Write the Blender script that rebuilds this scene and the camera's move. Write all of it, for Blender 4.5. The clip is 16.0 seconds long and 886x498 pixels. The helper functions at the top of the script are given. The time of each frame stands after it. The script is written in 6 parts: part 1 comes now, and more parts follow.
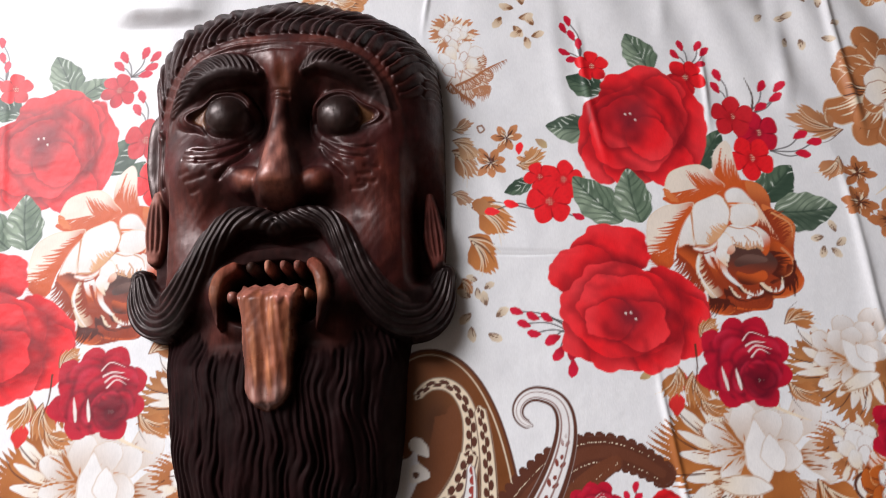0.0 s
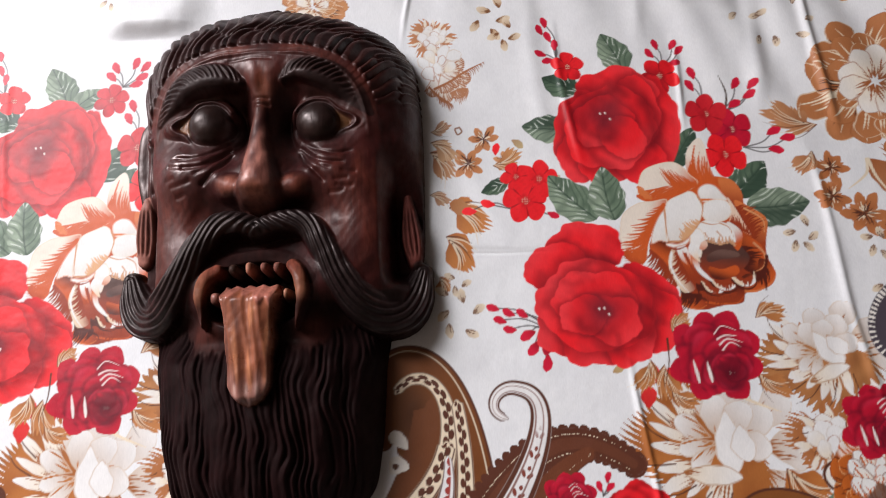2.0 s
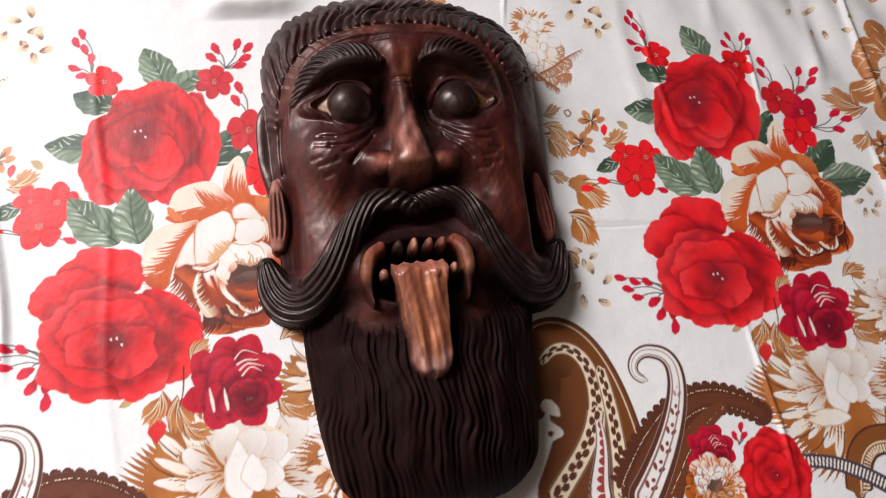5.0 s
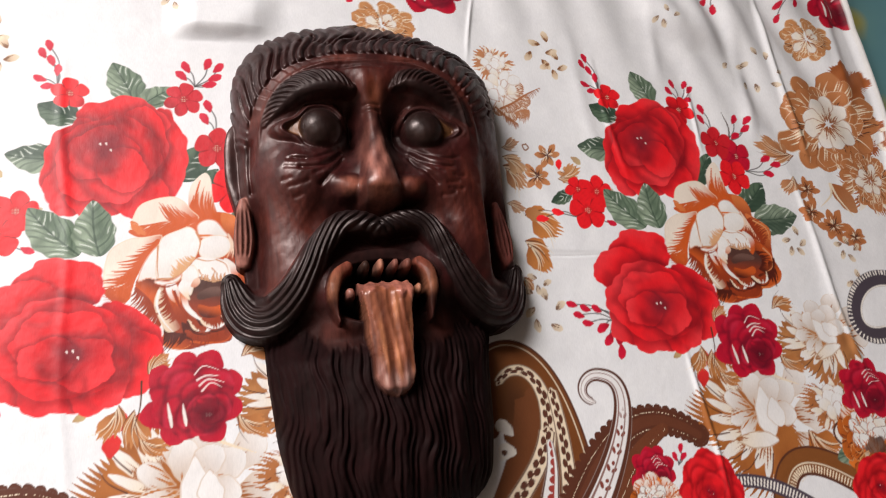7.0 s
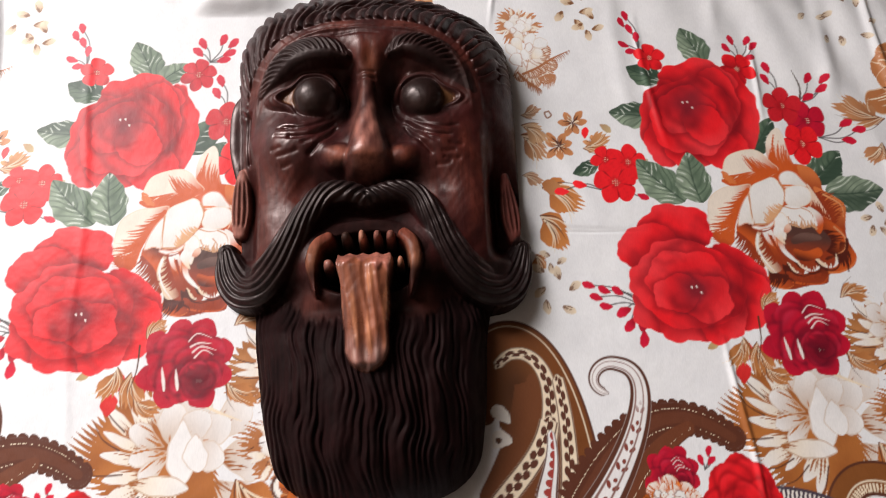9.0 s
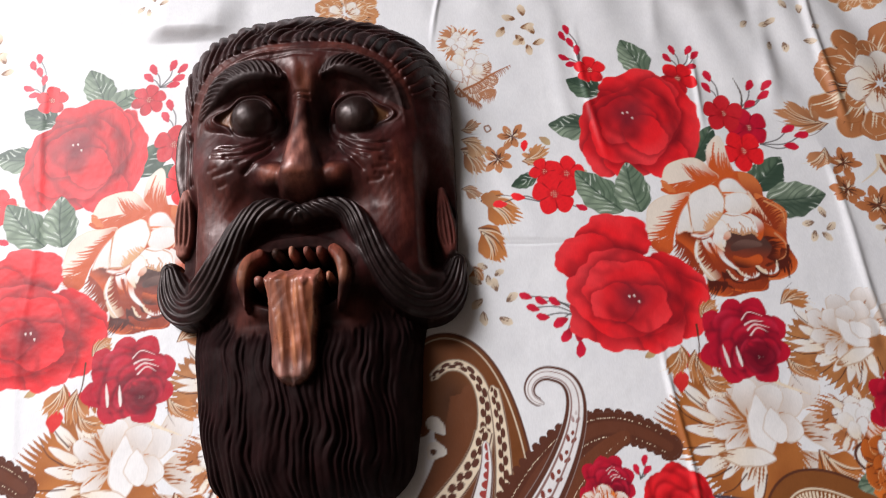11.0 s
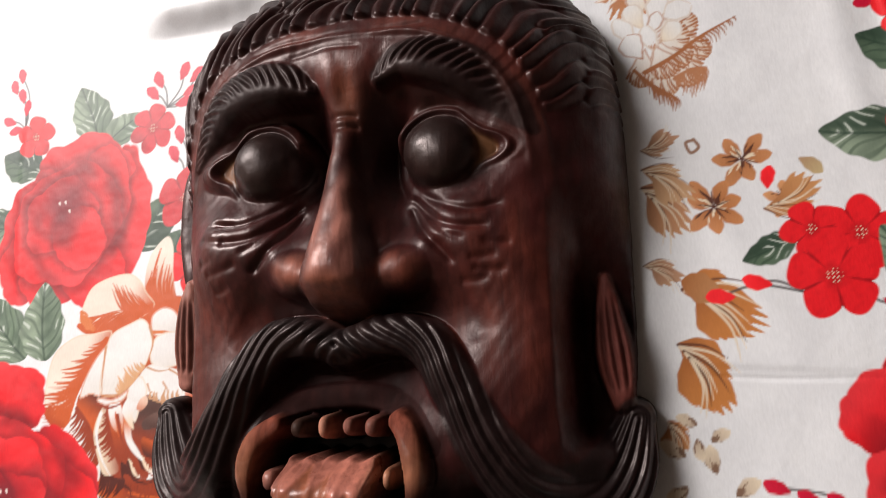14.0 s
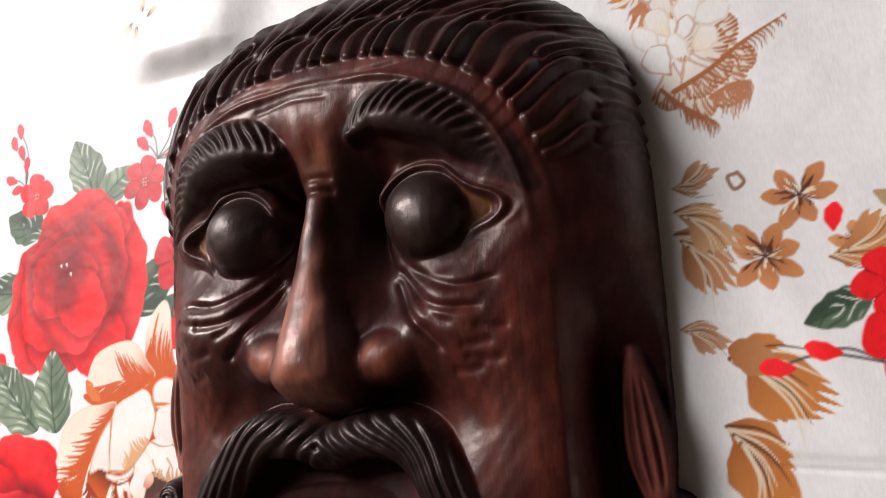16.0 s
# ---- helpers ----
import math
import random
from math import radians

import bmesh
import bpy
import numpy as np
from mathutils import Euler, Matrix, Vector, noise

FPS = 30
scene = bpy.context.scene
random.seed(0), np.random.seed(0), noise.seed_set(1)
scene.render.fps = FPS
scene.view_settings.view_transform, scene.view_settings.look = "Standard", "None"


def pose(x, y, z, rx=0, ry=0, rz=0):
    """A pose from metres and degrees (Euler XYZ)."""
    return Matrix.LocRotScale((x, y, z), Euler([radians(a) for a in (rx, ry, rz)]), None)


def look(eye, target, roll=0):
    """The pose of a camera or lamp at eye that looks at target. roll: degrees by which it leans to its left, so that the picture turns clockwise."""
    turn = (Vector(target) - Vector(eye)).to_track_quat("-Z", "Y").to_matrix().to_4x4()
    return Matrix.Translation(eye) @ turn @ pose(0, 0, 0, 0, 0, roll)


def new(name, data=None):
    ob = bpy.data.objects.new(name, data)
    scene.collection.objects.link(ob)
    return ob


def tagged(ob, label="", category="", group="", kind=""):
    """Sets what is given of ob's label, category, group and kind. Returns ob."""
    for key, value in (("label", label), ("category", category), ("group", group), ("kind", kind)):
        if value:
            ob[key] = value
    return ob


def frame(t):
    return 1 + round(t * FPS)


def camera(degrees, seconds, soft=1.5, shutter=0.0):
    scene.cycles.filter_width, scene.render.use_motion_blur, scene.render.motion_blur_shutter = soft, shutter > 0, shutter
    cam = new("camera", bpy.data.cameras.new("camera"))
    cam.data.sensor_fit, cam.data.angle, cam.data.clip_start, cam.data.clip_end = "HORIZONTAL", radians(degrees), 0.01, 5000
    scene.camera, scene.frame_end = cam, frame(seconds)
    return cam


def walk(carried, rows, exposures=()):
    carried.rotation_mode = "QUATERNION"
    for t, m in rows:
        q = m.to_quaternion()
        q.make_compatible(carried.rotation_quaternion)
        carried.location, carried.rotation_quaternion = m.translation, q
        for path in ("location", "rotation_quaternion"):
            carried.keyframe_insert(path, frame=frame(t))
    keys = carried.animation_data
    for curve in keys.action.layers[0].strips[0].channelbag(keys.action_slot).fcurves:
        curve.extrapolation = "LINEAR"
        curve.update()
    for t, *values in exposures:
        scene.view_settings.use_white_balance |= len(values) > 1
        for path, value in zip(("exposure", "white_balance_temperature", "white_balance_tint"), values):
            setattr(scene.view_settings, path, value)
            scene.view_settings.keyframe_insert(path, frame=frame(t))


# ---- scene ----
cam = camera(67.29, 16.0, 1.1)
PATH = [
    (0, (0.0793, -0.1205, 0.3804), (0.1128, 0.3795, -1.5558), 1.14),
    (0.5, (0.0878, -0.1210, 0.3854), (0.0794, 0.3609, -1.5557), -3.37),
    (1, (0.0954, -0.1234, 0.3855), (0.1200, 0.3351, -1.5611), 0.10),
    (1.5, (0.0998, -0.1210, 0.3894), (0.0986, 0.3251, -1.5603), -2.96),
    (2, (0.1036, -0.1205, 0.3937), (0.0802, 0.3586, -1.5479), -6.09),
    (2.5, (0.1038, -0.1208, 0.3955), (0.0932, 0.3586, -1.5462), -3.98),
    (3, (0.0839, -0.1299, 0.3901), (0.0717, 0.4016, -1.5380), -2.58),
    (3.5, (0.0514, -0.1402, 0.3913), (0.0760, 0.4043, -1.5330), 0.07),
    (3.7, (0.0293, -0.1413, 0.3916), (0.0708, 0.4004, -1.5332), 0.78),
    (5.8, (-0.0610, -0.1276, 0.3879), (0.4038, 0.3442, -1.4993), 37.78),
    (6, (-0.0631, -0.1281, 0.3898), (0.4093, 0.3612, -1.4910), 37.44),
    (6.5, (-0.0677, -0.1305, 0.3958), (0.4269, 0.4207, -1.4620), 36.38),
    (7, (-0.0671, -0.1386, 0.3986), (0.4477, 0.4197, -1.4516), 37.39),
    (7.5, (-0.0584, -0.1430, 0.3981), (0.4368, 0.4125, -1.4583), 35.90),
    (8, (-0.0359, -0.1444, 0.3936), (0.2956, 0.4191, -1.4965), 25.23),
    (8.5, (-0.0054, -0.1454, 0.3942), (0.1705, 0.4473, -1.5078), 12.57),
    (9, (0.0195, -0.1493, 0.3871), (0.1209, 0.4171, -1.5284), 7.38),
    (9.5, (0.0362, -0.1524, 0.3926), (0.0741, 0.4569, -1.5120), -0.59),
    (9.7, (0.0417, -0.1553, 0.3943), (0.1187, 0.4583, -1.5076), 3.41),
    (11.8, (0.0835, -0.1526, 0.3928), (-0.0180, 0.4619, -1.5078), -12.96),
    (12, (0.0851, -0.1445, 0.3853), (-0.0756, 0.4854, -1.5061), -17.12),
    (12.5, (0.0819, -0.1128, 0.3425), (-0.2349, 0.5004, -1.5346), -29.87),
    (13, (0.0826, -0.0776, 0.2984), (-0.3358, 0.4701, -1.5791), -39.31),
    (13.5, (0.0826, -0.0551, 0.2598), (-0.3663, 0.4152, -1.6316), -46.86),
    (14, (0.0828, -0.0303, 0.2377), (-0.4086, 0.3971, -1.6533), -52.07),
    (14.5, (0.0839, -0.0025, 0.2229), (-0.4119, 0.4320, -1.6653), -52.85),
    (15, (0.0845, 0.0152, 0.2157), (-0.4494, 0.4305, -1.6665), -56.68),
    (15.5, (0.0907, 0.0175, 0.2071), (-0.5186, 0.3788, -1.6632), -64.52),
    (16, (0.1004, 0.0050, 0.2062), (-0.6108, 0.3563, -1.6298), -69.29),
]
walk(cam, [(t, look(eye, target, roll)) for t, eye, target, roll in PATH],
     ((0, 0.06, 6150, 10), (3.5, 0.02, 6250, 10), (6, 0.03, 6500, 10), (9.5, 0.02, 6450, 10), (12, 0.05, 6050, 10), (13, -0.08, 6450, 10), (14, 0.0, 6550, 10), (16, 0.05, 6550, 10)))

# ---- daylight from one window, high in the wall beside the bed ----
world = bpy.data.worlds.new("sky")
scene.world = world
world.use_nodes = True
wn = world.node_tree.nodes
sky = wn.new("ShaderNodeTexSky")
sky.sky_type, sky.sun_disc = "NISHITA", False
sky.sun_elevation, sky.sun_rotation = radians(50), radians(-60)
wn["Background"].inputs[1].default_value = 0.1
world.node_tree.links.new(sky.outputs[0], wn["Background"].inputs[0])

WIN_Y, WIN_X0, WIN_X1, WIN_Z0, WIN_Z1 = 0.80, -1.64, -0.62, 0.66, 1.78
lamp = bpy.data.lights.new("window_light", "AREA")
lamp.shape, lamp.size, lamp.size_y = "RECTANGLE", WIN_X1 - WIN_X0 - 0.04, WIN_Z1 - WIN_Z0 - 0.04
lamp.energy, lamp.color = 116.0, (1.0, 0.945, 0.925)
lamp_ob = new("window_light", lamp)
mid = Vector(((WIN_X0 + WIN_X1) / 2, WIN_Y - 0.01, (WIN_Z0 + WIN_Z1) / 2))
lamp_ob.matrix_world = look(mid, mid + Vector((0, -1, 0)))


# ---- materials ----
def material(name, rough=0.6, base=(0.5, 0.5, 0.5)):
    m = bpy.data.materials.new(name)
    m.use_nodes = True
    b = m.node_tree.nodes["Principled BSDF"]
    b.inputs["Base Color"].default_value = (*base, 1)
    b.inputs["Roughness"].default_value = rough
    return m, m.node_tree.nodes, m.node_tree.links, b


def noise_node(n, scale, detail=4.0, rough=0.55, distort=0.0):
    t = n.new("ShaderNodeTexNoise")
    t.inputs["Scale"].default_value, t.inputs["Detail"].default_value = scale, detail
    t.inputs["Roughness"].default_value, t.inputs["Distortion"].default_value = rough, distort
    return t


def ramp_node(n, *stops):
    r = n.new("ShaderNodeValToRGB")
    while len(r.color_ramp.elements) < len(stops):
        r.color_ramp.elements.new(0.5)
    for e, (at, col) in zip(r.color_ramp.elements, stops):
        e.position, e.color = at, (*col, 1)
    return r


def mix_node(n, l, kind, fac, a, b):
    m = n.new("ShaderNodeMix")
    m.data_type, m.blend_type = "RGBA", kind
    for key, v in ((0, fac), (6, a), (7, b)):
        if isinstance(v, (int, float)):
            m.inputs[key].default_value = v
        elif isinstance(v, tuple):
            m.inputs[key].default_value = (*v, 1)
        else:
            l.new(v, m.inputs[key])
    return m.outputs[2]


def bump_node(n, l, height, strength, distance, normal=None):
    b = n.new("ShaderNodeBump")
    b.inputs["Strength"].default_value, b.inputs["Distance"].default_value = strength, distance
    l.new(height, b.inputs["Height"])
    if normal is not None:
        l.new(normal, b.inputs["Normal"])
    return b.outputs[0]


def coords(n):
    return n.new("ShaderNodeTexCoord").outputs["Object"]


# printed cotton sheeting: dye from the print, a fine weave, a faint sheen
CLOTH, n, l, b = material("printed_cotton", 0.48)
dye = n.new("ShaderNodeAttribute")
dye.attribute_name = "dye"
co = coords(n)
mott = noise_node(n, 55, 5)
l.new(co, mott.inputs["Vector"])
tone = ramp_node(n, (0.3, (0.93, 0.93, 0.94)), (0.7, (1, 1, 1)))
l.new(mott.outputs[0], tone.inputs[0])
thread = noise_node(n, 1500, 2)
stretch = n.new("ShaderNodeMapping")
stretch.inputs["Scale"].default_value = (1, 0.25, 1)
l.new(co, stretch.inputs["Vector"])
l.new(stretch.outputs[0], thread.inputs["Vector"])
yarn = ramp_node(n, (0.3, (0.9, 0.9, 0.9)), (0.7, (1, 1, 1)))
l.new(thread.outputs[0], yarn.inputs[0])
col = mix_node(n, l, "MULTIPLY", 1.0, dye.outputs["Color"], tone.outputs[0])
col = mix_node(n, l, "MULTIPLY", 0.7, col, yarn.outputs[0])
l.new(col, b.inputs["Base Color"])
ripple = noise_node(n, 38, 3)
l.new(co, ripple.inputs["Vector"])
nb = bump_node(n, l, ripple.outputs[0], 0.25, 0.004)
drawn = n.new("ShaderNodeMapping")
drawn.inputs["Scale"].default_value, drawn.inputs["Rotation"].default_value = (1, 0.12, 1), (0, 0, radians(-7))
l.new(co, drawn.inputs["Vector"])
crimp = noise_node(n, 45, 2, 0.4, 0.3)
l.new(drawn.outputs[0], crimp.inputs["Vector"])
nb = bump_node(n, l, crimp.outputs[0], 0.09, 0.004, nb)
l.new(bump_node(n, l, thread.outputs[0], 0.12, 0.0004, nb), b.inputs["Normal"])
b.inputs["Specular IOR Level"].default_value = 0.30

# carved and stained wood under worn varnish; its colour also holds painted shade
WOOD, n, l, b = material("varnished_carved_wood", 0.3)
stain_and_shade = n.new("ShaderNodeAttribute")
stain_and_shade.attribute_name = "stain_and_shade"
co = coords(n)
grain_map = n.new("ShaderNodeMapping")
grain_map.inputs["Scale"].default_value = (1, 0.16, 0.7)
l.new(co, grain_map.inputs["Vector"])
grain = noise_node(n, 420, 4, 0.6, 0.4)
l.new(grain_map.outputs[0], grain.inputs["Vector"])
gtone = ramp_node(n, (0.28, (0.5, 0.45, 0.43)), (0.55, (1, 1, 1)), (0.8, (1.25, 1.2, 1.15)))
l.new(grain.outputs[0], gtone.inputs[0])
blot = noise_node(n, 60, 5)
l.new(co, blot.inputs["Vector"])
btone = ramp_node(n, (0.3, (0.55, 0.52, 0.52)), (0.7, (1.3, 1.25, 1.2)))
l.new(blot.outputs[0], btone.inputs[0])
col = mix_node(n, l, "MULTIPLY", 0.85, stain_and_shade.outputs["Color"], gtone.outputs[0])
col = mix_node(n, l, "MULTIPLY", 0.8, col, btone.outputs[0])
l.new(col, b.inputs["Base Color"])
gloss = noise_node(n, 110, 5)
l.new(co, gloss.inputs["Vector"])
span = n.new("ShaderNodeMapRange")
span.inputs[1].default_value, span.inputs[2].default_value = 0.3, 0.7
span.inputs[3].default_value, span.inputs[4].default_value = -0.06, 0.10
l.new(gloss.outputs[0], span.inputs[0])
worn = n.new("ShaderNodeMath")
worn.operation = "ADD"
l.new(span.outputs[0], worn.inputs[0])
l.new(stain_and_shade.outputs["Alpha"], worn.inputs[1])
l.new(worn.outputs[0], b.inputs["Roughness"])
sheen = n.new("ShaderNodeMapRange")
sheen.inputs[1].default_value, sheen.inputs[2].default_value = 0.30, 0.62
sheen.inputs[3].default_value, sheen.inputs[4].default_value = 0.66, 0.12
l.new(worn.outputs[0], sheen.inputs[0])
l.new(sheen.outputs[0], b.inputs["Specular IOR Level"])
b.inputs["Specular Tint"].default_value = (1, 0.86, 0.83, 1)
facet = n.new("ShaderNodeTexVoronoi")
facet.feature = "SMOOTH_F1"
facet.inputs["Scale"].default_value, facet.inputs["Smoothness"].default_value = 190, 0.6
l.new(grain_map.outputs[0], facet.inputs["Vector"])
nb = bump_node(n, l, blot.outputs[0], 0.3, 0.002)
nb = bump_node(n, l, facet.outputs["Distance"], 0.05, 0.001, nb)
l.new(bump_node(n, l, grain.outputs[0], 0.22, 0.0006, nb), b.inputs["Normal"])

# bed sheet with large soft blooms of yellow and violet on teal
SHEET, n, l, b = material("teal_bed_sheet", 0.8)
co = coords(n)
field = noise_node(n, 9, 2)
l.new(co, field.inputs["Vector"])
fr = ramp_node(n, (0.3, (0.10, 0.06, 0.20)), (0.42, (0.10, 0.24, 0.27)), (0.58, (0.12, 0.27, 0.28)), (0.66, (0.42, 0.36, 0.05)))
l.new(field.outputs[0], fr.inputs[0])
l.new(fr.outputs[0], b.inputs["Base Color"])
weave = noise_node(n, 900, 2)
l.new(co, weave.inputs["Vector"])
l.new(bump_node(n, l, weave.outputs[0], 0.15, 0.0005), b.inputs["Normal"])

PLASTER, n, l, b = material("painted_plaster", 0.85)
co = coords(n)
pn = noise_node(n, 6, 6)
l.new(co, pn.inputs["Vector"])
pr = ramp_node(n, (0.3, (0.10, 0.075, 0.06)), (0.7, (0.14, 0.11, 0.085)))
l.new(pn.outputs[0], pr.inputs[0])
l.new(pr.outputs[0], b.inputs["Base Color"])
l.new(bump_node(n, l, pn.outputs[0], 0.2, 0.004), b.inputs["Normal"])

CEMENT, n, l, b = material("cement_floor", 0.7)
co = coords(n)
pn = noise_node(n, 5, 8)
l.new(co, pn.inputs["Vector"])
pr = ramp_node(n, (0.3, (0.16, 0.14, 0.13)), (0.7, (0.25, 0.23, 0.21)))
l.new(pn.outputs[0], pr.inputs[0])
l.new(pr.outputs[0], b.inputs["Base Color"])


# ---- room shell ----
def box_mesh(name, lo, hi, mat, parent=None, bevel=0.0):
    bm = bmesh.new()
    bmesh.ops.create_cube(bm, size=1)
    for v in bm.verts:
        v.co = Vector([lo[i] + (hi[i] - lo[i]) * (v.co[i] + 0.5) for i in range(3)])
    if bevel:
        bmesh.ops.bevel(bm, geom=bm.edges[:], offset=bevel, segments=3, affect="EDGES")
    me = bpy.data.meshes.new(name)
    bm.to_mesh(me)
    bm.free()
    me.materials.append(mat)
    ob = new(name, me)
    ob.parent = parent
    return ob


X0, X1, Y0, Y1, Z0, Z1, TH = -1.9, 2.0, -2.2, WIN_Y, -0.47, 2.3, 0.16


def structure(name, lo, hi, mat, label, category):
    return tagged(box_mesh(name, lo, hi, mat), label, category, "", "structure")


structure("floor", (X0 - TH, Y0 - TH, Z0 - 0.1), (X1 + TH, Y1 + TH, Z0), CEMENT, "plain grey cement floor under the bed", "floor")
structure("ceiling", (X0 - TH, Y0 - TH, Z1), (X1 + TH, Y1 + TH, Z1 + 0.1), PLASTER, "plain brown painted plaster ceiling", "ceiling")
structure("wall_west", (X0 - TH, Y0, Z0), (X0, Y1, Z1), PLASTER, "plain brown painted plaster wall", "wall")
structure("wall_south", (X0 - TH, Y0 - TH, Z0), (X1 + TH, Y0, Z1), PLASTER, "plain brown painted plaster wall", "wall")
structure("wall_east", (X1, Y0, Z0), (X1 + TH, Y1, Z1), PLASTER, "plain brown painted plaster wall", "wall")


def window_wall():
    """A wall with one opening through it, in four blocks joined."""
    bm = bmesh.new()
    for xa, xb, za, zb in ((X0 - TH, WIN_X0, Z0, Z1), (WIN_X1, X1 + TH, Z0, Z1), (WIN_X0, WIN_X1, Z0, WIN_Z0), (WIN_X0, WIN_X1, WIN_Z1, Z1)):
        made = bmesh.ops.create_cube(bm, size=1)["verts"]
        for v in made:
            v.co = Vector(((xa + xb) / 2 + v.co.x * (xb - xa), Y1 + TH / 2 + v.co.y * TH, (za + zb) / 2 + v.co.z * (zb - za)))
    me = bpy.data.meshes.new("wall_north")
    bm.to_mesh(me)
    bm.free()
    me.materials.append(PLASTER)
    return tagged(new("wall_north", me), "plain brown plaster wall pierced by one window", "wall", "", "structure")


window_wall()


# ---- the printed cloth: a dyer's plot of the repeat, laid down motif by motif ----
REPEAT = 0.3635
STEP = 0.00066
EDGE_X = 0.44


def bands(stops):
    """Stations along one axis: (from, to, pitch) stretches, end to end."""
    return np.concatenate([np.arange(lo, hi - pitch * 0.3, pitch) for lo, hi, pitch in stops] + [[stops[-1][1]]])


FINE = 0.00043
GX = bands(((-0.62, -0.315, 0.012), (-0.315, -0.265, STEP), (-0.265, -0.070, FINE), (-0.070, 0.085, STEP * 1.4), (0.085, 0.185, FINE), (0.185, 0.428, STEP), (0.428, EDGE_X, 0.0015)))
GY = bands(((-0.46, -0.215, 0.012), (-0.215, -0.02, STEP), (-0.02, 0.175, FINE), (0.175, 0.235, STEP), (0.235, 0.5, 0.012)))
PX, PY = np.meshgrid(GX, GY)
DYE = np.empty((len(GY), len(GX), 3), np.float32)
WHITE = np.array((0.785, 0.79, 0.80))
DYE[:] = WHITE

RED, DEEP, CRIMSON, MAROON = (0.80, 0.013, 0.020), (0.25, 0.003, 0.007), (0.52, 0.007, 0.030), (0.13, 0.004, 0.016)
ORANGE, BROWN, UMBER = (0.64, 0.15, 0.016), (0.34, 0.100, 0.024), (0.10, 0.032, 0.018)
CREAM, IVORY, TAUPE = (0.78, 0.66, 0.49), (0.80, 0.76, 0.70), (0.42, 0.30, 0.22)
GREEN, PALE_GREEN, DARK_GREEN = (0.125, 0.185, 0.12), (0.31, 0.39, 0.28), (0.028, 0.055, 0.036)


def step01(x, lo, hi):
    x = np.clip((x - lo) / (hi - lo), 0, 1)
    return x * x * (3 - 2 * x)


def ripple(x, y, seed):
    """A cheap smooth wobble in -1..1."""
    a = np.sin(x * 1.7 + seed * 1.3 + 1.4 * np.sin(y * 1.1 + seed))
    return 0.6 * a + 0.4 * np.sin(2.9 * y - 1.9 * x + seed * 2.1)


SHOWN = [-1, 0, 1]


def window(x0, x1, y0, y1):
    """The patch of the plot in that rectangle, once for each repeat that shows."""
    for k in SHOWN:
        dx = k * REPEAT
        i0, i1 = np.searchsorted(GX, (x0 + dx, x1 + dx))
        j0, j1 = np.searchsorted(GY, (y0, y1))
        if i1 - i0 > 1 and j1 - j0 > 1:
            yield PX[j0:j1, i0:i1] - dx, PY[j0:j1, i0:i1], DYE[j0:j1, i0:i1]


def lay(d, alpha, colour):
    a = np.clip(alpha, 0, 1)[..., None]
    d[...] = d * (1 - a) + np.asarray(colour, np.float32) * a


def blend(c0, c1, t):
    t = np.clip(t, 0, 1)[..., None]
    return np.asarray(c0) * (1 - t) + np.asarray(c1) * t


AA = 0.0004


def petal(base, tip, width, inner, outer, seed=0, blunt=0.62, hatch=None, hatch_len=0.45, lines=9, rim=None, comb=0.0, alpha=1.0):
    """One petal or leaf blade from base to tip: a shade from inner to outer, strokes of another ink at its base, or a combed tip."""
    bx, by = base
    dx, dy = tip[0] - bx, tip[1] - by
    ln = math.hypot(dx, dy)
    ux, uy = dx / ln, dy / ln
    r = ln + width
    mx, my = bx + dx / 2, by + dy / 2
    for x, y, d in window(mx - r, mx + r, my - r, my + r):
        s = ((x - bx) * ux + (y - by) * uy) / ln
        c = (-(x - bx) * uy + (y - by) * ux) / (width / 2)
        c = c + 0.10 * np.sin(s * 5 + seed)
        ss = np.clip(s, 0, 1)
        prof = np.sin(math.pi * ss ** (math.log(0.5) / math.log(blunt))) ** 0.62
        prof = prof * (1 + 0.05 * np.sin(ss * 17 + seed * 3))
        edge = (prof - np.abs(c)) * width / 2
        inside = step01(edge, -AA, AA) * (s > 0) * (s < 1)
        if comb:
            saw = 0.5 + 0.5 * np.sin(c * math.pi * width / 0.0026 + seed + 2 * s)
            inside = inside * step01((1 - comb) + comb * saw * (1 - 0.4 * np.abs(c)) - s, -0.02, 0.05)
        col = blend(inner, outer, ss ** 0.8)
        lay(d, inside * alpha, col)
        if hatch is not None:
            reach = hatch_len * (0.75 + 0.3 * np.sin(c * 3.1 + seed) + 0.3 * np.sin(c * 9.7 + seed * 2))
            stroke = np.sin(c * math.pi * width / 0.0021 + seed * 1.7 + 0.6 * np.sin(s * 6))
            a = np.maximum(step01(reach * 0.5 - s, -0.06, 0.1), step01(stroke, -0.3, 0.3) * step01(reach - s, -0.02, 0.12))
            lay(d, inside * a * alpha, hatch)
        if rim is not None:
            lay(d, inside * step01(-edge, -0.0011, -0.0004) * 0.7 * alpha, rim)


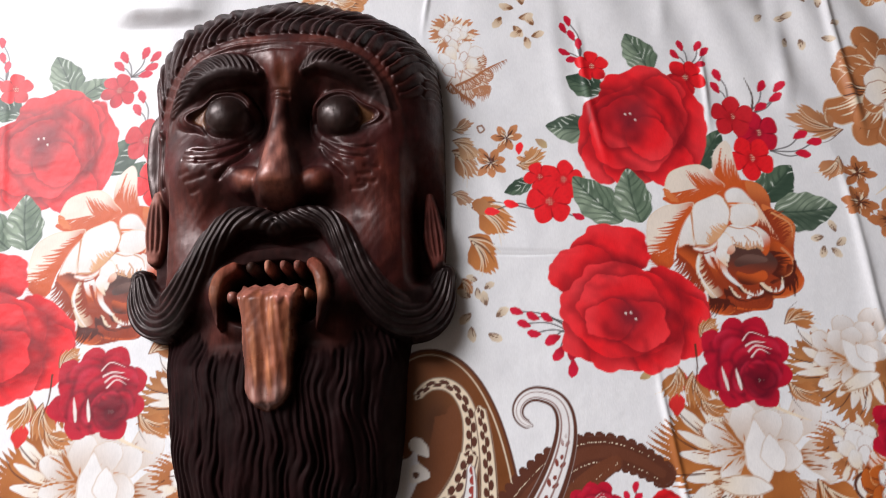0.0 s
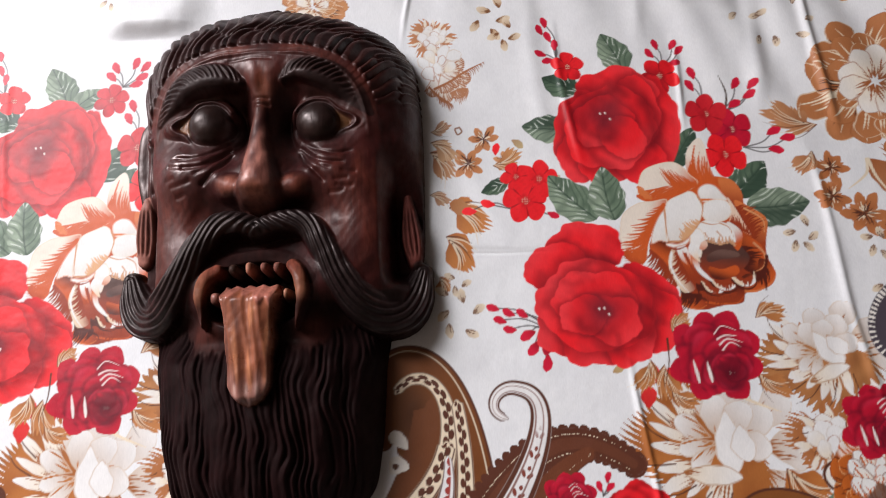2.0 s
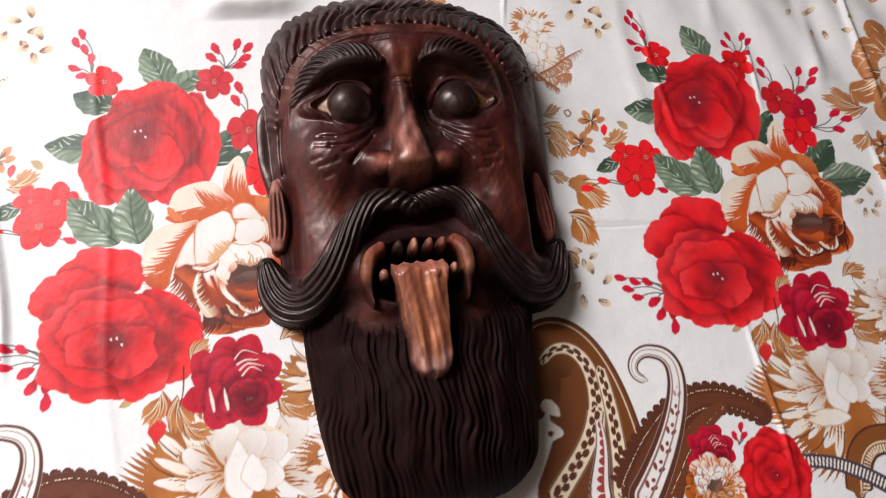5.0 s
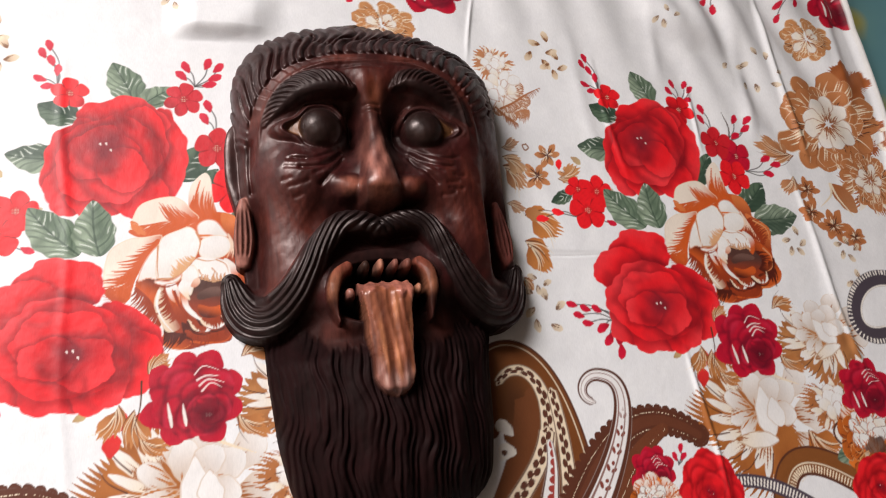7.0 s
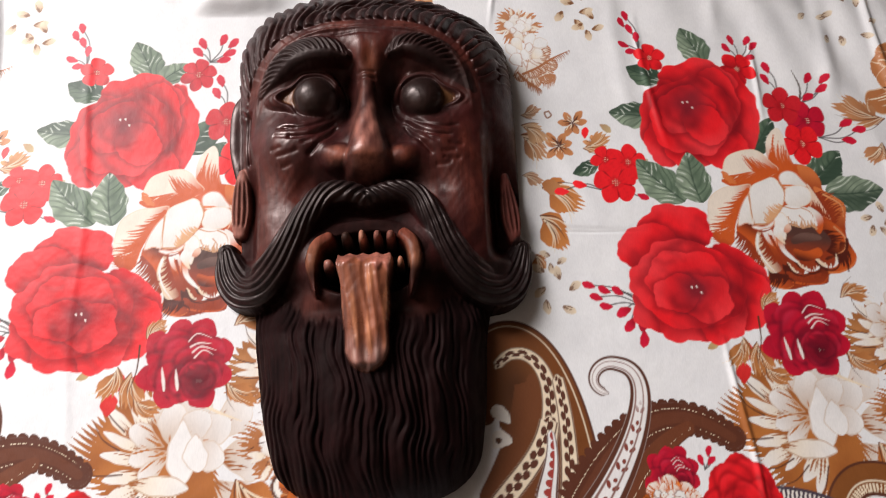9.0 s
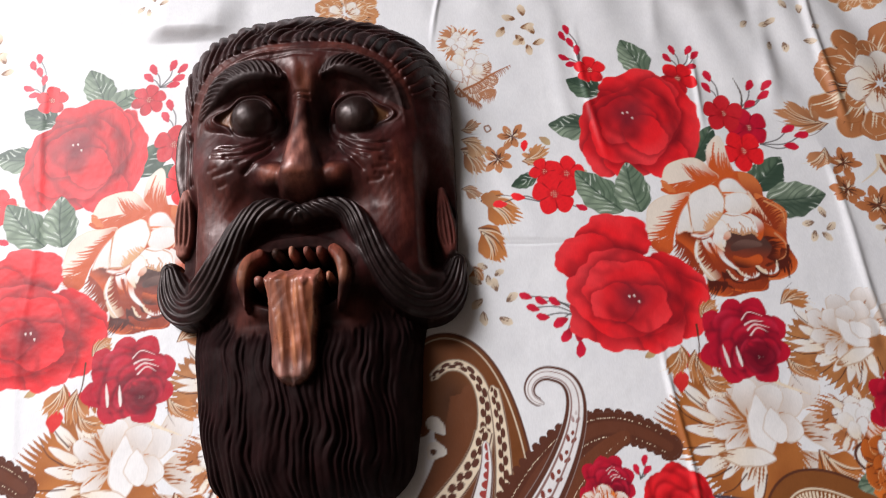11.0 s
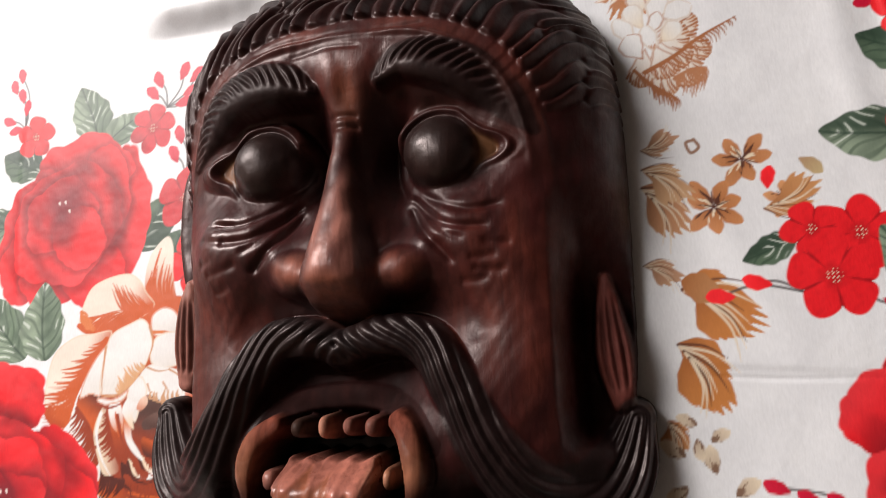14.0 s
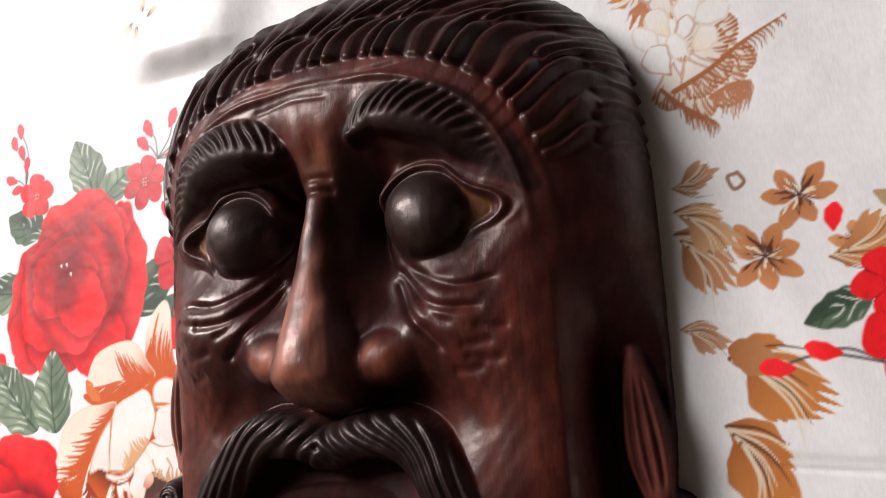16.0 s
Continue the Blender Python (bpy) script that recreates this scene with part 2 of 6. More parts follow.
def stroke(points, width, ink, taper=True, alpha=1.0):
    """A brush line along a few points, rounded through them."""
    p = np.array(points, float)
    if len(p) > 2:
        t = np.linspace(0, len(p) - 1, 12 * len(p))
        i = np.clip(t.astype(int), 0, len(p) - 2)
        f = (t - i)[:, None]
        a, b2 = p[np.maximum(i - 1, 0)], p[np.minimum(i + 2, len(p) - 1)]
        p = 0.5 * (2 * p[i] + (p[i + 1] - a) * f + (2 * a - 5 * p[i] + 4 * p[i + 1] - b2) * f ** 2 + (3 * p[i] - a - 3 * p[i + 1] + b2) * f ** 3)
    for s, dist, _, d in along(p, width):
        w = width / 2 * (np.sqrt(np.clip(1 - s, 0.04, 1)) if taper else 1)
        lay(d, step01(w - np.abs(dist), -AA * 0.7, AA * 0.7) * alpha, ink)


def along(p, width):
    """For points near the line p: how far along it (0..1), the signed distance to it, the metres along."""
    p = np.asarray(p, float)
    lo, hi = p.min(0) - width, p.max(0) + width
    seg = np.diff(p, axis=0)
    ln = np.hypot(*seg.T)
    run = np.concatenate([[0], np.cumsum(ln)])
    for x, y, d in window(lo[0], hi[0], lo[1], hi[1]):
        best, arc = np.full(x.shape, 9.0), np.zeros(x.shape)
        for k in range(len(seg)):
            if ln[k] < 1e-9:
                continue
            ux, uy = seg[k] / ln[k]
            rx, ry = x - p[k][0], y - p[k][1]
            t = np.clip(rx * ux + ry * uy, 0, ln[k])
            gx, gy = rx - t * ux, ry - t * uy
            q = np.hypot(gx, gy)
            side = np.where(ux * ry - uy * rx >= 0, 1.0, -1.0)
            near = q < np.abs(best)
            best = np.where(near, q * side, best)
            arc = np.where(near, run[k] + t, arc)
        yield arc / run[-1], best, arc, d


def bezier(a, b_, c, e, k=28):
    t = np.linspace(0, 1, k)[:, None]
    a, b_, c, e = (np.array(v, float) for v in (a, b_, c, e))
    return (1 - t) ** 3 * a + 3 * (1 - t) ** 2 * t * b_ + 3 * (1 - t) * t * t * c + t ** 3 * e


def bud(at, angle, size=0.0085, ink=CRIMSON, fat=0.55):
    a = radians(angle)
    v = np.array((math.cos(a), math.sin(a))) * size / 2
    petal(np.array(at) - v, np.array(at) + v, size * fat, ink, (ink[0] * 1.25, ink[1] * 1.6, ink[2] * 1.5), at[0] * 900, 0.58)


def blossom(at, r, ink=RED, dark=DEEP, lobes=5, turn=0.0, eye=True):
    """A small open flower with round lobes, darker between them, pale dots at its heart."""
    cx, cy = at
    for x, y, d in window(cx - r * 1.3, cx + r * 1.3, cy - r * 1.3, cy + r * 1.3):
        rr, th = np.hypot(x - cx, y - cy), np.arctan2(y - cy, x - cx) - turn
        lobe = np.abs(np.cos(th * lobes / 2))
        edge = r * (0.70 + 0.34 * lobe ** 0.6 + 0.04 * np.sin(th * 7 + r * 900))
        inside = step01(edge - rr, -AA, AA)
        seam = step01(1 - lobe, 0.72, 1.0) * step01(rr / r, 0.15, 0.5)
        col = blend(ink, dark, 0.75 * seam + 0.55 * step01(1 - rr / r, 0.55, 0.95) + 0.12 * ripple(x * 700, y * 700, cx * 50))
        lay(d, inside, col)
        if eye:
            dots = step01(np.sin(x * 5200) * np.sin(y * 5200 + 1), 0.3, 0.7) * step01(r * 0.2 - rr, 0, r * 0.06)
            lay(d, dots, (0.75, 0.6, 0.45))


def rose(at, rx, ry, heart, ink=RED, dark=DEEP, seed=1, lobes=9, pale=0.0, turn=0.0):
    """A full-blown rose: scalloped outline, whorls of soft petals that darken towards a small heart."""
    cx, cy = at
    hx, hy = heart
    rnd = random.Random(seed)
    ct, st = math.cos(turn), math.sin(turn)
    petals = []
    for ring, (rad, size, n_) in enumerate(((0.72, 0.58, 6), (0.52, 0.50, 5), (0.34, 0.40, 4), (0.18, 0.28, 4))):
        for k in range(n_):
            petals.append((ring, rad, size * rnd.uniform(0.85, 1.2), 2 * math.pi * (k + rnd.uniform(-0.25, 0.25)) / n_ + ring * 0.9))
    R = max(rx, ry) * 1.2
    bright = (min(1, ink[0] * 1.12), ink[1] * 2.4 + pale, ink[2] * 2.2 + pale)
    for x, y, d in window(cx - R, cx + R, cy - R, cy + R):
        u, v = ((x - cx) * ct + (y - cy) * st) / rx, ((y - cy) * ct - (x - cx) * st) / ry
        u = u + 0.025 * ripple(x * 160, y * 160, seed)
        v = v + 0.025 * ripple(x * 150 + 3, y * 170, seed + 2)
        th, rr = np.arctan2(v, u), np.hypot(u, v)
        edge = 0.91 + 0.085 * np.abs(np.sin(th * lobes / 2 + seed)) + 0.035 * np.sin(th * 3 + seed * 2) + 0.014 * np.abs(np.sin(th * lobes * 2.5 + seed))
        inside = step01((edge - rr) * min(rx, ry), -AA, AA)
        body = np.zeros(x.shape + (3,)) + np.array(ink) * 0.85
        ox, oy = ((hx - cx) * ct + (hy - cy) * st) / rx, ((hy - cy) * ct - (hx - cx) * st) / ry
        for ring, rad, size, a in petals:
            f = 1 - rad
            px_, py_ = ox * f + rad * math.cos(a), oy * f + rad * math.sin(a)
            q = np.hypot(u - px_, v - py_) / size
            q = q * (1 + 0.08 * np.sin(np.arctan2(v - py_, u - px_) * 3 + a * 5))
            m_ = step01(1 - q, 0.0, 0.26)
            out = ((u - px_) * math.cos(a) + (v - py_) * math.sin(a)) / size
            shade = blend(dark, ink, 0.22 + 0.54 * (out + 1) + 0.30 * ripple(u * 6, v * 6, seed + a))
            shade = shade + (np.array(bright) - shade) * (step01(out, 0.35, 0.95) * 0.55)[..., None]
            # the petal behind is dimmed along this one's rim
            halo = step01(1.22 - q, 0, 0.22) * (1 - m_) * 0.46
            body = body * (1 - halo[..., None]) + np.array(dark) * halo[..., None]
            body = body * (1 - m_[..., None] * 0.8) + shade * (m_[..., None] * 0.8)
        hr = np.hypot(u - ox, v - oy)
        for rad, a0, deep in ((0.62, math.atan2(-oy, -ox + 0.05), 0.5), (0.40, math.atan2(-oy, -ox + 0.05) + 2.3, 0.4), (0.78, seed * 2.1, 0.35)):
            arc_ = np.exp(-(((hr * (1 + 0.06 * np.sin(np.arctan2(v - oy, u - ox) * 5)) - rad) / 0.085) ** 2)) * step01(np.cos(np.arctan2(v - oy, u - ox) - a0), 0.1, 0.9)
            body = blend2(body, dark, arc_ * deep)
        sw = 0.5 + 0.5 * np.sin(np.arctan2(v - oy, u - ox) * 2 + hr * 26)
        body = blend2(body, MAROON, step01(0.27 - hr, 0, 0.25) * (0.5 + 0.3 * sw))
        lay(d, inside, body)
        dots = step01(np.sin(x * 3600 + 1) * np.sin(y * 3900), 0.55, 0.8) * step01(0.075 - hr, 0, 0.02)
        lay(d, dots * 0.8, (0.8, 0.6, 0.55))


def blend2(body, colour, t):
    t = np.clip(t, 0, 1)[..., None]
    return body * (1 - t) + np.asarray(colour) * t


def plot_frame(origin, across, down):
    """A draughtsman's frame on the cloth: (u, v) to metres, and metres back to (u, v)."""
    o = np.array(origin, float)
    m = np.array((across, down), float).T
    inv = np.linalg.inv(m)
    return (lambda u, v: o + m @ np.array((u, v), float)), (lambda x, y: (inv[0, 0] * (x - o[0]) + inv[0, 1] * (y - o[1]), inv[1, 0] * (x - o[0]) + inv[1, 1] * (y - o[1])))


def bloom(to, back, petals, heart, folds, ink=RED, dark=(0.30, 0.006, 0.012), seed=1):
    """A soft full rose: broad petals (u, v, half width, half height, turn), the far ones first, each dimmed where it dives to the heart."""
    bright = (min(0.82, ink[0] * 1.16), ink[1] * 3.2 + 0.008, ink[2] * 2.6 + 0.008)
    c = to(*heart)
    unit = math.hypot(*(to(1, 0) - to(0, 0)))
    far = max(math.hypot(p[0] - heart[0], p[1] - heart[1]) + max(p[2], p[3]) for p in petals) * unit * 1.15
    for x, y, d in window(c[0] - far, c[0] + far, c[1] - far, c[1] + far):
        u, v = back(x, y)
        wu = u + 3.0 * ripple(u * 0.055, v * 0.055, seed)
        wv = v + 3.0 * ripple(u * 0.050 + 2, v * 0.060, seed + 3)
        for k, (pu, pv, ru, rv, turn) in enumerate(petals):
            ct, st = math.cos(radians(turn)), math.sin(radians(turn))
            a, e = ((wu - pu) * ct + (wv - pv) * st) / ru, ((wv - pv) * ct - (wu - pu) * st) / rv
            th, q = np.arctan2(e, a), np.hypot(a, e)
            q = q / (1 + 0.045 * np.sin(th * 5 + seed + k) + 0.035 * np.abs(np.sin(th * 8 + k * 2)))
            size = min(ru, rv) * unit
            inside = step01((1 - q) * size, -AA, AA)
            # soft shade thrown on the petals behind
            lay(d, step01(1.30 - q, 0, 0.32) * (1 - inside) * 0.60 * step01(d[..., 0] - 4 * d[..., 1], 0.08, 0.3), dark)
            hu, hv = heart[0] - pu, heart[1] - pv
            hl = math.hypot(hu, hv) + 1e-6
            inward = ((wu - pu) * hu + (wv - pv) * hv) / hl / max(ru, rv)
            tone = 0.52 * step01(inward, -0.2, 1.0) + 0.30 * ripple(u * 0.038 + k, v * 0.042, seed + k) + 0.14 * ripple(u * 0.10, v * 0.09 + k, seed)
            col = blend(ink, dark, np.clip(tone, 0, 0.75))
            col = blend2(col, bright, step01(-inward, 0.10, 0.9) * 0.65 + 0.18 * ripple(u * 0.03, v * 0.03 + 1, seed + 5))
            lay(d, inside, col)
        r = np.hypot((u - heart[0]) / 44, (v - heart[1]) / 36) * (1 + 0.12 * np.sin(np.arctan2(v - heart[1], u - heart[0]) * 3 + seed))
        near = step01(d[..., 0] - 4 * d[..., 1], 0.05, 0.2)
        lay(d, np.exp(-(r ** 2) * 1.2) * 0.88 * near, (0.16, 0.012, 0.022))
    for line, wide, deep in folds:
        for s_, dist, _, d in along(spline_points([to(*q) for q in line]), wide * unit * 1.6):
            soft = np.exp(-((dist / (wide * unit * 0.5)) ** 2)) * step01(s_, 0.0, 0.25) * step01(1 - s_, 0.0, 0.25)
            lay(d, soft * deep * step01(d[..., 0] - 4 * d[..., 1], 0.05, 0.2), dark)
    for k in range(3):
        p = to(heart[0] - 6 + 9 * k, heart[1] - 4 + 5 * k - 6 * (k == 1))
        stroke((p, p + np.array((0.0005, -0.0011))), 0.0012, (0.80, 0.66, 0.62))


def patch(to, outline, c0, c1, toward, ink=None, reach=0.5, rim=None):
    """A petal with a drawn outline, shaded from c0 at its root to c1 along (root, tip), strokes of ink running out of the root."""
    p = np.array([to(*q) for q in outline])
    n_ = len(p)
    t = np.arange(n_ * 5) / 5
    i, f = t.astype(int), (t % 1)[:, None]
    a, b_, c, e = p[i - 1], p[i], p[(i + 1) % n_], p[(i + 2) % n_]
    p = 0.5 * (2 * b_ + (c - a) * f + (2 * a - 5 * b_ + 4 * c - e) * f ** 2 + (3 * b_ - a - 3 * c + e) * f ** 3)
    root, tip = to(*toward[0]), to(*toward[1])
    way = tip - root
    ln = math.hypot(*way)
    lo, hi = p.min(0) - 0.001, p.max(0) + 0.001
    nxt = np.roll(p, -1, 0)
    for x, y, d in window(lo[0], hi[0], lo[1], hi[1]):
        best, odd = np.full(x.shape, 9.0), np.zeros(x.shape, bool)
        for (ax, ay), (bx, by) in zip(p, nxt):
            dx, dy = bx - ax, by - ay
            q = np.clip(((x - ax) * dx + (y - ay) * dy) / (dx * dx + dy * dy + 1e-15), 0, 1)
            best = np.minimum(best, np.hypot(x - ax - q * dx, y - ay - q * dy))
            if dy:
                odd ^= ((ay > y) != (by > y)) & (x < ax + (y - ay) * dx / dy)
        edge = np.where(odd, best, -best)
        inside = step01(edge, -AA * 0.8, AA * 0.8)
        sx = ((x - root[0]) * way[0] + (y - root[1]) * way[1]) / ln ** 2
        cx = (-(x - root[0]) * way[1] + (y - root[1]) * way[0]) / ln
        lay(d, inside, blend(c0, c1, step01(sx, 0.0, 0.9)))
        if ink is not None:
            far = reach * (0.8 + 0.25 * np.sin(cx * 900 + root[0] * 999) + 0.2 * np.sin(cx * 2300 + 1))
            comb_ = step01(np.sin(cx * math.pi / 0.00085 + 3 * sx + 0.7 * np.sin(cx * 1500)), -0.35, 0.35)
            lay(d, inside * np.maximum(step01(far * 0.45 - sx, -0.08, 0.10), comb_ * step01(far - sx, -0.03, 0.12)), ink)
        if rim is not None:
            lay(d, inside * step01(0.0008 - edge, 0, 0.0005) * 0.75, rim)


def leaf(base, tip, width, light=PALE_GREEN, dark=GREEN, seed=0):
    """A leaf: dark along its midrib, pale combed veins to the margin."""
    bx, by = base
    dx, dy = tip[0] - bx, tip[1] - by
    ln = math.hypot(dx, dy)
    ux, uy = dx / ln, dy / ln
    r = ln * 0.6 + width
    for x, y, d in window(bx + dx / 2 - r, bx + dx / 2 + r, by + dy / 2 - r, by + dy / 2 + r):
        s = ((x - bx) * ux + (y - by) * uy) / ln
        c = (-(x - bx) * uy + (y - by) * ux) / (width / 2) + 0.16 * np.sin(s * 3 + seed)
        ss = np.clip(s, 0, 1)
        prof = np.sin(math.pi * ss ** 0.78) ** 0.75 * (1 + 0.05 * np.sin(ss * 24 + seed))
        inside = step01((prof - np.abs(c)) * width / 2, -AA, AA) * (s > 0) * (s < 1)
        vein = np.sin((s * 1.0 - np.abs(c) * 0.42 + 0.05 * np.sin(c * 4 + seed)) * ln * 1050 + seed + 1.4 * np.sin(s * 13 + seed))
        col = blend(dark, light, np.clip(0.40 + 0.35 * np.sign(c) * step01(np.abs(c), 0, 0.3) + 0.25 * np.abs(c), 0, 1))
        patch = 0.5 + 0.5 * ripple(x * 260, y * 260, seed)
        col = blend2(col, DARK_GREEN, patch * 0.45)
        col = blend2(col, DARK_GREEN, step01(vein, 0.2, 1.0) * 0.66 * (0.3 + 0.7 * (1 - patch)))
        col = blend2(col, (0.62, 0.68, 0.60), step01(-vein, 0.60, 1.0) * 0.80 * step01(ripple(x * 170 + 2, y * 170, seed + 3), 0.15, 0.6))
        col = blend2(col, DARK_GREEN, step01(0.07 - np.abs(c), 0, 0.05) * 0.7)
        lay(d, inside, col)


def sprig(root, buds, ink=CRIMSON, size=0.0085):
    """Thin dark stems from one root to several buds."""
    for at in buds:
        mid_ = (root[0] * 0.45 + at[0] * 0.55 + (at[1] - root[1]) * 0.12, root[1] * 0.45 + at[1] * 0.55 - (at[0] - root[0]) * 0.12)
        stroke((root, mid_, at), 0.0009, (0.07, 0.06, 0.06), False, 0.85)
    for at in buds:
        bud(at, math.degrees(math.atan2(at[1] - root[1], at[0] - root[0])), size, ink)


def seeds(at, n_, spread, ink=TAUPE, seed=0, size=0.008):
    """A scatter of small two-toned seed leaves."""
    rnd = random.Random(seed)
    for k in range(n_):
        a = 2 * math.pi * k / n_ + rnd.uniform(-0.3, 0.3)
        r_ = spread * rnd.uniform(0.45, 1.0)
        c = np.array((at[0] + r_ * math.cos(a), at[1] + r_ * math.sin(a)))
        v = np.array((math.cos(a + 0.5), math.sin(a + 0.5))) * size / 2
        petal(c - v, c + v, size * 0.55, ink, CREAM, seed + k, 0.55, hatch=(ink[0] * 0.5, ink[1] * 0.4, ink[2] * 0.35), hatch_len=0.6, lines=3)


def ragged(at, r, ink, seed, squash=1.0, lines=44, depth=0.28, alpha=1.0):
    """A patch of ink with a finely combed, uneven edge."""
    cx, cy = at
    for x, y, d in window(cx - r * 1.5, cx + r * 1.5, cy - r * 1.5, cy + r * 1.5):
        u, v = (x - cx) / r, (y - cy) / (r * squash)
        th, rr = np.arctan2(v, u), np.hypot(u, v)
        out = 0.86 + 0.16 * np.sin(th * 3 + seed) + 0.10 * np.sin(th * 7 + seed * 2) + 0.06 * np.sin(th * 11 + seed)
        tooth = np.abs(np.sin(th * lines / 2 + 0.9 * np.sin(th * 5 + seed) + rr * 2.5))
        out = out - depth * tooth * (0.55 + 0.45 * np.sin(th * 4 + seed * 3))
        tone = blend(ink, (ink[0] * 1.45, ink[1] * 1.6, ink[2] * 1.7), 0.5 + 0.5 * ripple(x * 150, y * 150, seed))
        lay(d, step01((out - rr) * r, -AA, AA) * alpha, tone)


def blade(at, r, a, q0, q1, width, fill, ink, seed, squash=1.0, lines=7, reach=0.6, rim=True, blunt=0.58):
    c, s_ = math.cos(a), math.sin(a) * squash
    bend = 0.22 * math.sin(seed * 1.7)
    c2, s2 = math.cos(a + bend), math.sin(a + bend) * squash
    petal((at[0] + c * q0 * r, at[1] + s_ * q0 * r), (at[0] + c2 * q1 * r, at[1] + s2 * q1 * r), width * r, CREAM if fill is IVORY else fill, fill, seed, blunt, hatch=ink, hatch_len=reach, lines=lines, rim=ink if rim else None)


def scales(at, rx, ry, size, count, fill, ink, seed, reach=0.5, fan=1.0, rim=None):
    """A head of overlapping petals, the upper ones behind, each pointing up and outwards."""
    rnd = random.Random(seed)
    spots = []
    for k in range(count):
        a, q = k * 2.399, math.sqrt((k + 0.5) / count)
        spots.append((q * math.cos(a), q * math.sin(a)))
    for k, (u, v) in enumerate(sorted(spots, key=lambda p: -p[1])):
        a = math.pi / 2 - u * fan + rnd.uniform(-0.3, 0.3)
        ln = size * rnd.uniform(0.8, 1.25)
        c = np.array((at[0] + u * rx, at[1] + v * ry))
        d_ = np.array((math.cos(a), math.sin(a))) * ln / 2
        petal(c - d_, c + d_, ln * rnd.uniform(0.55, 0.85), CREAM if k % 3 == 0 else fill, fill, seed + k, rnd.uniform(0.56, 0.7), hatch=ink, hatch_len=reach * rnd.uniform(0.5, 1.3), lines=rnd.randint(7, 11), rim=rim if k % 4 else ink)


def brush_flower(at, r, seed, ink=BROWN, dark=UMBER, whites=7, combs=12, squash=1.0, body=IVORY, lean=0.0):
    """A flower in the old woodblock manner: a brown ground with finely combed fronds, slender pale blades, a head of white petals."""
    rnd = random.Random(seed)
    at = np.array(at)
    ragged(at, r * 0.82, ink, seed, squash, 50, 0.30)
    for k in range(combs):
        a = 2 * math.pi * (k + rnd.uniform(-0.35, 0.35)) / combs
        c, s_ = math.cos(a), math.sin(a) * squash
        a2 = a + rnd.uniform(-0.35, 0.35)
        petal(at + np.array((c, s_)) * r * 0.55, at + np.array((math.cos(a2), math.sin(a2) * squash)) * r * rnd.uniform(0.95, 1.35), r * rnd.uniform(0.30, 0.48), ink, (ink[0] * 1.3, ink[1] * 1.35, ink[2] * 1.3), seed + k, 0.5, comb=rnd.uniform(0.4, 0.65), lines=rnd.randint(14, 22))
    for k in range(combs + 2):
        a = 2 * math.pi * (k + rnd.uniform(-0.4, 0.4)) / (combs + 2)
        blade(at, r, a, rnd.uniform(0.42, 0.6), rnd.uniform(0.8, 1.12), rnd.uniform(0.10, 0.17), IVORY, ink, seed + 2 * k, squash, 5, rnd.uniform(0.2, 0.5), False, 0.45)
    scales(at + np.array((0.0, 0.02)) * r, r * 0.50, r * 0.42 * squash, r * 0.56, whites + 4, (0.80, 0.79, 0.78), ink, seed, 0.32, 0.9, (0.66, 0.60, 0.54))
    for k in range(5):
        a = rnd.uniform(0, 2 * math.pi)
        q = rnd.uniform(0.5, 1.0) * r
        p = at + np.array((math.cos(a) * q, math.sin(a) * q * squash))
        v = np.array((math.cos(a + 0.5), math.sin(a + 0.5) * squash)) * r * 0.16
        stroke((p, p + v * 0.5 + v[::-1] * 0.1, p + v), r * 0.028, dark)


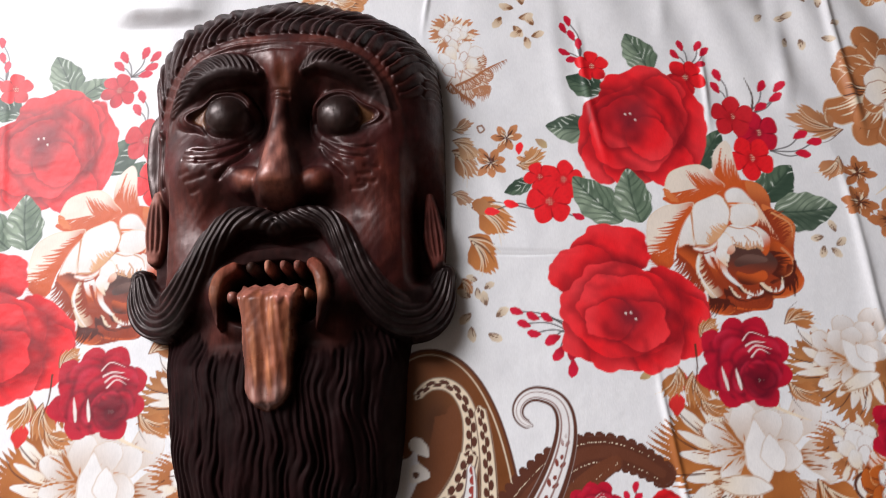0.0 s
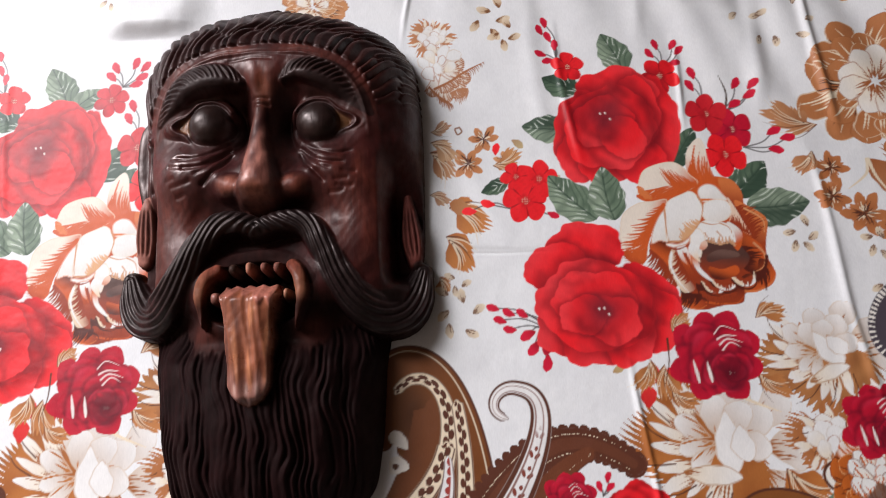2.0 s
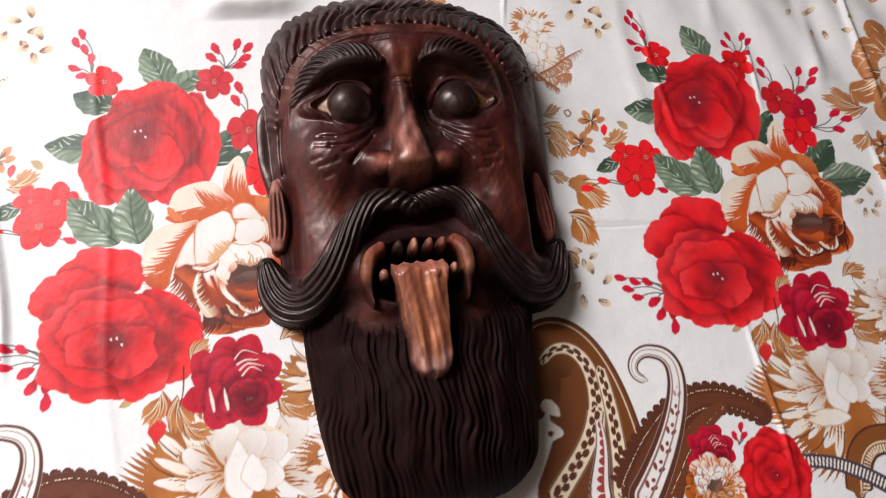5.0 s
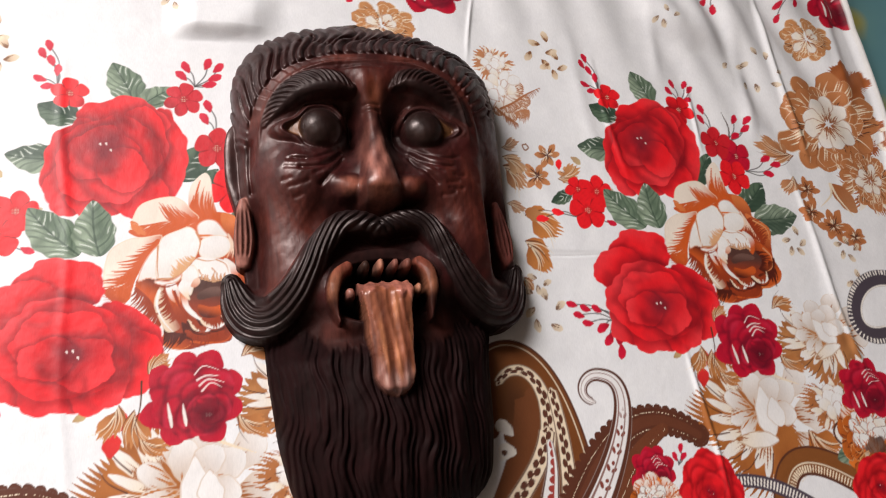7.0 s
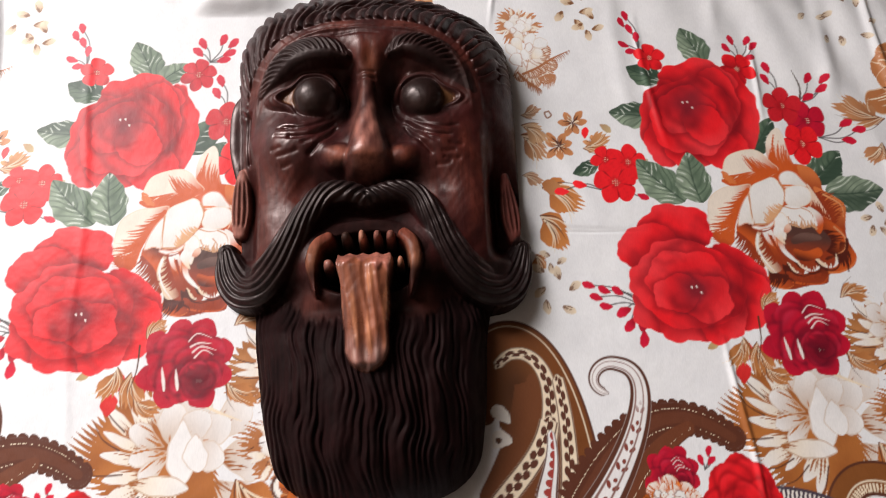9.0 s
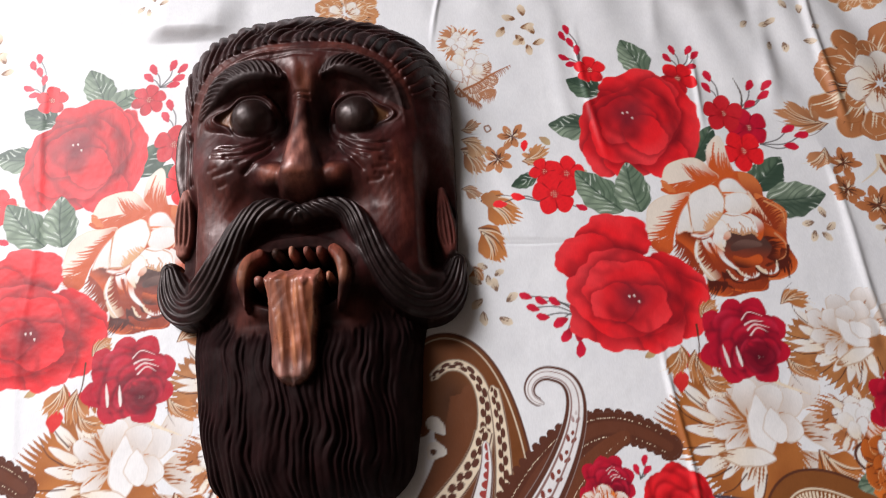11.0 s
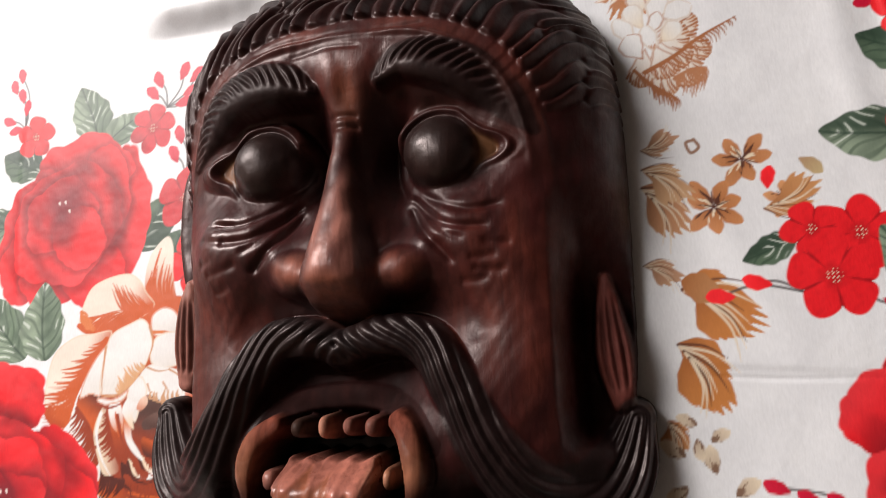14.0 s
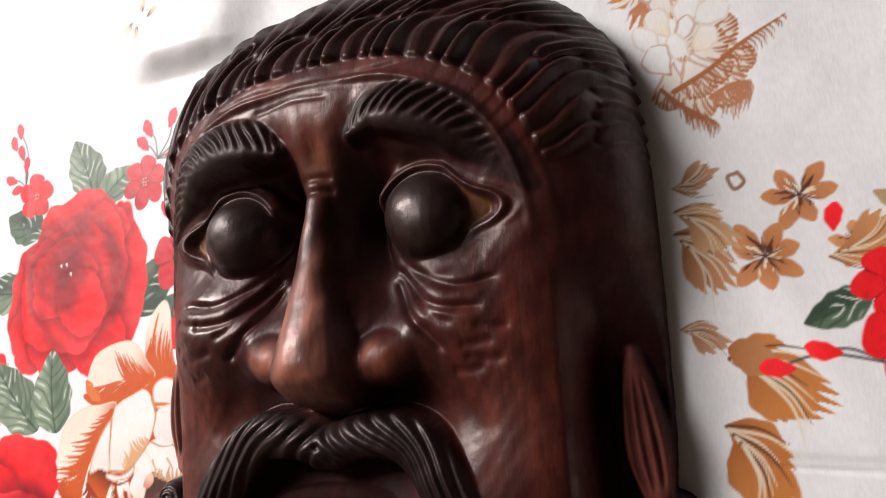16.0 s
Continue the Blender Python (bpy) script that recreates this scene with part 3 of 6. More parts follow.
def peony(at, r, eye, seed=3, squash=1.0, spread=1.0):
    """A cream peony: flame-orange strokes on white petals above, rust folds with pale edges below, and a dark eye."""
    rnd = random.Random(seed)
    at, eye = np.array(at), np.array(eye)
    rust, ember, glow = (0.20, 0.042, 0.010), (0.54, 0.125, 0.018), (0.72, 0.40, 0.18)
    ragged(at, r * 1.0, ember, seed, squash, 30, 0.10)
    for q0, q1, wide, count in ((0.55, 1.08, 0.50, 11), (0.38, 0.90, 0.40, 11), (0.28, 0.74, 0.34, 10)):
        for k in range(count):
            a = 2 * math.pi * (k + rnd.uniform(-0.25, 0.25)) / count + q0 * 5
            low = math.sin(a + 0.65) < 0.25
            c, s_ = np.array((math.cos(a), math.sin(a) * squash)), rnd.uniform(0.93, 1.05)
            if low:
                petal(at + c * r * q0, at + c * r * q1 * s_, r * wide, (0.16, 0.036, 0.010), ember, seed + k, 0.68, hatch=rust, hatch_len=0.9, lines=9, rim=glow if k % 2 else rust)
            else:
                petal(at + c * r * q0, at + c * r * q1 * s_, r * wide, ORANGE, IVORY, seed + k, 0.68, hatch=ember, hatch_len=1.0, lines=12, rim=ember)
    scales(at + np.array((-0.16, 0.16)) * r, r * 0.46, r * 0.42 * squash, r * 0.42, 17, (0.80, 0.79, 0.76), ember, seed, 0.8, 1.0, rust)
    for x, y, d in window(eye[0] - r * 0.5, eye[0] + r * 0.5, eye[1] - r * 0.5, eye[1] + r * 0.5):
        q = np.hypot((x - eye[0]) / (r * 0.33), (y - eye[1]) / (r * 0.24))
        q = q * (1 + 0.14 * np.sin(np.arctan2(y - eye[1], x - eye[0]) * 5 + 1))
        lay(d, step01(1 - q, 0, 0.2) * 0.94, blend((0.075, 0.035, 0.028), (0.20, 0.085, 0.045), 0.5 + 0.5 * ripple(x * 230, y * 190, 4)))
    for ring in range(2):
        for k in range(8):
            a = math.pi * 1.05 + math.pi * 0.95 * (k + rnd.uniform(0.2, 0.8)) / 8
            p0 = eye + np.array((math.cos(a) * 0.26, math.sin(a) * 0.18)) * r * (1 + 0.55 * ring)
            p1 = eye + np.array((math.cos(a + 0.35) * 0.46, math.sin(a + 0.35) * 0.38)) * r * (1 + 0.45 * ring)
            petal(p0, p1, r * 0.17, rust, (0.62, 0.26, 0.07) if (k + ring) % 3 else CREAM, seed + k, 0.66, rim=rust if k % 2 else glow)

def crest_flower(at, r, seed, ink=BROWN, turn=0.0, squash=1.0, teeth=38, flip=1):
    """A large woodblock bloom: a brown crescent with a pointed fringe, pale lance leaves on it, broad white petals before it."""
    rnd = random.Random(seed)
    at = np.array(at)
    pale = (0.79, 0.775, 0.76)

    def put(q, a):
        a = a * flip + turn
        return at + np.array((math.cos(a), math.sin(a) * squash)) * r * q

    # white skirts that hang below, their roots combed with ink
    for a, q0, q1, w in ((-1.25, 0.55, 1.12, 0.42), (-0.75, 0.55, 1.20, 0.46), (-0.25, 0.5, 1.12, 0.50), (-1.75, 0.6, 1.05, 0.30), (0.35, 0.4, 1.0, 0.42)):
        petal(put(q0, a), put(q1, a + 0.1), r * w, (0.52, 0.36, 0.24), pale, seed + a * 7, 0.66, hatch=ink, hatch_len=0.5, rim=(0.66, 0.54, 0.43))
    light = (ink[0] * 1.35, ink[1] * 1.5, ink[2] * 1.5)
    for x, y, d in window(at[0] - r * 1.5, at[0] + r * 1.5, at[1] - r * 1.5, at[1] + r * 1.5):
        u, v = (x - at[0]) / r, (y - at[1]) / (r * squash)
        rr, th = np.hypot(u, v), (np.arctan2(v, u) - turn) * flip
        w = step01(np.cos(th - 3.75), -0.55, 0.25)
        bump = 0.5 + 0.5 * np.sin(th * 5 + seed)
        tooth = np.abs(2 * np.mod((th + 0.55 * rr) * teeth / math.pi + 0.35 * np.sin(th * 7 + seed), 1) - 1) ** 0.9
        out = 0.62 + 0.20 * w + 0.10 * bump * w - (1 - w) * 0.10 + (0.12 + 0.22 * bump) * (0.2 + 0.8 * w) * tooth
        lay(d, step01((out - rr) * r, -AA, AA), blend(ink, light, 0.5 + 0.5 * ripple(u * 5, v * 5, seed)))
    for k in range(11):
        a = 2.05 + 2.9 * k / 10 + rnd.uniform(-0.1, 0.1)
        q0, q1 = rnd.uniform(0.36, 0.48), rnd.uniform(0.72, 0.98)
        petal(put(q0, a), put(q1, a - 0.28), r * rnd.uniform(0.11, 0.18), CREAM, pale, seed + k, 0.45, hatch=ink, hatch_len=rnd.uniform(0.25, 0.6))
    for k in range(7):
        a = 2.3 + 2.6 * k / 6 + rnd.uniform(-0.12, 0.12)
        p0, p1 = put(0.62, a), put(rnd.uniform(1.0, 1.2), a - 0.35)
        stroke((p0, (p0 + p1) / 2 + (p1 - p0)[::-1] * np.array((-0.12, 0.12)), p1), r * 0.020, UMBER)
    # broad petals, the far ones first
    for a, q0, q1, w, reach in ((1.95, 0.15, 0.70, 0.34, 0.4), (1.15, 0.15, 0.76, 0.40, 0.25), (0.45, 0.12, 0.72, 0.40, 0.3), (2.75, 0.10, 0.58, 0.27, 0.5), (1.60, 0.0, 0.54, 0.36, 0.3), (0.85, 0.02, 0.56, 0.36, 0.3), (3.35, 0.05, 0.52, 0.22, 0.55), (-0.15, 0.10, 0.62, 0.34, 0.35), (3.9, 0.05, 0.50, 0.20, 0.5)):
        petal(put(q0, a), put(q1, a + rnd.uniform(-0.1, 0.1)), r * w, (0.50, 0.35, 0.24), pale, seed + a * 11, 0.66, hatch=light, hatch_len=reach * 1.3, rim=(0.62, 0.49, 0.38))
    petal(put(0.36, 1.35), put(0.42, -1.25), r * 0.34, pale, pale, seed, 0.60, hatch=light, hatch_len=0.12, rim=(0.58, 0.44, 0.33))
    petal(put(0.30, 0.6), put(0.40, -0.75), r * 0.30, pale, pale, seed + 1, 0.60, hatch=light, hatch_len=0.15, rim=(0.58, 0.44, 0.33))
    petal(put(0.60, 3.75), put(0.50, -1.15), r * 0.24, CREAM, pale, seed + 2, 0.55, hatch=ink, hatch_len=0.3, rim=(0.45, 0.25, 0.12))


def frond(base, tip, width, ink=BROWN, seed=0, side=1):
    """A brown feathered leaf: overlapping combed blades fanned from one root, fine pale lines between the combs."""
    rnd = random.Random(seed)
    base, tip = np.array(base), np.array(tip)
    run = tip - base
    ln = math.hypot(*run)
    a0 = math.atan2(run[1], run[0])
    pale = (ink[0] * 1.5, ink[1] * 1.8, ink[2] * 1.9)
    for k in range(5):
        a = a0 + side * (0.42 - 0.22 * k) + rnd.uniform(-0.08, 0.08)
        q = ln * (1.05 - 0.16 * abs(k - 2)) * rnd.uniform(0.9, 1.1)
        p0 = base + run * (0.04 + 0.06 * k)
        p1 = p0 + np.array((math.cos(a), math.sin(a))) * q
        petal(p0, p1, width * 0.50, ink, pale, seed + k, 0.60, comb=rnd.uniform(0.12, 0.26))
    for k in range(9):
        a = a0 + side * (0.60 - 0.15 * k) + rnd.uniform(-0.05, 0.05)
        p0 = base + run * (0.06 + 0.04 * k)
        v = np.array((math.cos(a), math.sin(a))) * ln * rnd.uniform(0.6, 0.95)
        w = np.array((-v[1], v[0])) * 0.12 * side
        stroke((p0, p0 + v * 0.5 + w, p0 + v), width * 0.045, CREAM if k % 3 else UMBER, True, 0.85)


def swirl_rose(at, r, seed, ink=(0.40, 0.150, 0.052), heads=6, squash=0.95):
    """A brown bloom in the woodblock manner: three whorls of streaked petals with pale rims, white petals at its heart."""
    rnd = random.Random(seed)
    at = np.array(at)
    light = (min(0.8, ink[0] * 1.45), ink[1] * 1.8, ink[2] * 2.1)
    for ring, (q0, q1, n_, w) in enumerate(((0.45, 1.05, 13, 0.44), (0.28, 0.82, 11, 0.40), (0.14, 0.60, 8, 0.36))):
        for k in range(n_):
            a = 2 * math.pi * (k + rnd.uniform(-0.25, 0.25)) / n_ + ring
            v = np.array((math.cos(a), math.sin(a) * squash)) * r
            a2 = a + rnd.uniform(-0.2, 0.2)
            v2 = np.array((math.cos(a2), math.sin(a2) * squash)) * r
            petal(at + v * q0, at + v2 * q1 * rnd.uniform(0.9, 1.12), r * w, ink, light, seed + k + ring, 0.66, hatch=CREAM if k % 4 else UMBER, hatch_len=rnd.uniform(0.5, 0.95), rim=CREAM if (k + ring) % 3 else ink)
            stroke((at + v * q0, at + (v + v2) * 0.5 * (q0 + q1) * 0.5, at + v2 * q1 * 0.92), r * 0.035, CREAM)
    for k in range(heads):
        a = 2 * math.pi * k / heads + rnd.uniform(-0.3, 0.3)
        v = np.array((math.cos(a), math.sin(a) * squash)) * r
        petal(at + v * 0.05, at + v * rnd.uniform(0.48, 0.70), r * 0.36, CREAM, (0.78, 0.75, 0.71), seed + k, 0.66, hatch=ink, hatch_len=0.5, rim=ink)


def fringe(to, line, out, ink, n_=12, wide=5.0, seed=0):
    """A brown brush line with fine hairs combed out of it to one side."""
    rnd = random.Random(seed)
    unit = math.hypot(*(to(1, 0) - to(0, 0)))
    p = spline_points([to(*q) for q in line])
    stroke([to(*q) for q in line], wide * unit * 1.3, ink)
    n_ = int(n_ * 2.2)
    for k in range(n_):
        p0 = p[int((k + rnd.uniform(0.1, 0.9)) / n_ * (len(p) - 1))]
        f = (0.45 + 0.75 * math.sin(math.pi * (k + 0.5) / n_)) * rnd.uniform(0.9, 1.6)
        q = to(out[0] * f, out[1] * f) - to(0, 0)
        bend = np.array((-q[1], q[0])) * rnd.uniform(0.05, 0.16)
        stroke((p0, p0 + q * 0.5 + bend, p0 + q), unit * rnd.uniform(3.2, 5.0), ink)


def spline_points(points):
    p = np.array(points, float)
    t = np.linspace(0, len(p) - 1, 16 * len(p))
    return np.stack([np.interp(t, np.arange(len(p)), p[:, k]) for k in (0, 1)], -1)


def feather_flower(to):
    """A pale bloom in fine brown lines: a combed crest, a white head, long feathered blades to one side."""
    ink, rich = (0.44, 0.190, 0.090), (0.36, 0.130, 0.050)
    brush_flower(to(-30, -112), 0.0150, 21, ink, rich, 5, 11, 0.9)
    for k, (a, q1, w) in enumerate(((0.15, 128, 52), (0.65, 134, 60), (1.15, 120, 56), (-0.45, 108, 54), (1.75, 96, 52), (-0.95, 98, 44), (0.40, 96, 58), (0.95, 88, 54), (-0.15, 84, 56))):
        c, s_ = math.cos(a), math.sin(a)
        p0, p1 = to(0, 10), to(c * q1, 10 + s_ * q1)
        petal(p0 + (p1 - p0) * 0.15, p1, w * 0.00019, (0.78, 0.77, 0.755), (0.72, 0.62, 0.52), 60 + k, 0.66, rim=ink)
        for e in range(9):
            t_ = -0.5 + e / 8
            tip_ = to(c * q1 * (0.97 - 0.5 * t_ * t_) - s_ * w * t_, 10 + s_ * q1 * (0.97 - 0.5 * t_ * t_) + c * w * t_)
            root_ = tip_ + (to(0, 10) - tip_) * (0.22 + 0.14 * math.sin(e * 2.3 + k))
            stroke((tip_, (tip_ + root_) / 2 + (root_ - tip_)[::-1] * np.array((-0.07, 0.07)), root_), 0.0010, rich if e % 3 else ink)
    scales(to(-5, -25), 0.0120, 0.0110, 0.0115, 9, (0.785, 0.78, 0.77), ink, 7, 0.30, 1.0, (0.66, 0.55, 0.45))
    for k, (line, out, n_, wide) in enumerate(((((-5, 74), (50, 42), (104, 0), (170, -40)), (12, 16), 14, 8), (((54, 86), (86, 66), (116, 62)), (6, 30), 13, 6), (((-26, 70), (10, 98), (60, 124)), (14, 26), 15, 6))):
        fringe(to, line, out, ink if k % 2 else rich, n_, wide, k)


def star(at, r, ink=BROWN, seed=0, points_=6):
    """A small open lily: lance petals in brown with a pale streak, dark stamens."""
    rnd = random.Random(seed)
    at = np.array(at)
    for k in range(points_):
        a = 2 * math.pi * k / points_ + seed + rnd.uniform(-0.2, 0.2)
        v = np.array((math.cos(a), math.sin(a))) * r * rnd.uniform(0.8, 1.1)
        petal(at + v * 0.08, at + v, r * 0.46, ink, (ink[0] * 1.6, ink[1] * 1.9, ink[2] * 2.0), seed + k, 0.55, hatch=CREAM if k % 2 else UMBER, hatch_len=0.5)
    for k in range(5):
        a = seed * 2 + k * 1.3
        stroke((at, at + np.array((math.cos(a), math.sin(a))) * r * 0.5), r * 0.07, UMBER)


def flame_peony(to):
    """The great peony of the bouquet: white outer petals licked with orange, a white heart, a dark eye over rust folds."""
    white, pearl, cream = (0.79, 0.775, 0.75), (0.73, 0.69, 0.64), (0.76, 0.60, 0.44)
    ember, orange, rust, deep = (0.56, 0.095, 0.018), (0.64, 0.175, 0.050), (0.29, 0.040, 0.012), (0.085, 0.014, 0.008)
    shell = (0.78, 0.69, 0.585)
    # the rust ground behind every petal
    patch(to, ((-60, -70), (-15, -90), (12, -100), (45, -92), (62, -72), (70, -48), (104, -28), (106, 8), (108, 34), (122, 62), (110, 84), (78, 94), (72, 110), (40, 114), (4, 120), (-32, 102), (-60, 70), (-84, 30), (-76, -20)), rust, ember, ((30, 60), (20, -90)))
    # outer petals above and beside, white, orange at the root
    patch(to, ((-36, -128), (-34, -150), (-18, -168), (-6, -156), (2, -128), (12, -104), (20, -90), (0, -84), (-16, -88), (-30, -104)), ember, shell, ((-4, -92), (-18, -150)))
    fringe(to, ((-24, -98), (-8, -94), (12, -94)), (-7, -32), ember, 9, 4, 5)
    patch(to, ((-114, -76), (-110, -108), (-92, -121), (-62, -127), (-42, -119), (-27, -104), (-12, -90), (-26, -77), (-50, -69), (-80, -60), (-106, -61)), ember, shell, ((-16, -74), (-70, -100)), None, 0.5, cream)
    fringe(to, ((-112, -68), (-96, -61), (-72, -62), (-48, -70), (-24, -80)), (22, -15), ember, 15, 5, 6)
    fringe(to, ((-16, -86), (-28, -80), (-38, -74)), (-30, -22), ember, 11, 5, 7)
    fringe(to, ((-114, -84), (-110, -74), (-98, -64)), (12, 4), orange, 5, 3, 8)
    patch(to, ((-138, -18), (-134, -40), (-112, -56), (-88, -59), (-64, -62), (-66, -44), (-80, -20), (-88, 10), (-90, 40), (-104, 46), (-122, 36), (-134, 10)), ember, shell, ((-62, -6), (-108, -20)), None, 0.5, cream)
    fringe(to, ((-68, -52), (-82, -22), (-90, 8), (-92, 40)), (-31, 10), ember, 17, 6, 9)
    fringe(to, ((-128, 28), (-112, 42), (-94, 44)), (14, -14), ember, 9, 4, 10)
    # orange folds on the far side
    patch(to, ((22, -98), (46, -92), (60, -74), (66, -54), (62, -34), (44, -50), (28, -74)), rust, orange, ((40, -46), (44, -94)))
    patch(to, ((50, -58), (74, -48), (104, -28), (107, -2), (102, 12), (86, 12), (78, -4), (62, -28)), rust, orange, ((66, 10), (96, -40)))
    fringe(to, ((64, -26), (78, -6), (88, 10)), (14, -11), rust, 8, 4, 11)
    patch(to, ((72, 4), (92, 12), (106, 32), (104, 54), (84, 62), (66, 50), (62, 26)), deep, ember, ((66, 42), (104, 20)))
    patch(to, ((96, 40), (112, 46), (124, 64), (118, 82), (96, 92), (74, 94), (60, 84), (72, 66), (92, 60)), deep, ember, ((76, 58), (110, 88)))
    stroke([to(*q) for q in ((64, 90), (92, 92), (116, 80), (124, 64))], 0.0016, orange)
    fringe(to, ((84, 60), (98, 62), (110, 56)), (6, 16), deep, 7, 4, 31)
    fringe(to, ((66, 22), (70, 38), (76, 54)), (17, -5), deep, 8, 5, 32)
    fringe(to, ((56, -44), (66, -24), (80, -2)), (12, -10), rust, 8, 6, 33)
    stroke([to(*q) for q in ((86, 14), (104, 32), (104, 52), (90, 61))], 0.0014, (0.62, 0.26, 0.12))
    stroke([to(*q) for q in ((108, 36), (106, 54), (94, 66), (78, 72))], 0.0020, deep)
    stroke([to(*q) for q in ((68, -44), (98, -26), (103, -4))], 0.0013, (0.66, 0.30, 0.13))
    # bottom folds
    patch(to, ((-44, 84), (-20, 92), (4, 98), (14, 114), (0, 119), (-22, 114), (-42, 100)), rust, ember, ((8, 94), (-24, 112)))
    patch(to, ((-6, 76), (20, 92), (46, 92), (70, 82), (74, 100), (62, 110), (34, 108), (8, 106)), deep, rust, ((34, 84), (44, 112)))
    stroke([to(*q) for q in ((-42, 98), (-20, 114), (2, 119), (14, 113))], 0.0013, orange)
    stroke([to(*q) for q in ((14, 108), (36, 111), (64, 110), (74, 98))], 0.0012, ember)
    fringe(to, ((-40, 86), (-18, 94), (6, 98)), (-4, 15), deep, 9, 4, 34)
    fringe(to, ((4, 92), (28, 98), (62, 94)), (2, 10), rust, 9, 4, 35)
    stroke([to(*q) for q in ((-34, 84), (-10, 96), (12, 104), (18, 112))], 0.0022, deep)
    # long lips on the near side
    patch(to, ((-86, 10), (-74, 0), (-56, 8), (-48, 30), (-50, 52), (-66, 44), (-82, 30)), deep, ember, ((-58, 6), (-70, 38)))
    patch(to, ((-88, 18), (-80, 32), (-62, 40), (-46, 62), (-33, 80), (-30, 99), (-50, 90), (-72, 70), (-87, 48)), white, white, ((-40, 50), (-80, 60)))
    fringe(to, ((-84, 24), (-66, 38), (-50, 56), (-36, 82)), (-9, 16), rust, 12, 4, 12)
    patch(to, ((-52, 30), (-45, 18), (-38, 40), (-24, 64), (-6, 86), (-24, 92), (-40, 72), (-52, 50)), rust, cream, ((-14, 54), (-44, 62)))
    fringe(to, ((-40, 24), (-32, 46), (-16, 72)), (-9, 10), rust, 9, 5, 13)
    stroke([to(*q) for q in ((-49, 28), (-48, 50), (-34, 74), (-16, 92))], 0.0016, white)
    patch(to, ((-42, 20), (-28, 14), (-12, 36), (4, 62), (14, 80), (-8, 76), (-26, 52)), ember, rust, ((-30, 18), (4, 76)))
    patch(to, ((-41, 20), (-29, 15), (-18, 32), (-14, 48), (-24, 46), (-34, 36)), orange, white, ((-14, 50), (-36, 20)))
    fringe(to, ((-16, 50), (-20, 40), (-26, 32)), (-5, -7), ember, 5, 3, 14)
    # the dark eye and the folds under it
    patch(to, ((-4, 30), (8, 8), (34, 10), (52, 6), (68, 22), (80, 38), (70, 56), (40, 64), (10, 62), (-4, 48)), rust, (0.085, 0.036, 0.028), ((36, 66), (34, 22)))
    patch(to, ((10, 34), (30, 24), (58, 28), (62, 36), (34, 40), (14, 44)), (0.085, 0.036, 0.028), (0.15, 0.078, 0.062), ((34, 42), (34, 26)))
    patch(to, ((14, 52), (36, 56), (58, 50), (64, 62), (44, 72), (22, 70)), deep, ember, ((36, 74), (40, 52)))
    for lip, inner, k in ((((16, 70), (28, 84), (44, 90), (58, 86), (60, 74)), ((26, 74), (40, 80), (56, 78)), 1), (((52, 70), (66, 82), (82, 84), (92, 76), (88, 60)), ((62, 70), (74, 74), (86, 68)), 2), (((2, 74), (14, 90), (30, 94), (40, 92)), ((12, 80), (22, 86), (32, 88)), 3)):
        patch(to, lip + inner[::-1], cream, white, (inner[1], lip[2]))
        fringe(to, inner, (3, 7), rust, 5, 4, 20 + k)
        stroke([to(q[0] + 1, q[1] + 4) for q in lip], 0.0014, deep)
    patch(to, ((-18, 26), (-8, 30), (0, 52), (14, 66), (22, 76), (4, 66), (-10, 50)), orange, white, ((-2, 34), (0, 62)))
    stroke([to(*q) for q in ((-26, 30), (-14, 52), (6, 74))], 0.0016, rust)
    # the white heart
    patch(to, ((-84, 12), (-82, -14), (-72, -38), (-63, -42), (-60, -6), (-56, 10), (-70, 8)), pearl, white, ((-60, 12), (-72, -30)), None, 0.5, orange)
    patch(to, ((-12, -78), (0, -87), (16, -84), (30, -70), (40, -58), (22, -58), (2, -55), (-8, -62)), pearl, white, ((20, -54), (8, -84)), None, 0.5, orange)
    stroke([to(*q) for q in ((-8, -60), (10, -60), (26, -58), (44, -52))], 0.0015, orange)
    patch(to, ((38, -64), (52, -46), (68, -20), (80, 0), (62, -8), (44, -20), (46, -40)), orange, (0.74, 0.56, 0.43), ((44, -12), (62, -36)))
    fringe(to, ((46, -20), (60, -10), (78, -2)), (-3, -12), rust, 6, 3, 15)
    patch(to, ((0, -54), (22, -61), (40, -55), (47, -38), (36, -24), (10, -22), (-2, -34)), pearl, white, ((30, -20), (16, -52)), None, 0.5, cream)
    patch(to, ((40, -22), (56, -14), (66, -2), (66, 16), (60, 26), (50, 14), (44, -4)), ember, pearl, ((66, 12), (46, -14)))
    patch(to, ((0, -24), (20, -23), (42, -18), (52, -4), (56, 12), (44, 10), (30, 14), (14, 8), (-4, 6), (-10, -10)), white, white, ((24, 12), (20, -20)), None, 0.5, pearl)
    for line in (((-2, -22), (14, -18), (30, -20)), ((28, -20), (44, -12), (52, 4)), ((4, -4), (10, 4), (20, 6)), ((24, -6), (32, 2), (34, 10))):
        stroke([to(*q) for q in line], 0.0009, (0.56, 0.30, 0.17))
    fringe(to, ((10, 10), (30, 15), (48, 12), (56, 18)), (-2, -8), (0.56, 0.30, 0.16), 5, 1.6, 16)
    patch(to, ((-20, -6), (-6, -12), (6, 4), (2, 16), (0, 36), (-8, 30), (-18, 16)), pearl, white, ((0, 30), (-10, -4)), None, 0.5, cream)
    patch(to, ((-18, 12), (-6, 16), (0, 12), (-6, 28), (0, 44), (-14, 34), (-22, 24)), cream, white, ((0, 40), (-14, 16)))
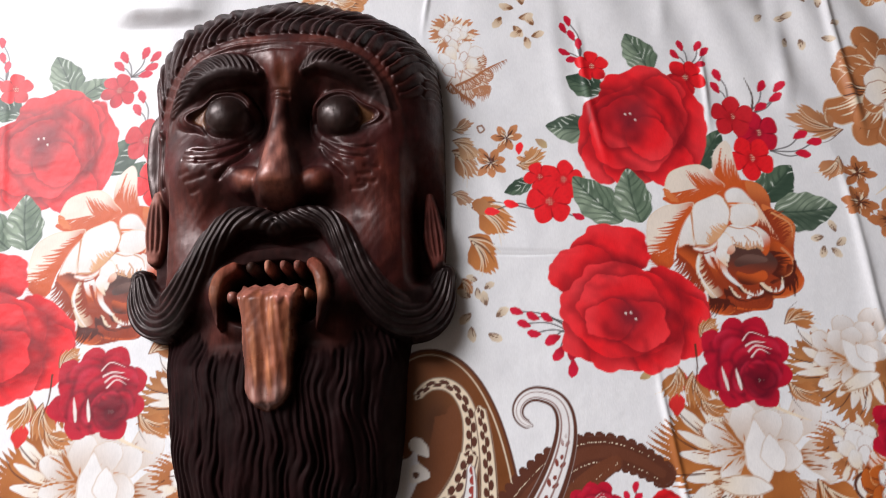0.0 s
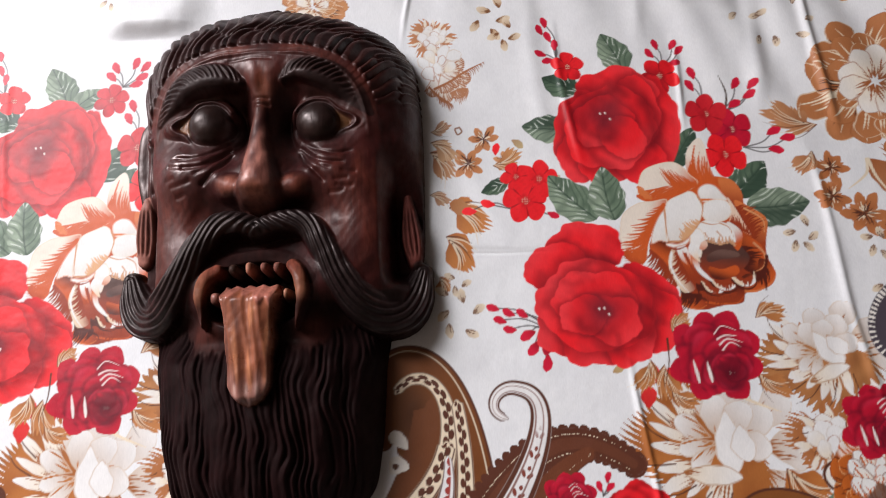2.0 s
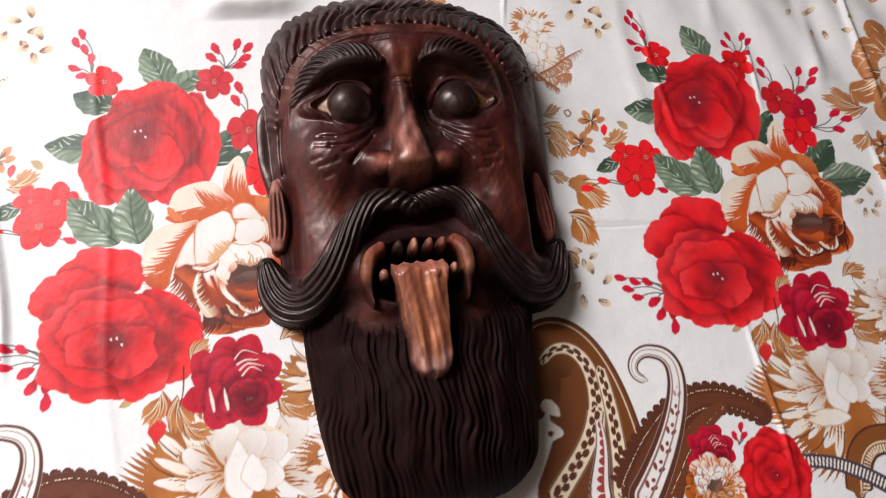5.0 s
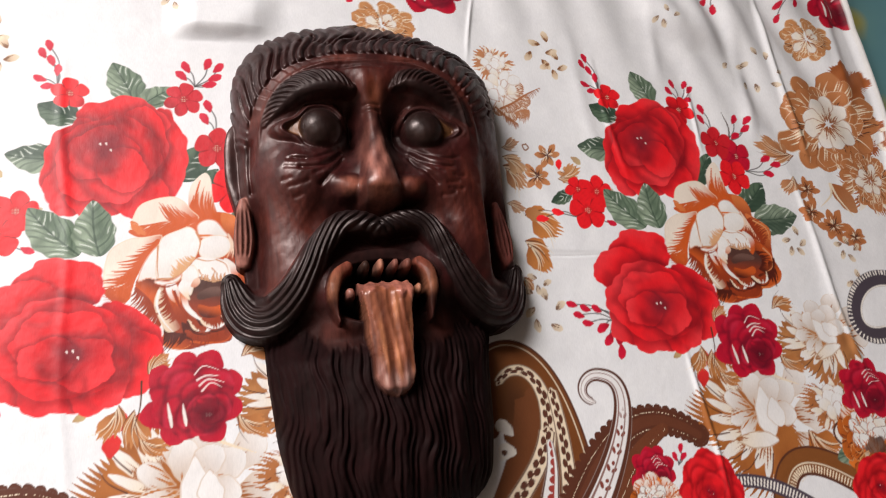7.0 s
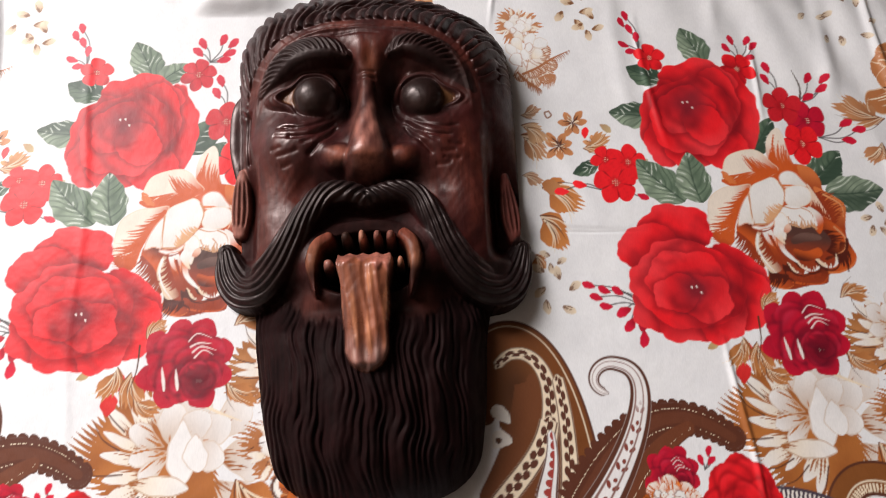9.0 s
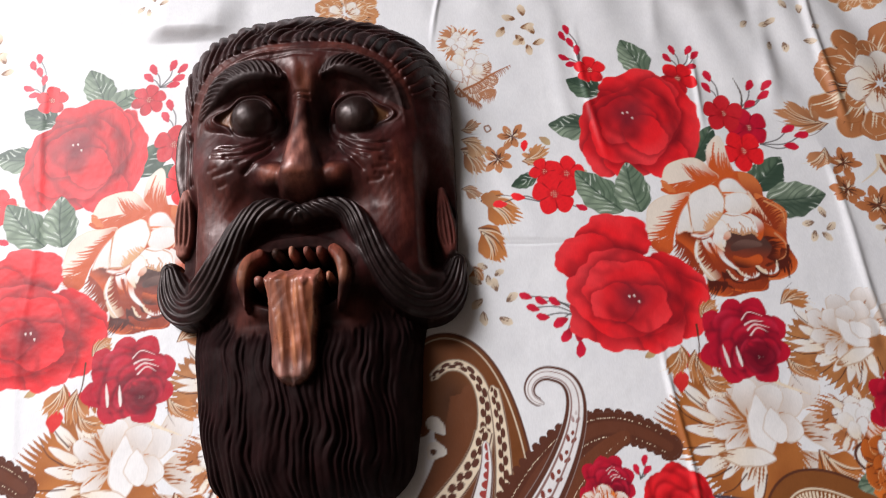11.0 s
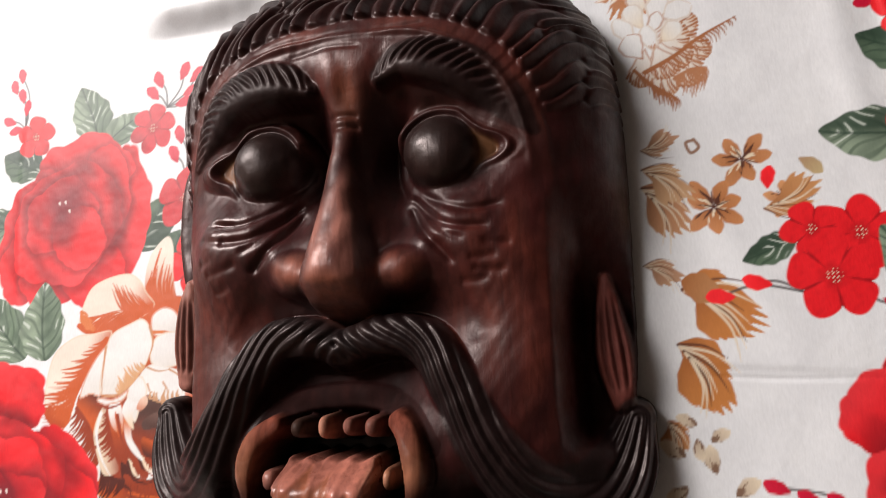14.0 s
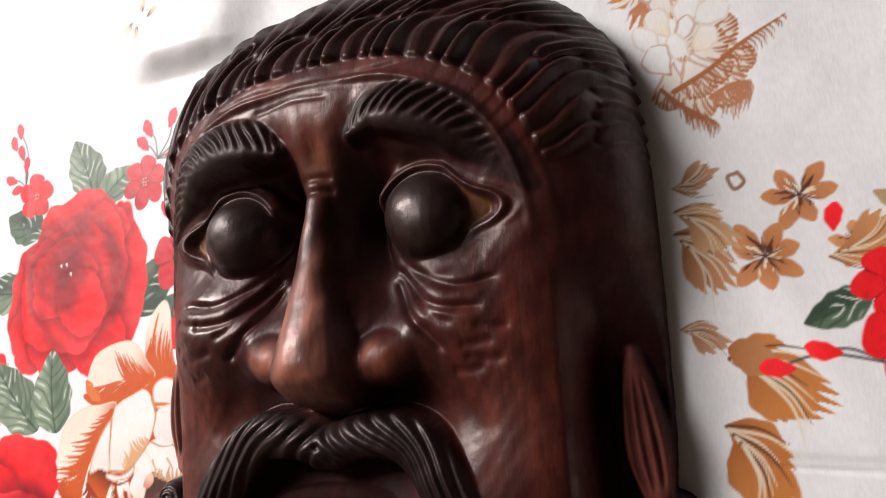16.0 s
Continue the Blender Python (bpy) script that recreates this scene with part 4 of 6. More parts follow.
    patch(to, ((-1, 12), (7, 9), (10, 17), (4, 24), (-3, 22)), (0.60, 0.25, 0.16), (0.74, 0.50, 0.38), ((2, 24), (3, 10)))
    patch(to, ((-65, -45), (-60, -60), (-40, -70), (-25, -75), (-12, -66), (-2, -46), (-5, -25), (-18, -5), (-35, 8), (-54, 9), (-62, -6)), pearl, white, ((-8, 2), (-30, -50)), None, 0.5, cream)
    for line in (((-66, -44), (-60, -10), (-54, 9)), ((-54, 9), (-32, 8), (-16, -6), (-4, -26)), ((-12, -66), (-2, -48), (-4, -26))):
        stroke([to(*q) for q in line], 0.0011, (0.55, 0.25, 0.12))
    fringe(to, ((-32, 6), (-18, -6), (-6, -24)), (-9, -7), (0.66, 0.36, 0.18), 7, 2.2, 17)
    patch(to, ((-58, 12), (-36, 12), (-20, 2), (-24, 14), (-44, 19), (-56, 17)), pearl, white, ((-30, 20), (-40, 10)), None, 0.5, orange)
    stroke([to(*q) for q in ((-58, 18), (-40, 22), (-22, 16))], 0.0014, rust)


def tulip(at, r, seed=2):
    """A crimson garden flower, darker low on one side, with white brush flecks."""
    for a, q in ((0.3, 1.12), (1.1, 1.15), (1.75, 1.08), (2.5, 1.15), (3.5, 1.20), (4.2, 1.12), (5.2, 1.15), (5.9, 1.1)):
        v = np.array((math.cos(a), math.sin(a))) * r
        petal(np.array(at) + v * 0.3, np.array(at) + v * q, r * 0.62, MAROON, CRIMSON, seed + a, 0.62)
    rose(at, r * 0.93, r * 0.90, (at[0] + r * 0.3, at[1] - r * 0.4), CRIMSON, MAROON, seed, 8, 0.02)
    rnd = random.Random(seed)
    for x, y, d in window(at[0] - r, at[0] + r, at[1] - r, at[1] + r):
        q = np.hypot((x - at[0] - r * 0.30) / (r * 0.52), (y - at[1] + r * 0.42) / (r * 0.45)) * (1 + 0.12 * np.sin(np.arctan2(y - at[1], x - at[0]) * 7))
        lay(d, step01(1 - q, 0, 0.35) * 0.7, blend((0.08, 0.004, 0.012), MAROON, q))
    for k in range(4):
        y = at[1] + r * (0.52 - 0.13 * k)
        x = at[0] + r * (0.02 + 0.05 * k)
        stroke(((x, y), (x + r * 0.20, y + r * rnd.uniform(0.08, 0.2)), (x + r * rnd.uniform(0.3, 0.6), y + r * rnd.uniform(0.0, 0.1))), r * rnd.uniform(0.025, 0.055), (0.8, 0.6, 0.58))
    for k in range(2):
        x = at[0] - r * (0.58 - 0.30 * k)
        petal((x + r * 0.10, at[1] - r * 0.62), (x + r * (0.02 + 0.02 * k), at[1] - r * (0.05 + 0.06 * k)), r * 0.075, IVORY, (0.82, 0.7, 0.68), k, 0.4)


def band(path, w0, w1, inks, curl=0.0):
    """A paisley band: a tapering ribbon in layers, each (half width as a share, ink or pattern)."""
    for s, dist, arc, d in along(path, max(w0, w1)):
        w = (w0 + (w1 - w0) * s) / 2 * np.clip(np.minimum(s, 1) * 30 + 0.4, 0, 1)
        for share_lo, share_hi, ink, pattern in inks:
            c = dist / w
            a = step01((c - share_lo) * w, -AA, AA) * step01((share_hi - c) * w, -AA, AA)
            m_ = (share_lo + share_hi) / 2
            half = (share_hi - share_lo) / 2
            if pattern == "beads":
                q = np.hypot((np.mod(arc, half * w * 2.3) - half * w * 1.15), (c - m_) * w) / (half * w * 0.75 + 1e-6)
                a = a * step01(1 - q, 0, 0.3)
            elif pattern == "vine":
                step_ = 0.0075
                along_ = np.mod(arc, step_) / step_ - 0.5
                v = (c - m_) / half
                q = np.minimum(np.hypot((along_ + 0.10 * v) / 0.42, (v - 0.36) / 0.46), np.hypot((np.mod(along_ + 1.0, 1) - 0.5 - 0.10 * v) / 0.40, (v + 0.40) / 0.44))
                q = np.minimum(q, np.abs(v) / 0.10)
                a = a * step01(1 - q, 0, 0.25)
            elif pattern == "sprays":
                along_ = np.mod(arc, 0.0115) / 0.0115 - 0.5
                v = (c - m_) / half
                q = np.minimum(np.hypot((along_ - 0.15 + 0.3 * np.abs(v)) / 0.16, (np.abs(v) - 0.4) / 0.35), np.hypot((along_ + 0.3) / 0.13, v / 0.25))
                a = a * step01(1 - q, 0, 0.25) * step01(s, 0.42, 0.55)
            elif pattern == "comb":
                a = a * step01(np.sin(arc * 2600), -0.2, 0.3)
            elif pattern == "scallop":
                out_ = np.abs(c - (share_lo if m_ > 0 else share_hi)) / (2 * half)
                a = a * step01(np.abs(np.sin(arc * 620)) ** 0.5 - out_, 0.0, 0.15)
            lay(d, a, ink)


# ---- the repeat ----
# woodblock flowers in brown, at the back
crest_flower((0.3140, -0.0966), 0.036, 12, (0.34, 0.13, 0.045), 0.5, 0.9, 24)
crest_flower((0.2491, -0.1432), 0.047, 11, (0.33, 0.105, 0.026))
brush_flower((0.3112, -0.1463), 0.024, 13, (0.36, 0.13, 0.045), UMBER, 6, 12, 0.8)
frond((0.2826, -0.1601), (0.3002, -0.1772), 0.022, BROWN, 4, -1)
frond((0.3193, -0.1374), (0.3365, -0.1510), 0.018, BROWN, 5, -1)
brush_flower((0.4050, 0.0147), 0.026, 17, (0.33, 0.105, 0.035), UMBER, 6, 10)
brush_flower((0.4192, 0.0596), 0.020, 27, (0.30, 0.085, 0.03), UMBER, 4, 9)
for at, r_ in (((0.4135, 0.1071), 0.022), ((0.4021, 0.0370), 0.026)):
    ragged(at, r_, (0.30, 0.085, 0.024), r_ * 900, 1.0, 40, 0.3)
swirl_rose((0.3800, 0.0700), 0.046, 14, (0.33, 0.105, 0.034), 9)
swirl_rose((0.4050, 0.0200), 0.026, 19, (0.33, 0.105, 0.034), 6)
swirl_rose((0.3843, 0.1491), 0.0215, 15, (0.40, 0.150, 0.052), 5)
for at, r_, k in (((0.3390, -0.0044), 0.0130, 4), ((0.3560, -0.0166), 0.0150, 5), ((0.3416, 0.0143), 0.0115, 6), ((0.3727, -0.0267), 0.0120, 7)):
    ragged(at, r_ * 0.75, (0.36, 0.125, 0.045), k, 1.0, 20, 0.25)
    star(at, r_, (0.32, 0.100, 0.034), k, 6)
petal((0.3646, 0.0183), (0.3831, -0.0061), 0.016, (0.34, 0.10, 0.03), (0.45, 0.20, 0.09), 3, 0.5)
frond((0.3337, 0.0384), (0.3251, 0.0531), 0.014, (0.36, 0.14, 0.06), 6)
frond((0.3406, 0.0431), (0.3083, 0.0499), 0.014, (0.36, 0.14, 0.06), 7)
frond((0.3324, 0.0264), (0.3226, 0.0125), 0.014, (0.36, 0.14, 0.06), 8)
for p0, p1, p2 in (((0.3646, 0.0183), (0.3623, 0.0088), (0.3500, -0.0001)), ((0.3657, 0.0183), (0.3685, 0.0063), (0.3776, -0.0092)), ((0.2601, -0.1177), (0.2712, -0.1238), (0.2857, -0.1300))):
    stroke((p0, p1, p2), 0.0022, CREAM)
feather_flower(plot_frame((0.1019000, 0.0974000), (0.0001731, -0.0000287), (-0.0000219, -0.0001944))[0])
star((0.1283, 0.0463), 0.0105, (0.36, 0.13, 0.05), 1)
star((0.1175, 0.0302), 0.0110, (0.38, 0.135, 0.05), 2, 7)
star((0.1404, 0.0311), 0.0075, (0.42, 0.17, 0.07), 3, 5)
frond((0.1321, 0.0279), (0.1510, 0.0339), 0.011, (0.40, 0.16, 0.06), 9, -1)
frond((0.0936, 0.0404), (0.1072, 0.0237), 0.018, (0.36, 0.15, 0.07), 10, 1)
frond((0.0947, 0.0531), (0.1067, 0.0570), 0.008, (0.34, 0.16, 0.09), 11, -1)
frond((0.0941, 0.0467), (0.1094, 0.0367), 0.012, (0.40, 0.20, 0.10), 12, 1)
frond((0.0921, 0.0118), (0.1038, 0.0070), 0.008, (0.34, 0.16, 0.09), 14, 1)
frond((0.1034, 0.0032), (0.1247, -0.0099), 0.026, (0.38, 0.12, 0.03), 15, 1)
frond((0.1008, -0.0149), (0.1138, -0.0337), 0.026, (0.38, 0.12, 0.03), 16, 1)
petal((0.1045, 0.0050), (0.1166, 0.0004), 0.010, (0.40, 0.14, 0.04), (0.46, 0.22, 0.09), 4, 0.5)
frond((0.0957, -0.0406), (0.0991, -0.0504), 0.014, (0.38, 0.14, 0.05), 17, 1)
stroke(((0.1137, 0.0550), (0.1108, 0.0543), (0.1121, 0.0505), (0.1149, 0.0523), (0.1134, 0.0553)), 0.0011, (0.30, 0.16, 0.10), False)
bud((0.1494, 0.0420), -40, 0.009, (0.42, 0.25, 0.14))
bud((0.1357, 0.0390), 80, 0.0085, RED)
seeds((0.1397, 0.1331), 5, 0.015, (0.42, 0.22, 0.10), 31, 0.010)
seeds((0.1481, 0.1188), 4, 0.010, (0.42, 0.22, 0.10), 32, 0.009)
seeds((0.1054, -0.0620), 6, 0.016, TAUPE, 33, 0.009)
seeds((0.1063, -0.0456), 3, 0.007, TAUPE, 34, 0.007)
seeds((0.3287, 0.1164), 7, 0.020, TAUPE, 35, 0.008)
seeds((0.3074, 0.1264), 2, 0.010, TAUPE, 36, 0.008)
seeds((0.3167, -0.0292), 5, 0.012, TAUPE, 37, 0.008)
seeds((0.3615, -0.0352), 5, 0.013, TAUPE, 38, 0.008)
seeds((0.3623, -0.0620), 4, 0.010, TAUPE, 39, 0.008)
seeds((0.2491, 0.1640), 4, 0.010, TAUPE, 40, 0.007)
bud((0.1966, -0.1012), 20, 0.008, (0.42, 0.25, 0.12))
bud((0.1720, 0.0182), 20, 0.005, TAUPE)

# the paisley scrolls
BIG = bezier((0.0585, -0.1336), (0.0566, -0.0782), (0.1024, -0.0785), (0.1033, -0.1851), 40)
band(BIG, 0.030, 0.040, [(-1, 1, (0.17, 0.054, 0.014), ""), (-1, -0.94, UMBER, ""), (0.93, 1, UMBER, ""), (0.78, 0.82, CREAM, "")])
for x, y, d in window(0.0659, 0.0954, -0.1447, -0.1030):
    q = np.hypot((x - 0.0779) / 0.016, (y - -0.1223) / 0.028)
    lay(d, step01(1 - q, 0, 0.05), blend((0.065, 0.022, 0.008), (0.17, 0.056, 0.014), q))
GROUND = bezier((0.0879, -0.1165), (0.0887, -0.1439), (0.0811, -0.1660), (0.0746, -0.1826), 20)
band(GROUND, 0.022, 0.046, [(-1, 1, (0.15, 0.048, 0.016), "")])
INNER = bezier((0.0670, -0.1074), (0.0793, -0.0892), (0.1074, -0.1044), (0.0923, -0.1510), 40)
band(INNER, 0.0055, 0.0115, [(-1, 1, CREAM, ""), (-0.8, 0.8, UMBER, "vine"), (-1, -0.9, UMBER, ""), (0.9, 1, UMBER, "")])
LOWER = bezier((0.0947, -0.1379), (0.0900, -0.1574), (0.0753, -0.1684), (0.0642, -0.1811), 30)
band(LOWER, 0.0105, 0.0125, [(-1, 1, CREAM, ""), (-0.75, 0.75, UMBER, "vine"), (-1, -0.85, UMBER, ""), (0.85, 1, UMBER, "")])
SIDE = bezier((0.1017, -0.1145), (0.1053, -0.1357), (0.1057, -0.1594), (0.1012, -0.1864), 30)
band(SIDE, 0.007, 0.0115, [(-1, 1, CREAM, ""), (-0.75, 0.75, UMBER, "vine"), (-1, -0.85, UMBER, ""), (0.85, 1, UMBER, "")])
MID = bezier((0.0950, -0.1447), (0.0961, -0.1647), (0.0889, -0.1735), (0.0884, -0.1862), 20)
band(MID, 0.004, 0.014, [(-1, 1, (0.80, 0.79, 0.78), ""), (-0.4, 0.4, (0.35, 0.05, 0.04), "scallop"), (-1, -0.8, UMBER, ""), (0.8, 1, UMBER, "")])
petal((0.0636, -0.1292), (0.0722, -0.1392), 0.008, IVORY, IVORY, 1, 0.35)
petal((0.0615, -0.1472), (0.0732, -0.1486), 0.010, IVORY, IVORY, 2, 0.3)
bud((0.0652, -0.1483), 70, 0.004, UMBER, 0.9)

DARK_LEAF = bezier((0.1084, -0.1875), (0.1317, -0.1492), (0.1613, -0.1244), (0.1991, -0.1538), 40)
band(DARK_LEAF, 0.030, 0.014, [(-0.9, 0.9, (0.10, 0.030, 0.016), ""), (-1.15, -0.86, (0.10, 0.030, 0.016), "scallop"), (0.86, 1.15, (0.10, 0.030, 0.016), "scallop"), (-0.35, 0.35, (0.13, 0.04, 0.02), ""), (0.5, 0.58, CREAM, "beads"), (-0.58, -0.5, CREAM, "beads")])
DARK_LOW = bezier((0.1285, -0.1904), (0.1418, -0.1741), (0.1541, -0.1554), (0.1744, -0.1473), 30)
band(DARK_LOW, 0.020, 0.008, [(-1, 1, (0.15, 0.045, 0.02), ""), (-0.3, -0.2, CREAM, "beads"), (-1, -0.85, UMBER, "scallop")])
HOOK = np.concatenate([bezier((0.1300, -0.1253), (0.1159, -0.1213), (0.1252, -0.1044), (0.1383, -0.1090), 22), bezier((0.1383, -0.1090), (0.1616, -0.1142), (0.1456, -0.1543), (0.1154, -0.1901), 40)[1:]])
band(HOOK, 0.005, 0.021, [(-1, 1, (0.80, 0.78, 0.77), ""), (-1, -0.66, UMBER, ""), (0.66, 1, UMBER, ""), (-0.55, -0.4, (0.25, 0.13, 0.11), ""), (-0.6, 0.6, (0.22, 0.05, 0.035), "sprays"), (0.2, 0.32, (0.25, 0.13, 0.11), "")])
ARCH = bezier((0.2509, -0.2080), (0.2571, -0.1681), (0.2835, -0.1714), (0.3306, -0.2105), 30)
band(ARCH, 0.018, 0.020, [(-1, 1, (0.22, 0.075, 0.02), ""), (-1, -0.8, UMBER, ""), (0.85, 1, UMBER, ""), (-0.8, -0.3, CREAM, "comb"), (-0.2, -0.1, CREAM, "")])
SWEEP = bezier((0.2127, -0.1844), (0.2425, -0.1859), (0.2568, -0.1967), (0.2749, -0.2097), 20)
band(SWEEP, 0.008, 0.010, [(-1, 1, (0.07, 0.05, 0.07), ""), (-0.6, 0.6, IVORY, "comb")])
RING = bezier((0.3760, -0.1019), (0.3291, -0.1103), (0.3516, -0.0481), (0.3945, -0.0620), 30)
band(RING, 0.013, 0.013, [(-1, 1, (0.07, 0.055, 0.07), ""), (0.4, 0.95, IVORY, "comb"), (-1, -0.8, IVORY, "")])
CURL = bezier((0.3112, -0.1729), (0.2995, -0.1659), (0.3079, -0.1555), (0.3245, -0.1632), 20)
band(CURL, 0.006, 0.008, [(-1, 1, UMBER, ""), (-0.5, 0.5, IVORY, "")])

# the bouquet
leaf((0.2205, 0.0875), (0.2112, 0.1162), 0.021, PALE_GREEN, GREEN, 1)
leaf((0.1903, 0.0747), (0.1695, 0.0877), 0.018, GREEN, DARK_GREEN, 2)
leaf((0.1836, 0.0503), (0.1531, 0.0539), 0.019, PALE_GREEN, DARK_GREEN, 3)
leaf((0.2781, 0.0003), (0.3012, 0.0216), 0.022, GREEN, DARK_GREEN, 6)
leaf((0.2859, -0.0067), (0.3247, -0.0079), 0.025, PALE_GREEN, DARK_GREEN, 7)
sprig((0.1793, 0.0992), ((0.1738, 0.1272), (0.1704, 0.1217), (0.1754, 0.1165), (0.1792, 0.1098), (0.1695, 0.1039), (0.1740, 0.0987)), CRIMSON, 0.0085)
blossom((0.1861, 0.0940), 0.0105, RED, DEEP, 5, 0.3)
# where the cloth is pinched by a fold this corner of the repeat is drawn together
SHOWN[:] = [0, 1]
leaf((0.2444, 0.0195), (0.2591, 0.0468), 0.018, GREEN, DARK_GREEN, 5)
sprig((0.2472, 0.0901), ((0.2402, 0.0998), (0.2448, 0.1063), (0.2563, 0.1060), (0.2597, 0.1015), (0.2559, 0.0926)), CRIMSON, 0.0085)
blossom((0.2449, 0.0832), 0.0125, RED, DEEP, 5, 0.9)
# and where it lies flat it is spread out
SHOWN[:] = [0]
leaf((-0.1368, 0.0839), (-0.1190, 0.0988), 0.015, PALE_GREEN, GREEN, 4)
leaf((-0.1152, 0.0332), (-0.1043, 0.0577), 0.024, GREEN, DARK_GREEN, 5)
leaf((-0.0985, 0.0279), (-0.0921, 0.0409), 0.014, GREEN, DARK_GREEN, 15)
sprig((-0.1052, 0.0990), ((-0.1103, 0.1129), (-0.1132, 0.1067), (-0.0972, 0.1153), (-0.0907, 0.1125), (-0.0930, 0.1053), (-0.0966, 0.1003)), CRIMSON, 0.0095)
blossom((-0.1121, 0.0900), 0.0115, (0.60, 0.02, 0.035), DEEP, 6, 0.3)
SHOWN[:] = [-1, 0, 1]
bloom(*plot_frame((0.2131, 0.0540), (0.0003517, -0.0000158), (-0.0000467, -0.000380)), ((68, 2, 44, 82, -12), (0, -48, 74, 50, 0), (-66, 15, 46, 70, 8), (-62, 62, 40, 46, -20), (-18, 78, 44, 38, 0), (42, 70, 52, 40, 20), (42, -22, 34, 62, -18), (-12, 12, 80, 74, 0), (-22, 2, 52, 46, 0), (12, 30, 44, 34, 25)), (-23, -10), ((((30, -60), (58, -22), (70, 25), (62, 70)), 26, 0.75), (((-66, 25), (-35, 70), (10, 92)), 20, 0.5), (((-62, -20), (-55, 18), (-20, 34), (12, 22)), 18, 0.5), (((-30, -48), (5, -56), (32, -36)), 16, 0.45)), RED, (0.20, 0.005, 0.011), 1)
sprig((0.2701, 0.0648), ((0.2659, 0.0848), (0.2635, 0.0760)), CRIMSON, 0.0095)
stroke(((0.2828, 0.0560), (0.2853, 0.0681), (0.2818, 0.0813)), 0.0016, (0.10, 0.07, 0.06))
sprig((0.2808, 0.0560), ((0.2919, 0.0749), (0.3024, 0.0734), (0.2993, 0.0666), (0.2893, 0.0608)), CRIMSON, 0.0095)
sprig((0.2908, 0.0312), ((0.3107, 0.0407), (0.3186, 0.0358), (0.3105, 0.0284)), CRIMSON, 0.0100)
blossom((0.2848, 0.0436), 0.0135, CRIMSON, MAROON, 5, 0.5)
blossom((0.2704, 0.0552), 0.0135, (0.58, 0.015, 0.025), DEEP, 5, 0.2)
blossom((0.2779, 0.0268), 0.0140, RED, DEEP, 5, 0.8)
leaf((0.1417, 0.0162), (0.1241, 0.0113), 0.010, GREEN, DARK_GREEN, 8)
sprig((0.1418, -0.0007), ((0.1164, -0.0008), (0.1281, 0.0032)), RED, 0.0095)
sprig((0.1590, -0.0014), ((0.1676, -0.0060),), CRIMSON, 0.0080)
blossom((0.1608, 0.0177), 0.0120, RED, DEEP, 5, 0.1)
blossom((0.1468, 0.0199), 0.0095, RED, DEEP, 5, 0.7)
blossom((0.1514, 0.0040), 0.0140, RED, DEEP, 5, 0.4)
leaf((0.1932, -0.0109), (0.1675, 0.0201), 0.024, PALE_GREEN, GREEN, 9)
leaf((0.2058, -0.0115), (0.1995, 0.0231), 0.023, PALE_GREEN, GREEN, 10)
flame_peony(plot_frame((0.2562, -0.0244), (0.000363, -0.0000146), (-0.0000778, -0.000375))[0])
sprig((0.1616, -0.0779), ((0.1265, -0.0613), (0.1303, -0.0689), (0.1357, -0.0647), (0.1437, -0.0657), (0.1357, -0.0746)), CRIMSON, 0.0085)
sprig((0.1608, -0.0720), ((0.1460, -0.0785), (0.1489, -0.0863), (0.1569, -0.0859), (0.1560, -0.0952)), CRIMSON, 0.0105)
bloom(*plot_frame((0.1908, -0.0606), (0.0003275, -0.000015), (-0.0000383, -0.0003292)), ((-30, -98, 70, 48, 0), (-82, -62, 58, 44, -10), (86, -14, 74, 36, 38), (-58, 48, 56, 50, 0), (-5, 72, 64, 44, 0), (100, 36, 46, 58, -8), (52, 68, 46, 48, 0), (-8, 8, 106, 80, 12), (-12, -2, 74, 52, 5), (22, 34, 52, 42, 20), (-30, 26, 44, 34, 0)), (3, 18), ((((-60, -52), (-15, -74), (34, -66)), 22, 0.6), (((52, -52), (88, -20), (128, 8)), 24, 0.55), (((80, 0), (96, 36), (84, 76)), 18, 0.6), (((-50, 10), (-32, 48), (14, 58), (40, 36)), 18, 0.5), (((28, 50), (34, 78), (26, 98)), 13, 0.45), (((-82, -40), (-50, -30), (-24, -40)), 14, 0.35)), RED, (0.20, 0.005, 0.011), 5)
for at, a in (((0.2155, -0.1060), 60), ((0.2285, -0.1073), 120), ((0.2123, -0.1179), 80)):
    bud(at, a, 0.0125, (0.55, 0.02, 0.02), 0.75)
for at, to_, w_, k in (((0.2160, -0.0960), (0.2090, -0.1130), 0.013, 41), ((0.2230, -0.0990), (0.2260, -0.1200), 0.012, 42), ((0.2300, -0.0820), (0.2390, -0.0720), 0.010, 43), ((0.2250, -0.1150), (0.2380, -0.1240), 0.011, 44), ((0.2790, -0.0760), (0.2960, -0.0700), 0.012, 45), ((0.2760, -0.1080), (0.2900, -0.1190), 0.014, 46)):
    frond(at, to_, w_, (0.34, 0.115, 0.035), k, 1 if k % 2 else -1)
stroke(((0.2270, -0.0850), (0.2262, -0.0990), (0.2225, -0.1110)), 0.0011, UMBER)
tulip((0.2540, -0.0967), 0.0245, 6)

